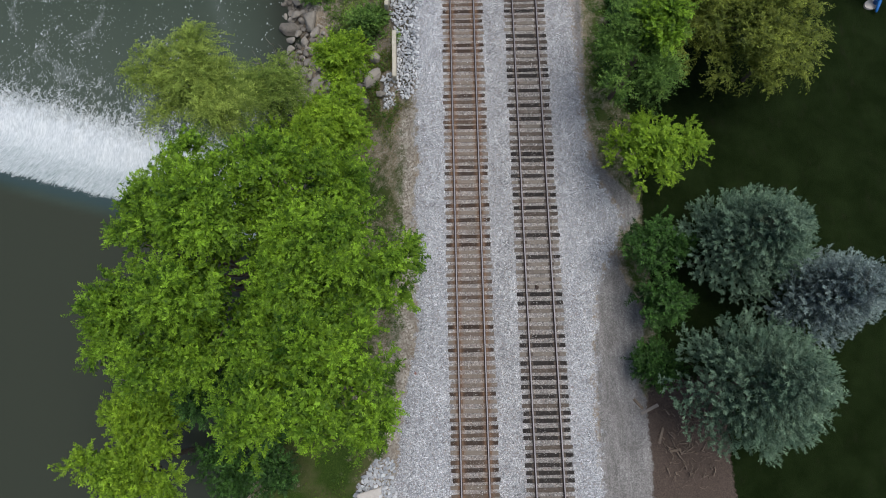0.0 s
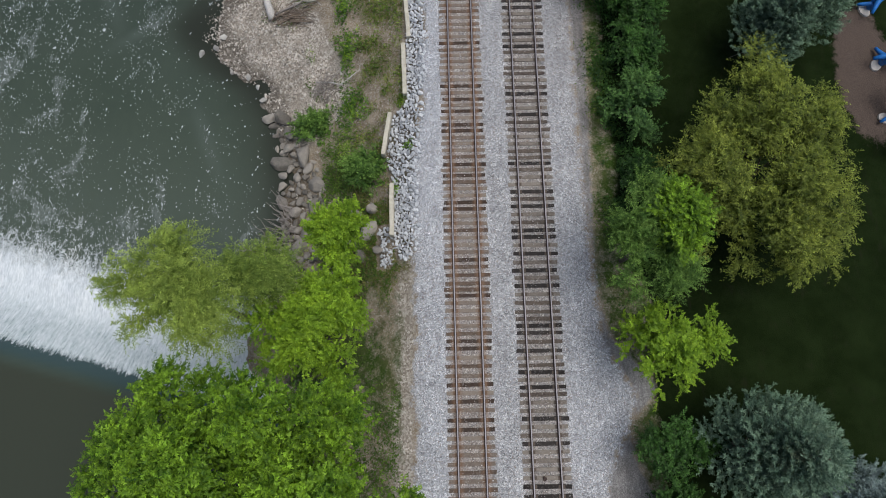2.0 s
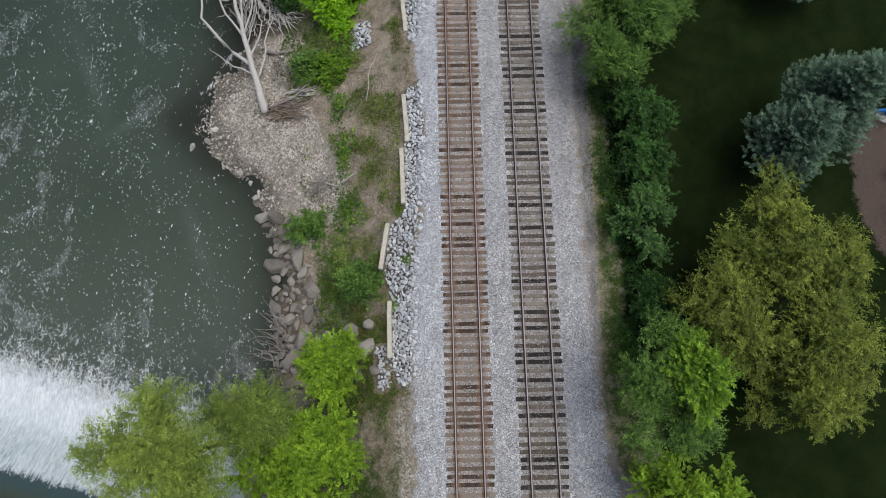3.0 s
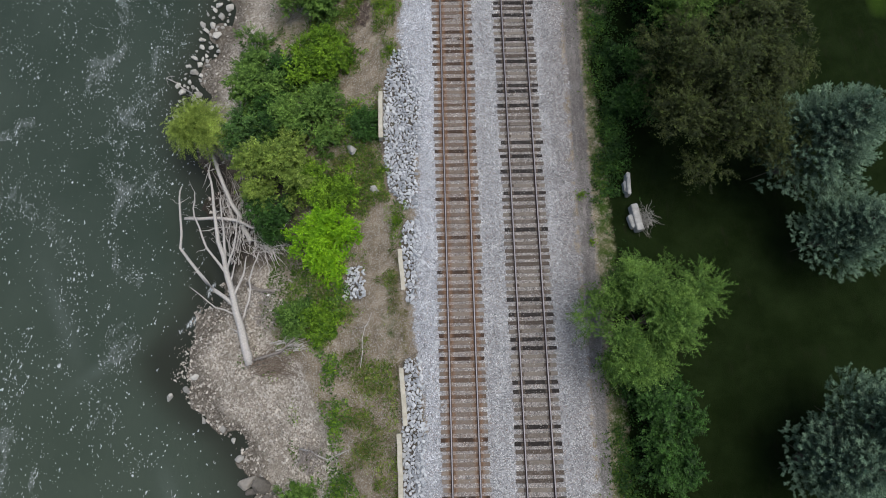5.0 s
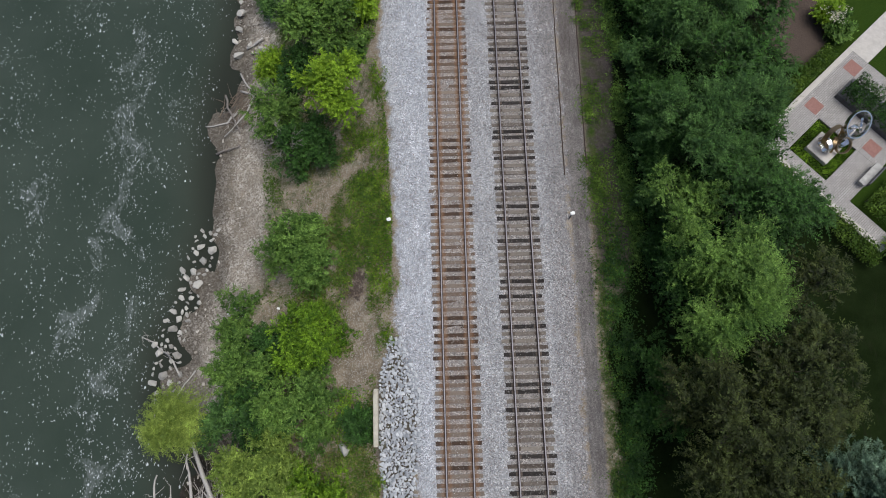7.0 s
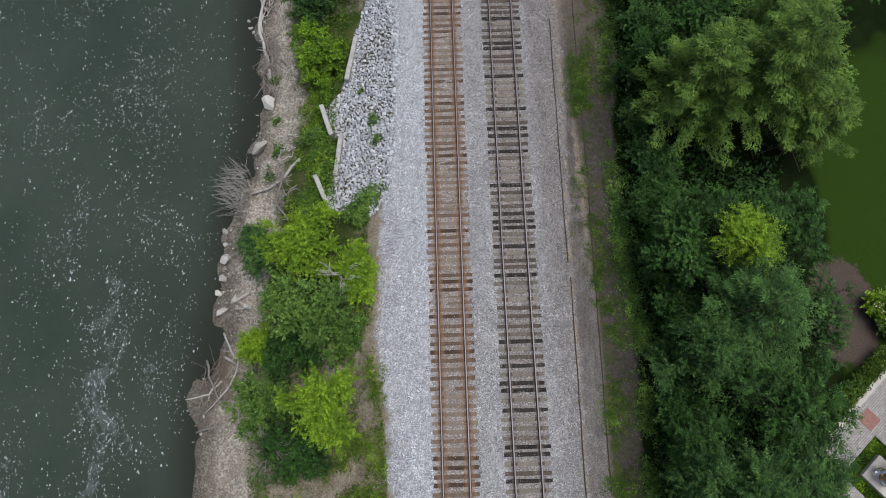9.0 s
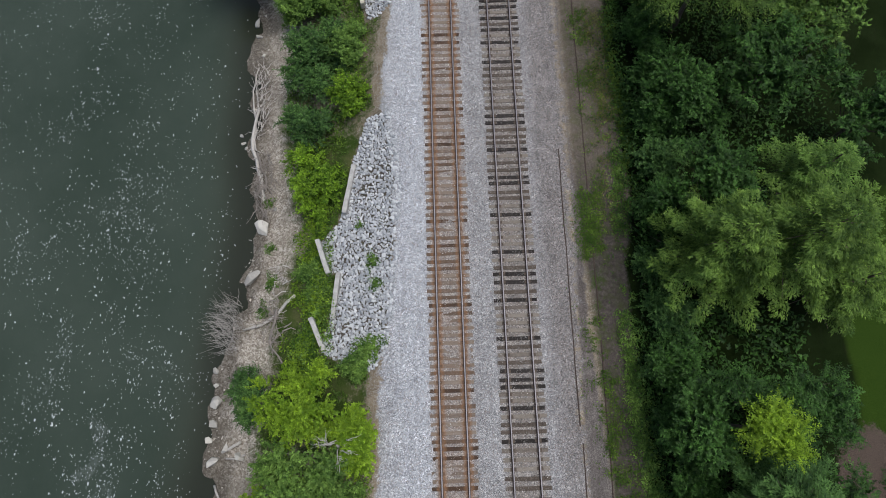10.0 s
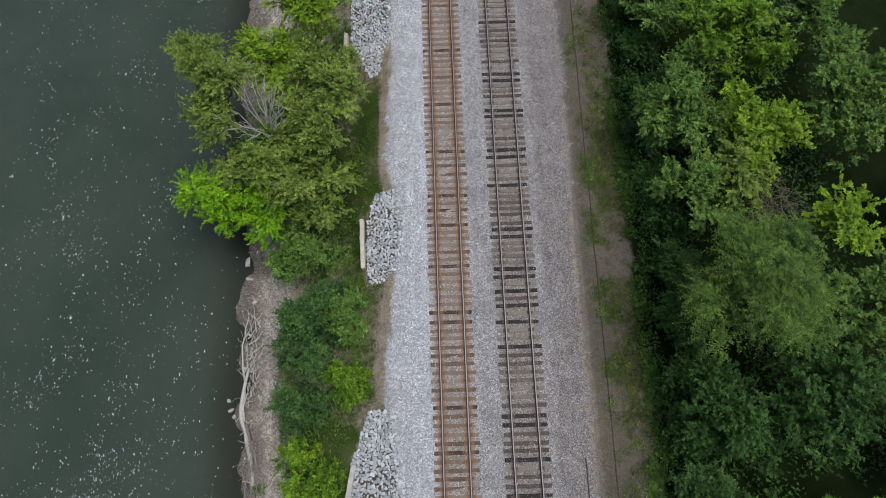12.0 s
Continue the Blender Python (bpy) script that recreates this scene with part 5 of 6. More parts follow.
TREES += [
    ("spruce", 16.0, 7.3, 3.0, 2.8, 8.3, "blue"), ("spruce", 19.4, 4.4, 2.6, 2.3, 8, "blue2"), ("spruce", 15.1, 0.0, 3.4, 3.2, 9.5, "blue"), ("spruce", 21.4, 32.2, 2.2, 2.6, 8.5, "blue"),
    ("spruce", 19.6, 30.6, 1.9, 2.1, 7, "blue"), ("spruce", 20.9, 47.0, 2.9, 3.0, 9, "blue"), ("spruce", 22.3, 42.4, 2.2, 2.2, 6.5, "blue"),
    ("juniper", 10.7, 17.6, 2.9, 3.9, 7.5, "mid"), ("broad", 11.2, 18.0, 1.3, 1.9, 8.3, "bright"), ("broad", 11.5, 12.5, 2.9, 2.8, 5.8, "lime"), ("feather", 17.0, 21.2, 4.7, 7.6, 8, "locust"), ("feather", 14.5, 22.0, 2.8, 5.4, 6.5, "locust"), ("feather", 18.9, 18.4, 3.0, 3.8, 6.5, "locust"),
    ("bush", 11.6, 7.7, 1.9, 2.4, 3.7, "dark"), ("bush", 11.9, 4.3, 1.7, 1.7, 3, "dark"), ("bush", 11.5, 1.2, 1.4, 1.5, 2.0, "dark"), ("bush", 11.9, 26.8, 2.0, 2.7, 2.6, "teal"),
    ("bush", 12.2, 33.3, 2.3, 2.7, 2.6, "dark"), ("juniper", 11.4, 38.0, 4.0, 4.2, 5.6, "mid"), ("feather", 16.2, 49.9, 5.7, 6.0, 7.5, "bronze"), ("juniper", 13.9, 57.0, 3.3, 3.8, 6.8, "mid"),
    ("feather", 15.8, 58.9, 3.0, 2.4, 7.6, "mid"), ("feather", 13.5, 62.3, 2.0, 3.0, 5.2, "mid"), ("juniper", 15.8, 66.7, 4.2, 3.5, 7, "teal"), ("feather", 18.9, 53.6, 3.7, 4.0, 7, "bronze"),
    ("juniper", 15.2, 73.6, 3.1, 3.2, 5.5, "teal"), ("feather", 18.4, 71.0, 2.8, 3.0, 6.5, "dark"), ("spray", 15.6, 88.6, 4.0, 4.2, 9, "sage"), ("spray", 19.6, 88.4, 4.8, 4.2, 10.8, "sage"),
    ("feather", 17.7, 80.6, 3.4, 2.3, 6, "dark"), ("spray", 17.2, 75.6, 3.8, 3.8, 8, "teal"), ("broad", 13.9, 79.5, 1.7, 2.6, 5, "dark"), ("spray", 22.7, 86.5, 2.8, 2.7, 7, "sage"),
    ("willow", 17.2, 105.1, 4.4, 3.9, 9.1, "sage"), ("broad", 16.0, 98.9, 3.4, 3.2, 5, "dark"), ("broad", 20.6, 99.5, 3.8, 3.8, 6.8, "dark"), ("spray", 21.4, 92.4, 2.8, 2.4, 8, "mid"),
    ("broad", 19.2, 120.8, 4.0, 4.0, 6.8, "bright"), ("broad", 19.6, 114.4, 3.6, 3.5, 6.8, "lime"), ("broad", 18.2, 112.2, 2.2, 2.2, 5.8, "olive"), ("broad", 22.1, 108.4, 1.8, 2.2, 7.5, "lime"), ("broad", 25.1, 116.4, 2.9, 5.4, 7, "mid"),
    ("broad", 24.5, 123.5, 3.2, 2.9, 6, "mid"), ("broad", 16.2, 111.4, 2.9, 3.1, 5.4, "mid"), ("broad", 16.0, 92.6, 3.2, 3.0, 6, "dark"), ("broad", 15.8, 117.5, 3.0, 4.2, 5.6, "mid"),
    ("broad", 24.6, 104.0, 3.4, 3.8, 6.5, "mid"), ("broad", 26.0, 96.5, 3.2, 3.6, 6, "dark"), ("broad", 14.6, 125.0, 2.4, 3.6, 4.5, "mid"), ("broad", 29.5, 110.0, 3.5, 4.5, 7, "mid"),
    ("feather", 18.0, 62.6, 3.6, 3.6, 6.5, "dark"), ("feather", 12.9, 59.6, 2.0, 3.0, 4.2, "dark"), ("feather", 19.6, 58.0, 3.0, 3.0, 6.5, "bronze"), ("feather", 18.8, 66.3, 2.2, 2.8, 5.6, "dark"), ("feather", 19.3, 70.2, 2.0, 2.2, 5.6, "dark"),
    ("feather", 13.2, 68.5, 1.9, 2.6, 4.4, "dark"), ("feather", 21.0, 62.4, 2.0, 2.2, 4.5, "dark"), ("bush", 12.6, 52.5, 1.4, 3.2, 1.9, "dark"), ("feather", 20.8, 75.5, 2.2, 2.6, 5.0, "dark"), ("feather", 20.3, 80.3, 2.4, 2.2, 5.5, "dark"),
    ("bush", 14.2, 82.8, 1.6, 2.2, 2.4, "dark"), ("bush", 13.9, 67.0, 1.5, 2.6, 2.2, "dark"), ("bush", 14.0, 104.3, 1.4, 2.6, 2.0, "dark"), ("bush", 12.2, 22.3, 1.6, 2.0, 1.9, "dark"),
    ("bush", 12.5, 30.4, 1.7, 1.6, 2.2, "dark"), ("feather", 17.0, 79.4, 1.7, 1.6, 6.6, "lime"),
]
side = np.random.default_rng(5)
for y in np.arange(61.0, 131.0, 3.1):
    TREES.append(("bush", 14.1 + side.normal(0, 0.3), float(y), 1.3 + 0.5 * side.random(), 1.7 + 0.5 * side.random(), 1.2 + 1.3 * side.random(), "dark" if side.random() < 0.65 else "teal"))
for style, x, y, rx, ry, top, pal in TREES:
    if y > 94 and x < 0 and style == "bush":
        rx, ry, top = rx * 1.22, ry * 1.2, top + 0.25
    if 42 < y < 80 and x < 0 and style == "bush":
        rx, ry = rx * 1.14, ry * 1.12
    if y > 55 and x > 12:
        x = max(x, (12.9 if y < 92 else 13.7) + rx * 0.8)
    tree(style, x, y, rx, ry, top, pal)


# ---- weeds and grass that nobody could count ----
def weeds(name, label, n, place, size, aspect, pal, lift, r, upright=0.5):
    xy = place(n, r)
    z = height(xy[:, 0], xy[:, 1])
    P = np.stack([xy[:, 0], xy[:, 1], z + lift * r.random(len(xy)) ** 1.5], 1)
    a = r.random(len(P)) * 6.28
    U = np.stack([np.cos(a), np.sin(a), upright * (0.3 + r.random(len(P)))], 1)
    N = np.array([0, 0, 1.0]) + r.normal(0, 0.4, P.shape)
    v, f = leaves(P, U, N, size, aspect, r)
    return tagged(new(name, np_mesh(name, v, f, [LEAF[pal]])), label, "plants", kind="stuff")


def patches(blobs, dens_pow=0.6):
    """Points gathered in round patches (x, y, rx, ry)."""
    w = np.array([b[2] * b[3] for b in blobs])

    def place(n, r):
        i = r.choice(len(blobs), n, p=w / w.sum())
        b = np.array(blobs)[i]
        a, q = r.random(n) * 6.28, r.random(n) ** dens_pow
        wob = 1 + 0.3 * np.sin(a * 3 + i) + 0.2 * np.sin(a * 5 + i * 2)
        return np.stack([b[:, 0] + np.cos(a) * q * b[:, 2] * wob, b[:, 1] + np.sin(a) * q * b[:, 3] * wob], 1)
    return place


def thin(over, y, y0, y1, r):
    """Where plants stand: thick in the middle of a patch, thinning out to its edge and to both ends."""
    p = np.clip((over + 0.06) / 0.30, 0, 1) ** 1.4 * step(0, 5, y - y0) * step(0, 5, y1 - y)
    return r.random(len(y)) < p


def bank(u0, u1, y0, y1, thr):
    def place(n, r):
        y = y0 + (y1 - y0) * r.random(n * 7)
        uu = u0 + (u1 - u0) * r.random(n * 7)
        x = along(BED_L, y) + (along(SHORE, y) - along(BED_L, y)) * uu
        ok = thin(vnoise(x, y, 3.0, 21) * 0.6 + vnoise(x, y, 0.9, 22) * 0.4 - thr, y, y0, y1, r)
        ok &= ~in_rip(x, y, 0.25)
        return np.stack([x[ok][:n], y[ok][:n]], 1)
    return place


def verge(x0, x1, y0, y1, thr):
    def place(n, r):
        y = y0 + (y1 - y0) * r.random(n * 7)
        x = x0 + (x1 - x0) * r.random(n * 7) + 0.5 * (vnoise(y * 0, y, 3.0, 23) - 0.5)
        ok = thin(vnoise(x, y, 1.8, 24) * 0.6 + vnoise(x, y, 0.6, 25) * 0.4 - thr, y, y0, y1, r)
        ok &= ~in_rip(x, y, 0.1)
        return np.stack([x[ok][:n], y[ok][:n]], 1)
    return place


def strip(cx, sd, y0, y1, thr):
    """A strip of weeds that thins out to both sides."""
    def place(n, r):
        y = y0 + (y1 - y0) * r.random(n * 8)
        x = cx + r.normal(0, sd, n * 8) + 0.9 * (vnoise(y * 0, y, 6.0, 27) - 0.5)
        ok = thin(vnoise(x, y, 2.2, 28) * 0.65 + vnoise(x, y, 0.5, 29) * 0.35 - thr, y, y0, y1, r)
        return np.stack([x[ok][:n], y[ok][:n]], 1)
    return place


R2 = np.random.default_rng(41)
weeds("bank_weeds", "green weeds and vines over the bank", 14000, bank(0.08, 0.72, -10, 48, 0.47), 0.15, 0.5, "weed", 0.35, R2)
weeds("bank_weeds", "sparse green weeds between the shrubs on the bank", 16000, bank(0.10, 0.72, 40, 78, 0.42), 0.14, 0.5, "weed", 0.3, R2)
weeds("bank_weeds", "green weeds along the bank beyond the shrubs", 19000, bank(0.05, 0.72, 76, 136, 0.48), 0.15, 0.5, "weed", 0.35, R2)
weeds("bank_weeds", "dull olive weeds on the dry bank", 13000, bank(0.10, 0.6, 22, 66, 0.40), 0.14, 0.4, "olive", 0.25, R2)
weeds("bank_weeds", "green weeds along the edge of the ballast", 7000, bank(0.02, 0.30, 54, 82, 0.45), 0.15, 0.45, "weed", 0.3, R2)
weeds("bank_weeds", "yellow-green weeds along the edge of the ballast", 5000, bank(0.02, 0.26, 56, 80, 0.44), 0.15, 0.4, "lime", 0.25, R2)
weeds("dry_grass", "dry yellow grass on the bank", 36000, bank(0.03, 0.46, 14, 76, 0.38), 0.22, 0.12, "straw", 0.12, R2, 1.0)
weeds("bank_weeds", "yellow-green weeds below the retaining planks", 4500, bank(0.44, 0.66, 78, 100, 0.46), 0.15, 0.5, "lime", 0.45, R2)
VINES = [(-5.9, 33, 0.8, 1.6), (-6.2, 36, 0.7, 1.2), (-5.6, 29, 1.1, 1.6), (-5.8, 40.5, 0.8, 1.5), (-6.6, 88, 1.1, 3.8), (-7.4, 85.0, 0.9, 2.2), (-5.0, 52.0, 1.0, 1.8), (-7.0, 38.0, 0.7, 1.0)]
weeds("vine_patch", "green vine leaves on the bank", 5200, patches(VINES, 0.8), 0.16, 0.65, "mid", 0.6, R2)
weeds("vine_patch", "yellow-green weeds among the vines", 2500, patches(VINES, 0.9), 0.14, 0.5, "lime", 0.8, R2)
weeds("grass_tufts", "small green tufts on the pebbly shore", 900, patches([(-10.9, 95.4, 0.5, 0.4), (-10.6, 92.0, 0.45, 0.4), (-10.4, 89.6, 0.5, 0.7), (-10.9, 87.6, 0.4, 0.6)], 0.8), 0.15, 0.5, "mid", 0.3, R2)
weeds("vine_patch", "small weeds growing in the riprap", 1600, patches([(-3.2, 84.5, 0.9, 0.9), (-2.9, 88.4, 0.4, 0.5), (-3.1, 89.9, 0.4, 0.6), (-4.0, 92.5, 0.3, 0.3), (-2.6, 22.6, 0.3, 0.4), (-1.7, 25.2, 0.3, 0.3)], 0.8), 0.14, 0.6, "mid", 0.35, R2)
TUFTS = [(-2.1, 44.8, 0.6, 1.4), (-2.4, 59.3, 0.6, 1.1), (-2.5, 56.4, 0.6, 0.9), (-3.1, 66.0, 0.9, 1.6), (-3.3, 69.2, 0.8, 1.2), (-2.9, 72.4, 0.7, 1.3), (-2.2, 28.5, 0.4, 0.5), (9.2, 45.9, 0.4, 0.3), (9.6, 43.0, 0.3, 0.3), (-2.8, 62.6, 0.6, 1.1), (-2.9, 48.2, 0.5, 0.5)]
weeds("grass_tufts", "tufts of yellow-green grass by the ballast", 3600, patches(TUFTS, 0.75), 0.22, 0.16, "lime", 0.12, R2, 1.2)
weeds("grass_tufts", "tufts of darker green grass by the ballast", 1800, patches(TUFTS, 0.9), 0.22, 0.16, "mid", 0.12, R2, 1.2)
weeds("verge_weeds", "low green weeds along the gravel's edge", 10000, strip(10.75, 0.5, 58, 97, 0.42), 0.12, 0.5, "weed", 0.16, R2)
weeds("verge_weeds", "thin green weeds between the wheel ruts", 4500, strip(11.6, 0.45, 86, 136, 0.46), 0.12, 0.5, "weed", 0.12, R2)
weeds("verge_weeds", "thin green weeds along an old rail", 1500, strip(10.9, 0.3, 90, 128, 0.50), 0.12, 0.5, "weed", 0.12, R2)
weeds("verge_weeds", "green weeds along the foot of the trees", 13000, strip(12.6, 0.34, 58, 100, 0.34), 0.13, 0.55, "mid", 0.22, R2)
weeds("verge_weeds", "green weeds at the edge of the wood", 9000, strip(13.3, 0.3, 92, 136, 0.38), 0.13, 0.55, "weed", 0.22, R2)
weeds("verge_grass", "thin dull grass on the bare dirt beside the wood", 9000, strip(12.2, 0.5, 88, 136, 0.36), 0.16, 0.16, "straw", 0.1, R2, 1.0)
weeds("verge_grass", "thin green grass on the bare dirt", 7000, strip(12.4, 0.55, 62, 136, 0.36), 0.15, 0.2, "weed", 0.1, R2, 1.0)
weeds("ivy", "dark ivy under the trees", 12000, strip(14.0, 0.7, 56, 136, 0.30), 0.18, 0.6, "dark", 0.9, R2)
weeds("ivy", "green ivy beside the gravel", 14000, strip(11.1, 0.5, 14, 64, 0.38), 0.14, 0.6, "dark", 0.35, R2)
weeds("ivy", "lighter green weeds beside the gravel", 6000, strip(10.6, 0.5, 14, 64, 0.46), 0.12, 0.5, "weed", 0.2, R2)
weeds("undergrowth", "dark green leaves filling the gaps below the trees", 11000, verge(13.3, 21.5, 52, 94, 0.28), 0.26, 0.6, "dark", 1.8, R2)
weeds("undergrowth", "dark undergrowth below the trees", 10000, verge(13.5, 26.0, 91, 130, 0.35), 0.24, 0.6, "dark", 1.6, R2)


# ---- dead wood ----
def ground_at(x, y, up=0.1):
    return (x, y, max(float(height(x, y)), RIVER_Z - 0.1) + up)


def limb(thing, mat, pts, r0, r1, r, wob=0.08, twigs=0, tl=0.9, name="trunk"):
    """A crooked limb of dead wood with its side branches, each a part of the thing."""
    bm = bmesh.new()
    P = []
    for (a, b) in zip(pts, pts[1:]):
        seg = crooked(a, b, 4, wob, r)
        P += seg[:-1]
    P.append(np.array(pts[-1], float))
    tube(bm, P, r0, r1, 7)
    part(name, bm, mat, thing, smooth=True)
    for _ in range(twigs):
        bm = bmesh.new()
        i = r.integers(len(P) // 3, len(P))
        d = r.normal(0, 1, 3) * np.array([1, 1, 0.5])
        d = d / np.linalg.norm(d) * tl * (0.4 + 0.8 * r.random())
        rr = r0 + (r1 - r0) * i / len(P)
        tube(bm, crooked(P[i], P[i] + d, 4, 0.07, r), max(0.012, rr * 0.4), 0.006, 4)
        part("branch", bm, mat, thing)


R3 = np.random.default_rng(77)
g = ground_at
snag = tagged(new("dead_tree"), "bleached bare dead tree lying on the gravel bar", "dead tree")
limb(snag, DEAD, [g(-11.5, 36.5, 0.2), g(-12.0, 38.2, 0.6), (-12.8, 40.6, -4.2), (-13.4, 42.8, -3.9)], 0.30, 0.17, R3, 0.03)
limb(snag, DEAD, [(-12.7, 40.2, -4.3), (-14.6, 41.8, -4.2), (-16.6, 44.2, -4.4), (-17.0, 47.4, -4.6), (-16.9, 48.6, -4.5)], 0.14, 0.04, R3, 0.05, twigs=5, tl=0.7, name="limb")
limb(snag, DEAD, [(-13.35, 42.6, -3.95), (-14.1, 45.4, -3.8), (-14.6, 48.0, -4.0), (-14.9, 50.2, -4.1)], 0.16, 0.04, R3, 0.06, twigs=12, tl=1.2, name="limb")
limb(snag, DEAD, [(-13.35, 42.6, -3.95), (-13.6, 45.4, -3.7), (-13.9, 47.4, -3.6)], 0.10, 0.03, R3, 0.06, twigs=8, tl=1.0, name="limb")
limb(snag, DEAD, [(-12.85, 40.8, -4.2), (-12.2, 42.2, -3.9), (-12.0, 43.4, -3.7)], 0.10, 0.03, R3, 0.05, twigs=3, tl=0.8, name="limb")
limb(snag, DEAD, [(-13.1, 41.6, -4.05), (-12.6, 43.4, -3.8)], 0.07, 0.02, R3, 0.03, twigs=2, tl=0.6, name="limb")
limb(snag, DEAD, [(-12.05, 38.4, -4.6), (-13.2, 38.9, -4.5)], 0.07, 0.02, R3, 0.03, name="limb")
limb(snag, DEAD, [(-12.35, 39.2, -4.5), (-11.8, 40.6, -4.1), (-11.6, 42.4, -3.7), (-11.2, 43.6, -3.6)], 0.09, 0.03, R3, 0.05, twigs=6, tl=0.8, name="limb")
limb(snag, DEAD, [(-13.25, 42.2, -4.0), (-14.6, 44.0, -3.7), (-15.6, 46.2, -3.8), (-15.8, 48.0, -4.0)], 0.09, 0.03, R3, 0.05, twigs=8, tl=0.9, name="limb")
limb(snag, DEAD, [(-13.3, 42.4, -3.95), (-12.7, 44.6, -3.5), (-12.6, 46.8, -3.4)], 0.08, 0.02, R3, 0.05, twigs=8, tl=0.8, name="limb")
limb(snag, DEAD, [(-12.5, 39.6, -4.4), (-14.0, 40.2, -4.3), (-15.8, 41.6, -4.4)], 0.07, 0.02, R3, 0.05, twigs=4, tl=0.6, name="limb")
for pts, r0, r1, tw, lab in [
    ([g(-12.0, 44.6, 0.6), g(-13.4, 47.2, 0.9), g(-14.8, 50.6, 1.1)], 0.17, 0.12, 3, "grey fallen log slanting from the bank"),
    ([(-16.4, 46.2, -4.2), (-13.4, 46.0, -3.9), g(-11.6, 45.4, 0.7), g(-10.6, 43.8, 0.4)], 0.10, 0.14, 4, "long grey fallen trunk over the brush"),
    ([g(-12.2, 41.9, 0.2), g(-11.0, 41.2, 0.25), g(-9.8, 41.2, 0.25)], 0.13, 0.10, 1, "grey log lying on the bank"),
    ([g(-11.8, 36.7, 0.3), g(-9.4, 37.2, 0.5), g(-8.2, 38.2, 0.5)], 0.10, 0.05, 8, "bleached branch over the brush heap"),
    ([g(-16.2, 54.6, 0.3), (-17.2, 56.0, -5.2), (-19.0, 57.2, -5.2)], 0.07, 0.03, 9, "bare grey branch reaching over the water"),
    ([g(-15.2, 54.9, 0.2), g(-16.2, 53.4, 0.3), (-17.6, 51.4, -5.1), (-17.8, 53.2, -5.2)], 0.05, 0.02, 4, "thin bent branch over the water"),
    ([g(-12.0, 103.0, 0.2), g(-12.4, 100.4, 0.2), g(-11.9, 98.2, 0.2), g(-11.3, 95.6, 0.2)], 0.10, 0.16, 8, "grey driftwood trunk along the shore"),
    ([g(-12.2, 106.4, 0.2), g(-12.6, 104.6, 0.2), g(-12.3, 102.2, 0.2), g(-12.1, 99.6, 0.2)], 0.04, 0.08, 8, "pale crooked driftwood branch on the shore"),
    ([g(-12.0, 99.4, 0.2), g(-11.2, 97.4, 0.3), g(-10.6, 95.4, 0.3)], 0.09, 0.06, 10, "forked driftwood branch on the shore"),
    ([g(-9.8, 87.6, 0.3), g(-10.2, 85.4, 0.3), g(-9.2, 84.0, 0.3)], 0.09, 0.05, 4, "bleached branch on the bank"),
    ([g(-8.5, 88.4, 0.2), g(-10.4, 86.9, 0.2), g(-12.2, 86.4, 0.2)], 0.12, 0.07, 4, "grey log among the brush"),
    ([g(-13.2, 78.6, 0.15), g(-11.9, 79.2, 0.15)], 0.09, 0.10, 0, "short cut log on the shore"),
    ([g(-12.9, 78.2, 0.12), g(-11.6, 78.4, 0.12)], 0.06, 0.06, 0, "thin cut log on the shore"),
    ([g(-13.6, 76.6, 0.2), g(-12.8, 75.2, 0.3), g(-12.2, 74.4, 0.3)], 0.07, 0.05, 3, "pale crooked branch on the shore"),
    ([g(-13.4, 75.0, 0.3), g(-12.2, 74.3, 0.4), g(-12.8, 73.0, 0.4), g(-14.4, 71.4, 0.3)], 0.09, 0.04, 5, "pale forked driftwood on the shore"),
    ([(-15.8, 72.3, -5.2), g(-14.3, 72.6, 0.2), g(-13.4, 73.4, 0.3)], 0.04, 0.08, 6, "bare branch lying into the water"),
    ([g(-14.6, 74.8, 0.3), g(-14.0, 73.2, 0.4), g(-13.2, 71.6, 0.3)], 0.08, 0.05, 4, "grey driftwood branch on the shore"),
    ([g(-15.0, 70.2, 0.15), g(-13.2, 70.6, 0.2)], 0.08, 0.05, 4, "pale driftwood branch on the beach"),
    ([g(-4.3, 36.0, 0.25), g(-4.0, 38.4, 0.3), g(-3.6, 39.2, 0.3)], 0.025, 0.015, 2, "thin dry branch on the grass"),
    ([g(-8.2, 31.4, 0.3), g(-6.4, 30.8, 0.4), g(-5.0, 31.4, 0.4)], 0.06, 0.02, 8, "bare grey branch on the bank"),
]:
    log = tagged(new("driftwood"), lab, "driftwood", "driftwood on the bank")
    limb(log, DEAD if R3.random() < 0.7 else TWIG, pts, r0, r1, R3, 0.06, twigs=tw, tl=0.9)


def brush(cx, cy, rx, ry, n, ln, lab, mat, hi=0.6, aim=None, thick=1.0):
    """A heap of dry sticks."""
    bm = bmesh.new()
    for _ in range(n):
        a, q = R3.random() * 6.28, R3.random() ** 0.6
        x, y = cx + math.cos(a) * q * rx, cy + math.sin(a) * q * ry
        b = (R3.random() * 6.28) if aim is None else aim + R3.normal(0, 0.5)
        L = ln * (0.4 + 0.9 * R3.random())
        p = ground_at(x, y, 0.05 + hi * R3.random())
        e = (x + math.cos(b) * L, y + math.sin(b) * L, p[2] + R3.normal(0.05, 0.2))
        tube(bm, crooked(p, e, 4, 0.06, R3), (0.018 + 0.042 * R3.random() ** 2) * thick, 0.008 * thick, 4)
    tagged(part("brush_heap", bm, mat), lab, "brush", kind="stuff")


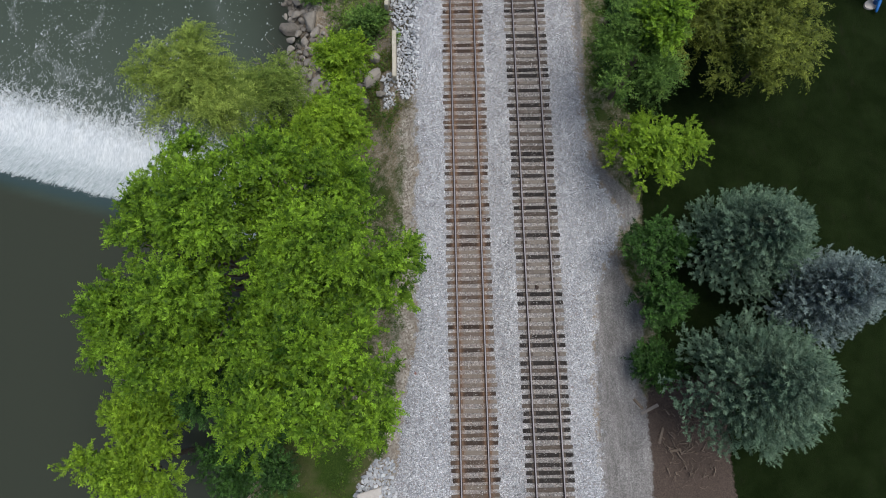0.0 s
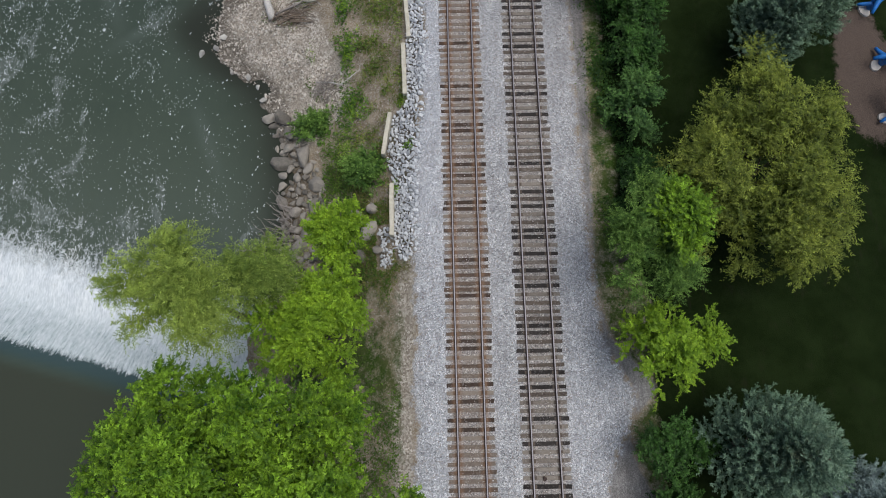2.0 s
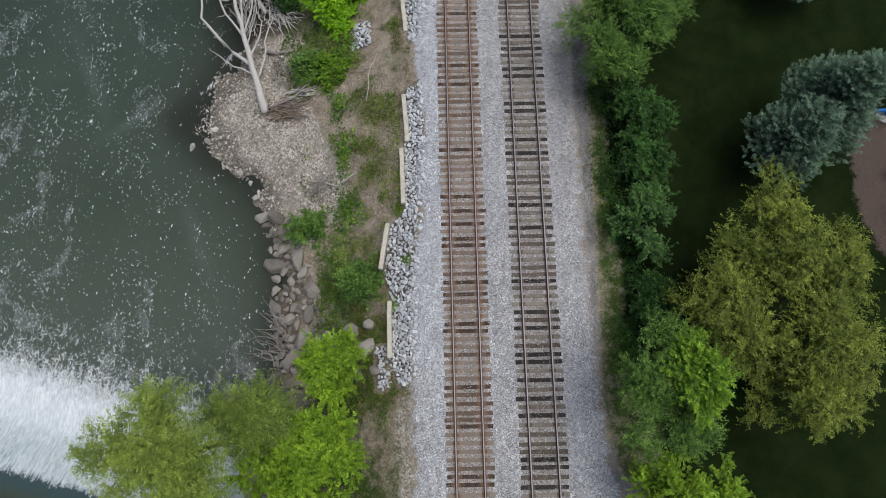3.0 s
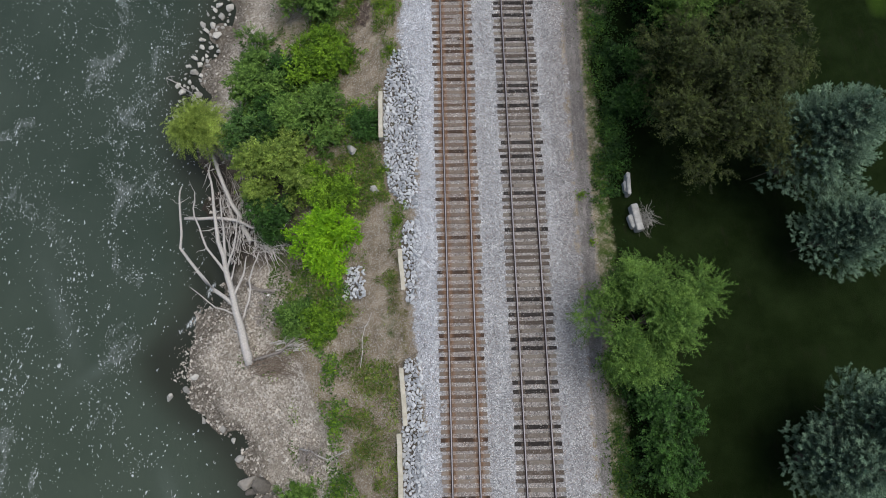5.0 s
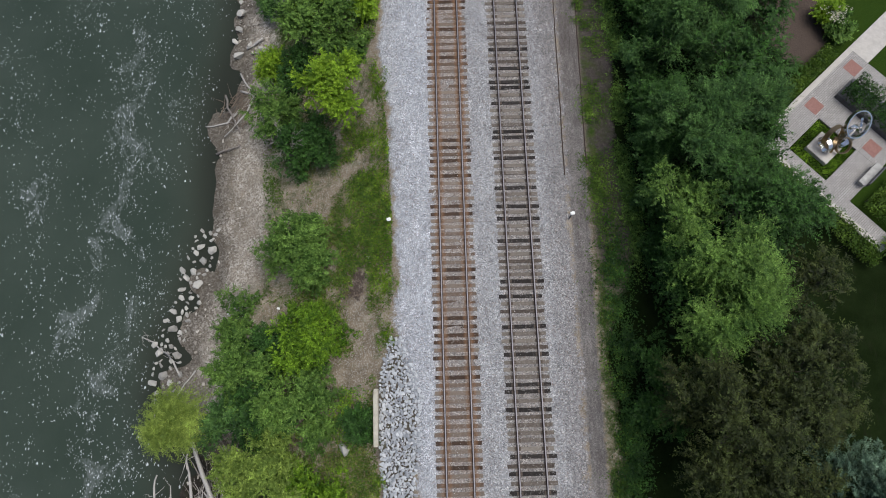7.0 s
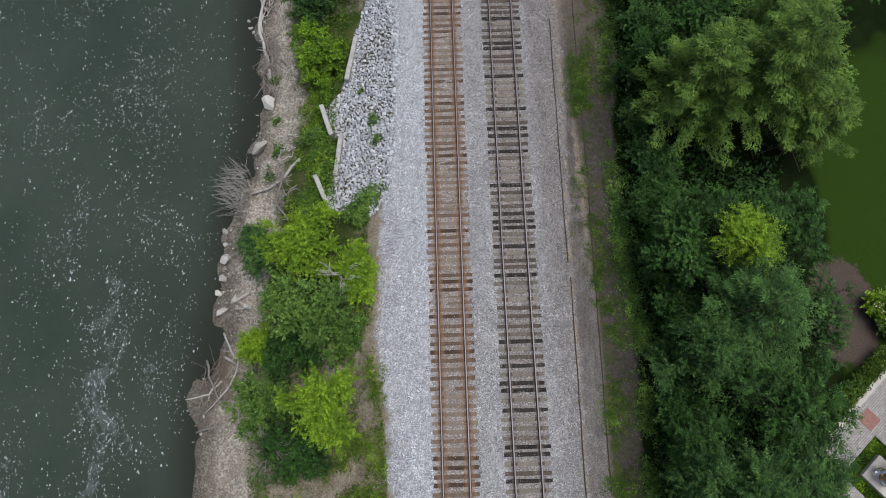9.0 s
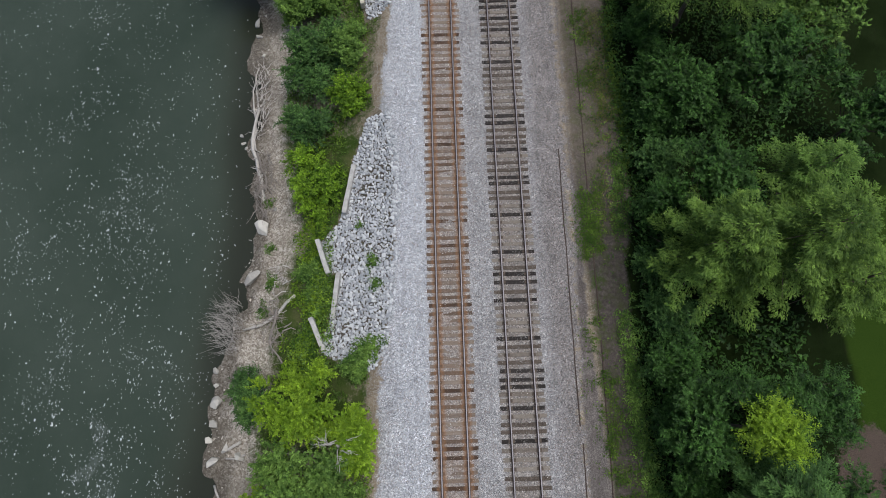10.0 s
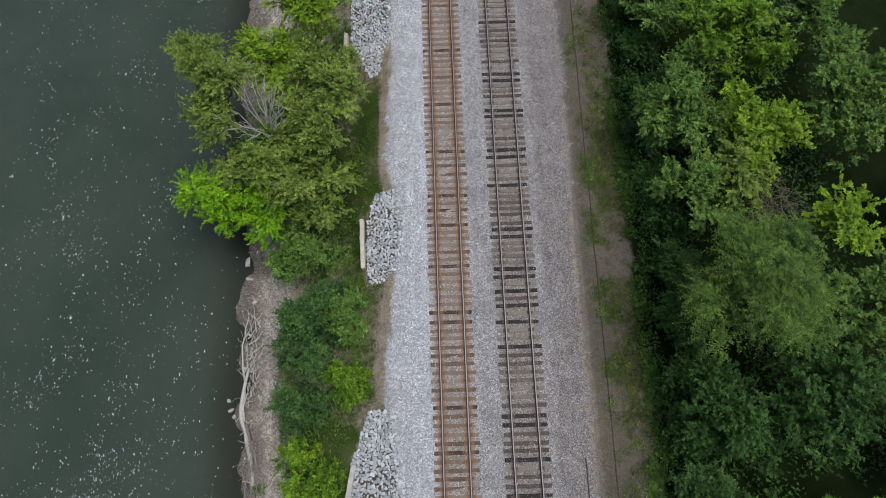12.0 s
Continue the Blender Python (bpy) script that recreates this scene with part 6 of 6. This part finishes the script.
brush(-10.4, 36.5, 1.6, 0.8, 90, 1.6, "heap of brown-grey driftwood sticks by the dead tree", BROWN_WOOD, 0.5, 0.25)
brush(-9.4, 37.6, 1.2, 0.6, 40, 1.6, "heap of bleached sticks on the bank", DEAD, 0.5, 0.3)
brush(-13.0, 47.5, 1.8, 2.6, 120, 1.5, "tangle of dead branches under the shrubs", TWIG, 0.9, 1.9)
brush(-11.2, 44.6, 1.5, 1.1, 75, 1.7, "tangle of grey fallen branches", DEAD, 0.8, -0.7)
brush(-13.0, 45.4, 1.5, 2.4, 110, 1.6, "bleached sticks over the dark bank", DEAD, 1.0, 1.7)
brush(-10.6, 40.0, 0.9, 1.4, 40, 0.9, "dry grey twigs on the bank", TWIG, 0.5)
brush(-12.9, 86.5, 0.9, 1.9, 260, 1.4, "bare grey dead shrub leaning over the water", ASH, 1.6, 2.7, 0.42)
brush(-11.9, 103.5, 0.6, 3.2, 70, 1.1, "pale driftwood sticks along the shore", DEAD, 0.35, 1.4)
brush(-4.7, 59.4, 1.2, 1.8, 40, 0.4, "dry brown twigs on bare earth", BROWN_WOOD, 0.15)
brush(-9.8, 89.5, 0.8, 1.2, 24, 0.9, "bleached sticks strewn on the pebbly bank", DEAD, 0.25)
brush(-10.2, 86.6, 1.0, 1.6, 60, 1.0, "dry grey brush on the bank", TWIG, 0.6)
brush(-13.8, 73.3, 1.2, 1.8, 60, 1.5, "driftwood tangle on the shore", BROWN_WOOD, 0.4, 0.9)
brush(-11.3, 97.0, 0.8, 2.4, 110, 1.2, "grey root tangle of driftwood on the shore", TWIG, 0.6, -1.3)
brush(-9.9, 21.0, 0.8, 1.8, 55, 1.4, "bare dead branches over the water", TWIG, 2.0, 2.3)
brush(-7.8, 30.6, 1.0, 0.7, 45, 1.3, "bare grey twigs above the shrub", TWIG, 0.8, 1.0)


def bare_tree(x, y, top, spread, n, lab, mat):
    """A leafless tree: a leaning trunk, forking limbs, twigs."""
    gz = float(height(x, y))
    bm = bmesh.new()
    h = top - gz
    trunk_top = np.array([x, y, gz + h * 0.55])
    tube(bm, crooked((x, y, gz - 0.1), trunk_top, 5, 0.06, R3), 0.13, 0.08, 7)
    ob = tagged(new("bare_tree"), lab, "dead tree")
    part("trunk", bm, mat, ob)
    for i in range(n):
        a = i * 2.4 + R3.normal(0, 0.3)
        q = spread * (0.5 + 0.6 * R3.random())
        e = np.array([x + math.cos(a) * q, y + math.sin(a) * q, top - 0.4 * R3.random()])
        bm = bmesh.new()
        pts = crooked(trunk_top - np.array([0, 0, 0.8 * R3.random()]), e, 6, 0.10, R3)
        tube(bm, pts, 0.05, 0.012, 5)
        for j in range(9):
            p = pts[R3.integers(2, 6)]
            d = unit((e - trunk_top) * np.array([1, 1, 0.4]) / spread + R3.normal(0, 0.5, 3)) * (0.3 + 0.7 * R3.random())
            tube(bm, crooked(p, p + d, 4, 0.04, R3), 0.014, 0.005, 4)
        part("branch", bm, mat, ob)


bare_tree(-9.7, 117.3, 4.9, 2.0, 16, "leafless grey dead tree among green crowns on the bank", DEAD)
bare_tree(-8.6, 18.0, 4.6, 1.1, 6, "thin leafless grey tree beside the river", TWIG)
bare_tree(-4.9, 79.0, 1.6, 0.9, 5, "thin leafless branches in a yellow-green tree", DEAD)
bare_tree(-9.1, 69.1, -0.6, 1.1, 9, "small leafless grey shrub between green shrubs", TWIG)
brush(12.7, 44.2, 0.5, 0.6, 160, 0.6, "bare grey dead shrub beside the culvert wall", ASH, 0.9, None, 0.4)
brush(20.8, 110.8, 1.5, 1.4, 220, 1.2, "bare dark dead twigs in the wood", BROWN_WOOD, 3.5, None, 0.4)
brush(-17.0, 0.5, 1.2, 1.0, 40, 1.5, "bare dead branches over the pool", TWIG, 2.6, 3.0)

# ---- culvert walls on the park side ----
for (ax, ay), (bx, by), w in [((11.95, 47.1), (11.9, 45.7), 0.22), ((12.1, 45.1), (12.35, 43.5), 0.40)]:
    bm = bmesh.new()
    ln = math.hypot(bx - ax, by - ay)
    box(bm, 0, 0, 0, w, ln, 0.7, 0, 0.04)
    box(bm, w * 0.7, ln * 0.1, -0.1, w * 0.8, ln * 0.5, 0.5, 6, 0.05)
    ob = part("culvert_wall", bm, GREYCON)
    ob.matrix_world = pose((ax + bx) / 2, (ay + by) / 2, 0.0, 0, 0, -math.degrees(math.atan2(bx - ax, by - ay)))
    tagged(ob, "grey concrete culvert wall beside the ivy", "wall", "culvert walls")

# ---- park: paved garden, sculpture, hedges ----
k = Mat("paver_grey")
tc = k.n("TexCoord")
br = k.n("TexBrick", Scale=1.0)
br.inputs["Brick Width"].default_value, br.inputs["Row Height"].default_value, br.inputs["Mortar Size"].default_value = 0.24, 0.12, 0.012
br.inputs["Color1"].default_value, br.inputs["Color2"].default_value, br.inputs["Mortar"].default_value = (0.42, 0.40, 0.385, 1), (0.30, 0.285, 0.275, 1), (0.15, 0.14, 0.13, 1)
k.l(tc.outputs["Object"], br.inputs["Vector"])
PAVER = k.done(k.mix(k.ramp(k.noise(1.5, 5.0), (0.35, 0.35), (0.65, 0.0)), br.outputs["Color"], (0.22, 0.205, 0.195)), 0.85)
k = Mat("paver_red")
REDP = k.done(k.ramp(k.noise(9.0, 5.0, 0.8), (0.3, (0.20, 0.095, 0.080)), (0.7, (0.34, 0.18, 0.155))), 0.85)
k = Mat("blue_paint")
BLUE = k.done(k.ramp(k.noise(1.2, 4.0), (0.3, (0.010, 0.115, 0.40)), (0.7, (0.022, 0.19, 0.56))), 0.45)
k = Mat("polished_steel")
CHROME = k.done((0.72, 0.72, 0.72), 0.18, 1.0)
k = Mat("bronze_metal")
BRONZE = k.done((0.32, 0.23, 0.13), 0.3, 0.9)
k = Mat("white_paint")
WHITE = k.done(k.ramp(k.noise(5.0, 3.0), (0.3, (0.70, 0.70, 0.68)), (0.7, (0.82, 0.82, 0.80))), 0.6)
k = Mat("dark_grey_paint")
DGREY = k.done(k.ramp(k.noise(4.0, 4.0), (0.3, (0.05, 0.05, 0.055)), (0.7, (0.10, 0.10, 0.11))), 0.6)

PAT = pose(21.0, 67.7, 0.0, 0, 0, 41.3)  # along local x to the north-east, local -y to the south-east


def pat(x, y):
    v = PAT @ Vector((x, y, 0))
    return v.x, v.y


gz = 0.43


def slab(name, x0, x1, y0, y1, z, mat, label, cat="paving"):
    bm = bmesh.new()
    box(bm, (x0 + x1) / 2, (y0 + y1) / 2, 0, x1 - x0, y1 - y0, 0.12, 0, 0.01)
    ob = part(name, bm, mat)
    ob.matrix_world = PAT @ Matrix.Translation((0, 0, z))
    return tagged(ob, label, cat, kind="structure")


for i, (x0, x1, y0, y1) in enumerate([(0, 9.2, -1.5, 0), (0, 0.8, -9.5, -1.5), (3.8, 9.2, -6.2, -1.5), (0.8, 3.8, -6.2, -4.4)]):
    slab(f"pavement_{i + 1}", x0, x1, y0, y1, gz + 0.02, PAVER, "grey brick paving of a small garden")
slab("pavement_edge_1", 0.0, 9.2, 0.0, 0.35, gz + 0.03, WALKCON, "pale concrete paving edge")
slab("pavement_edge_2", -0.4, 0.0, -9.5, 0.35, gz + 0.03, WALKCON, "pale concrete paving edge")
slab("walkway", 9.2, 30.0, -1.2, 0.35, gz + 0.015, WALKCON, "pale concrete walkway across the lawn", "walkway")
for i, (x, y) in enumerate([(8.2, -0.75), (4.25, -0.75), (4.6, -5.0)]):
    slab(f"red_inlay_{i + 1}", x - 0.46, x + 0.46, y - 0.46, y + 0.46, gz + 0.032, REDP, "red brick inlay in the grey paving")


def hedge(x0, x1, y0, y1, h, pal, label, n):
    ob = tagged(new("hedge"), label, "hedge", "hedges of the garden")
    cx, cy = pat((x0 + x1) / 2, (y0 + y1) / 2)
    zb = float(height(cx, cy))
    r = np.random.default_rng(n)
    L = np.stack([x0 + (x1 - x0) * r.random(n), y0 + (y1 - y0) * r.random(n), 0.15 + h * r.random(n) ** 0.4], 1)
    L[:, 2] *= 1 + 0.12 * np.sin(L[:, 0] * 4) * np.sin(L[:, 1] * 5)
    W = np.array([PAT @ Vector((a, b, 0)) for a, b, c in L])
    P = np.stack([W[:, 0] - cx, W[:, 1] - cy, L[:, 2]], 1)
    U = r.normal(0, 1, P.shape)
    v, f = leaves(P, U, np.array([0, 0, 1.0]) + r.normal(0, 0.6, P.shape), 0.13, 0.6, r)
    ob.location = (cx, cy, zb)
    lf = new("foliage", np_mesh("foliage", v, f, [LEAF[pal]]))
    lf.parent = ob
    bm = bmesh.new()
    for _ in range(10):
        q = P[r.integers(n)]
        tube(bm, [(q[0], q[1], -0.05), (q[0] * 0.98, q[1] * 0.98, h * 0.7)], 0.02, 0.008, 4)
    part("stem", bm, BARK, ob)


bm = bmesh.new()
box(bm, 6.5, -3.4, 0.18, 1.7, 4.4, 0.5, 0, 0.03)
ob = part("planter_box", bm, DGREY)
ob.matrix_world = PAT @ Matrix.Translation((0, 0, gz))
tagged(ob, "low dark planter box on the paving", "planter")
for y0, y1 in ((-5.6, -3.4), (-3.3, -1.3)):
    hedge(5.6, 7.5, y0, y1, 1.15, "dark", "clipped dark green shrub in the planter box", 2000)
hedge(0.3, 7.8, 0.5, 1.5, 0.7, "weed", "low grassy hedge outside the paving", 4200)
hedge(-1.9, -0.6, -9.5, -0.5, 0.8, "weed", "clipped hedge along the paving", 5200)
hedge(4.6, 7.4, -8.0, -6.5, 0.8, "dark", "dark green hedge behind the bench", 2600)
tree("bush", 26.3, 76.3, 1.0, 0.9, 1.7, "lime")
tree("bush", 28.2, 60.2, 1.1, 1.0, 1.8, "lime")
tree("bush", 26.9, 75.0, 0.9, 0.9, 1.6, "mid")
hedge(0.9, 3.6, -9.2, -6.8, 0.5, "weed", "low planted bed beside the paving", 2400)
weeds("flowers", "small white flowers on the shrub by the walkway", 260, patches([(26.5, 75.8, 0.8, 0.7)], 0.7), 0.10, 0.9, "blossom", 0.1, R2, 0.2).location.z = 1.3

# plinth and ring sculpture
weeds("garden_grass", "bright green turf round the sculpture's plinth", 3500, lambda n, r: np.array([pat(0.85 + 2.9 * a, -4.35 + 2.8 * b) for a, b in r.random((n, 2))]), 0.12, 0.3, "bright", 0.1, R2, 1.0)
bm = bmesh.new()
box(bm, 0, 0, 0.14, 1.55, 1.55, 0.32, 0, 0.02)
ob = part("plinth", bm, WALKCON)
ob.matrix_world = pose(24.65, 67.0, gz, 0, 0, 41)
tagged(ob, "square pale concrete plinth on turf", "plinth")


def ring(bm, c, R, w, th, tilt, mat):
    """A flat metal hoop."""
    m = pose(*c, *tilt)
    n = 40
    q = [[bm.verts.new(m @ Vector((math.cos(a) * rr, math.sin(a) * rr, zz))) for rr, zz in ((R, -w / 2), (R, w / 2), (R - th, w / 2), (R - th, -w / 2))] for a in np.linspace(0, 2 * math.pi, n, endpoint=False)]
    for i in range(n):
        for j in range(4):
            f = bm.faces.new((q[i][j], q[(i + 1) % n][j], q[(i + 1) % n][(j + 1) % 4], q[i][(j + 1) % 4]))
            f.material_index = mat


sculpture = new("ring_sculpture")
sculpture.location = (24.65, 67.1, gz + 0.12)
for c, R, w, th, tilt, mt in [((0.0, 0.15, 1.0), 0.62, 0.28, 0.07, (62, 10, 20), 1), ((0.15, -0.15, 0.62), 0.42, 0.22, 0.06, (75, 0, 60), 1), ((1.0, 0.55, 1.5), 0.72, 0.22, 0.07, (40, 15, 0), 0),
                             ((0.95, 0.25, 0.75), 0.66, 0.30, 0.06, (70, -10, 30), 0), ((0.75, -0.15, 0.52), 0.44, 0.2, 0.06, (35, 10, 0), 1), ((1.55, 0.75, 1.0), 0.40, 0.12, 0.05, (60, 0, 70), 0), ((-0.2, -0.1, 0.55), 0.45, 0.25, 0.06, (80, 0, 110), 0)]:
    bm = bmesh.new()
    ring(bm, tuple(1.18 * v for v in c), R * 1.18, w, th, tilt, 0)
    bmesh.ops.recalc_face_normals(bm, faces=bm.faces)
    part("ring", bm, BRONZE if mt else CHROME, sculpture, "bronze ring" if mt else "polished steel ring")
tagged(sculpture, "sculpture of polished steel and bronze rings on a plinth", "sculpture")

# bench by the hedge
bench = tagged(new("garden_bench"), "grey stone garden bench on the paving", "bench")
bench.matrix_world = pose(27.0, 65.1, gz + 0.06, 0, 0, 41)
bm = bmesh.new()
box(bm, 0, 0, 0.44, 1.8, 0.48, 0.09, 0, 0.015)
part("seat", bm, GREYCON, bench)
bm = bmesh.new()
box(bm, 0, -0.26, 0.70, 1.8, 0.07, 0.40, 0, 0.015)
part("backrest", bm, DGREY, bench)
for s in (-0.7, 0.7):
    bm = bmesh.new()
    box(bm, s, 0, 0.2, 0.14, 0.42, 0.40, 0, 0.01)
    part("leg", bm, GREYCON, bench)


# blue sculptures on pale pads, in the mulch bed
def blue_piece(x, y, rz, s):
    ob = tagged(new("blue_sculpture"), "bright blue painted abstract garden sculpture on mulch", "sculpture", "blue sculptures")
    ob.matrix_world = pose(x, y, float(height(x, y)) + 0.12, 0, 0, rz)
    for nm, a, b, r0, r1 in [("stem", (0, 0, 0), (0.2, 0.1, 0.9), 0.16, 0.26), ("body", (0.2, 0.1, 0.9), (0.9, 0.5, 1.3), 0.28, 0.20), ("arm", (0.9, 0.5, 1.3), (1.6, 0.3, 1.1), 0.18, 0.07),
                             ("arm", (0.5, 0.3, 1.1), (0.4, 1.1, 1.2), 0.14, 0.06), ("arm", (0.2, 0.1, 0.9), (-0.5, -0.5, 0.5), 0.18, 0.08), ("foot", (0, 0, 0.4), (-0.6, 0.4, 0.1), 0.14, 0.07),
                             ("head", (0.9, 0.5, 1.3), (1.1, 1.0, 1.5), 0.16, 0.15)]:
        bm = bmesh.new()
        tube(bm, crooked(np.array(a) * s * 0.8, np.array(b) * s * 0.8, 4, 0.02, R3), r0 * s * 0.8, r1 * s * 0.8, 10)
        part(nm, bm, BLUE, ob, smooth=True)
    bm = bmesh.new()
    bmesh.ops.create_cone(bm, cap_ends=True, segments=24, radius1=0.42, radius2=0.40, depth=0.10, matrix=Matrix.Diagonal((0.8, 1.1, 1, 1)))
    pd = part("pad", bm, WALKCON)
    pd.matrix_world = pose(x - 0.3, y - 0.1, float(height(x, y)) + 0.08, 0, 0, rz)
    tagged(pd, "oval pale concrete pad in the mulch", "pad", "sculpture pads")


for x, y, rz, s in [(27.5, 33.4, 20, 1.5), (27.6, 29.6, -40, 1.7), (27.5, 26.0, 60, 1.5), (27.8, 23.4, 110, 1.3)]:
    blue_piece(x, y, rz, s)

# marker posts beside the tracks
for x, y, h, lab in [(-2.2, 63.3, 0.55, "short white marker post in the grass"), (8.85, 63.2, 0.9, "white capped marker post on the gravel")]:
    ob = tagged(new("marker_post"), lab, "post", "marker posts")
    ob.location = (x, y, float(height(x, y)))
    bm = bmesh.new()
    box(bm, 0, 0, h / 2, 0.07, 0.07, h, 0, 0.008)
    part("post", bm, DGREY, ob)
    bm = bmesh.new()
    box(bm, 0, 0, h + 0.06, 0.26, 0.20, 0.16, 15, 0.03)
    part("cap", bm, WHITE, ob)

# ---- small things left lying about ----
k = Mat("litter")
LITTER = k.done(k.ramp(k.noise(7.0, 3.0), (0.3, (0.62, 0.62, 0.60)), (0.7, (0.80, 0.80, 0.78))), 0.6)
R4 = np.random.default_rng(19)
for x, y, s in [(-12.0, 58.2, 0.30), (-11.2, 59.6, 0.22), (-9.6, 58.6, 0.2), (-12.9, 57.0, 0.25), (-3.6, 61.3, 0.2), (-10.6, 40.9, 0.22), (-13.2, 58.5, 0.2)]:
    bm = bmesh.new()
    bmesh.ops.create_grid(bm, x_segments=4, y_segments=3, size=0.5)
    bmesh.ops.solidify(bm, geom=bm.faces[:], thickness=0.02)
    for v in bm.verts:
        v.co += Vector((0, 0, 0.22 * noise.noise(v.co * 3 + Vector((x, y, 0))))) + Vector(R4.normal(0, 0.02, 3))
    ob = part("litter", bm, LITTER)
    ob.matrix_world = pose(x, y, float(height(x, y)) + 0.12, 0, 0, R4.random() * 360) @ Matrix.Diagonal((s, s * 0.7, s, 1))
    tagged(ob, "crumpled piece of white litter on the bank", "litter", "litter on the bank")
for x, y, ln, w, rz in [(11.4, -1.2, 1.1, 0.16, 25), (10.8, -0.9, 0.7, 0.13, -50), (11.9, -2.6, 0.9, 0.12, 70), (12.6, -3.4, 0.6, 0.12, 10)]:
    bm = bmesh.new()
    box(bm, 0, 0, 0, ln, w, 0.09, 0, 0.012)
    for v in bm.verts:
        v.co += Vector(R4.normal(0, 0.012, 3))
    ob = part("broken_board", bm, BROWN_WOOD if ln < 1 else TWIG)
    ob.matrix_world = pose(x, y, float(height(x, y)) + 0.05, 0, 0, rz)
    tagged(ob, "broken piece of weathered timber on the mulch", "timber", "broken timber")
brush(13.4, -3.2, 1.6, 2.2, 90, 0.6, "dry sticks strewn on the mulch", BROWN_WOOD, 0.08)
bm = bmesh.new()
box(bm, 0, 0, 0, 1.5, 1.1, 0.2, 0, 0.03)
ob = part("concrete_slab", bm, WALKCON)
ob.matrix_world = pose(-3.9, -5.7, float(height(-3.9, -5.7)) + 0.15, 0, 8, 14)
tagged(ob, "pale broken concrete slab on the riprap", "slab")
bm = bmesh.new()
pts = [Vector((x, y, float(height(x, y)) + 0.03)) for x, y in [(-1.9, 35.8), (-1.5, 36.4), (-0.9, 36.7), (-0.5, 37.0), (-0.45, 37.3), (-0.75, 37.6)]]
tube(bm, pts, 0.014, 0.014, 5)
tagged(part("wire", bm, DGREY), "thin dark wire lying on the ballast", "wire")
for nm, x, y, s, mt, lab in [("debris", 5.5, 5.7, 0.34, RUST, "dark lump of debris between the rails"), ("brick_fragment", -1.5, 1.0, 0.24, REDP, "small reddish brick fragment on the ballast")]:
    ob = new(nm, boulder_mesh(nm, R4, mt))
    ob.location = (x, y, float(height(x, y)) + s * 0.2)
    ob.scale = (s, s, s)
    tagged(ob, lab, "debris")
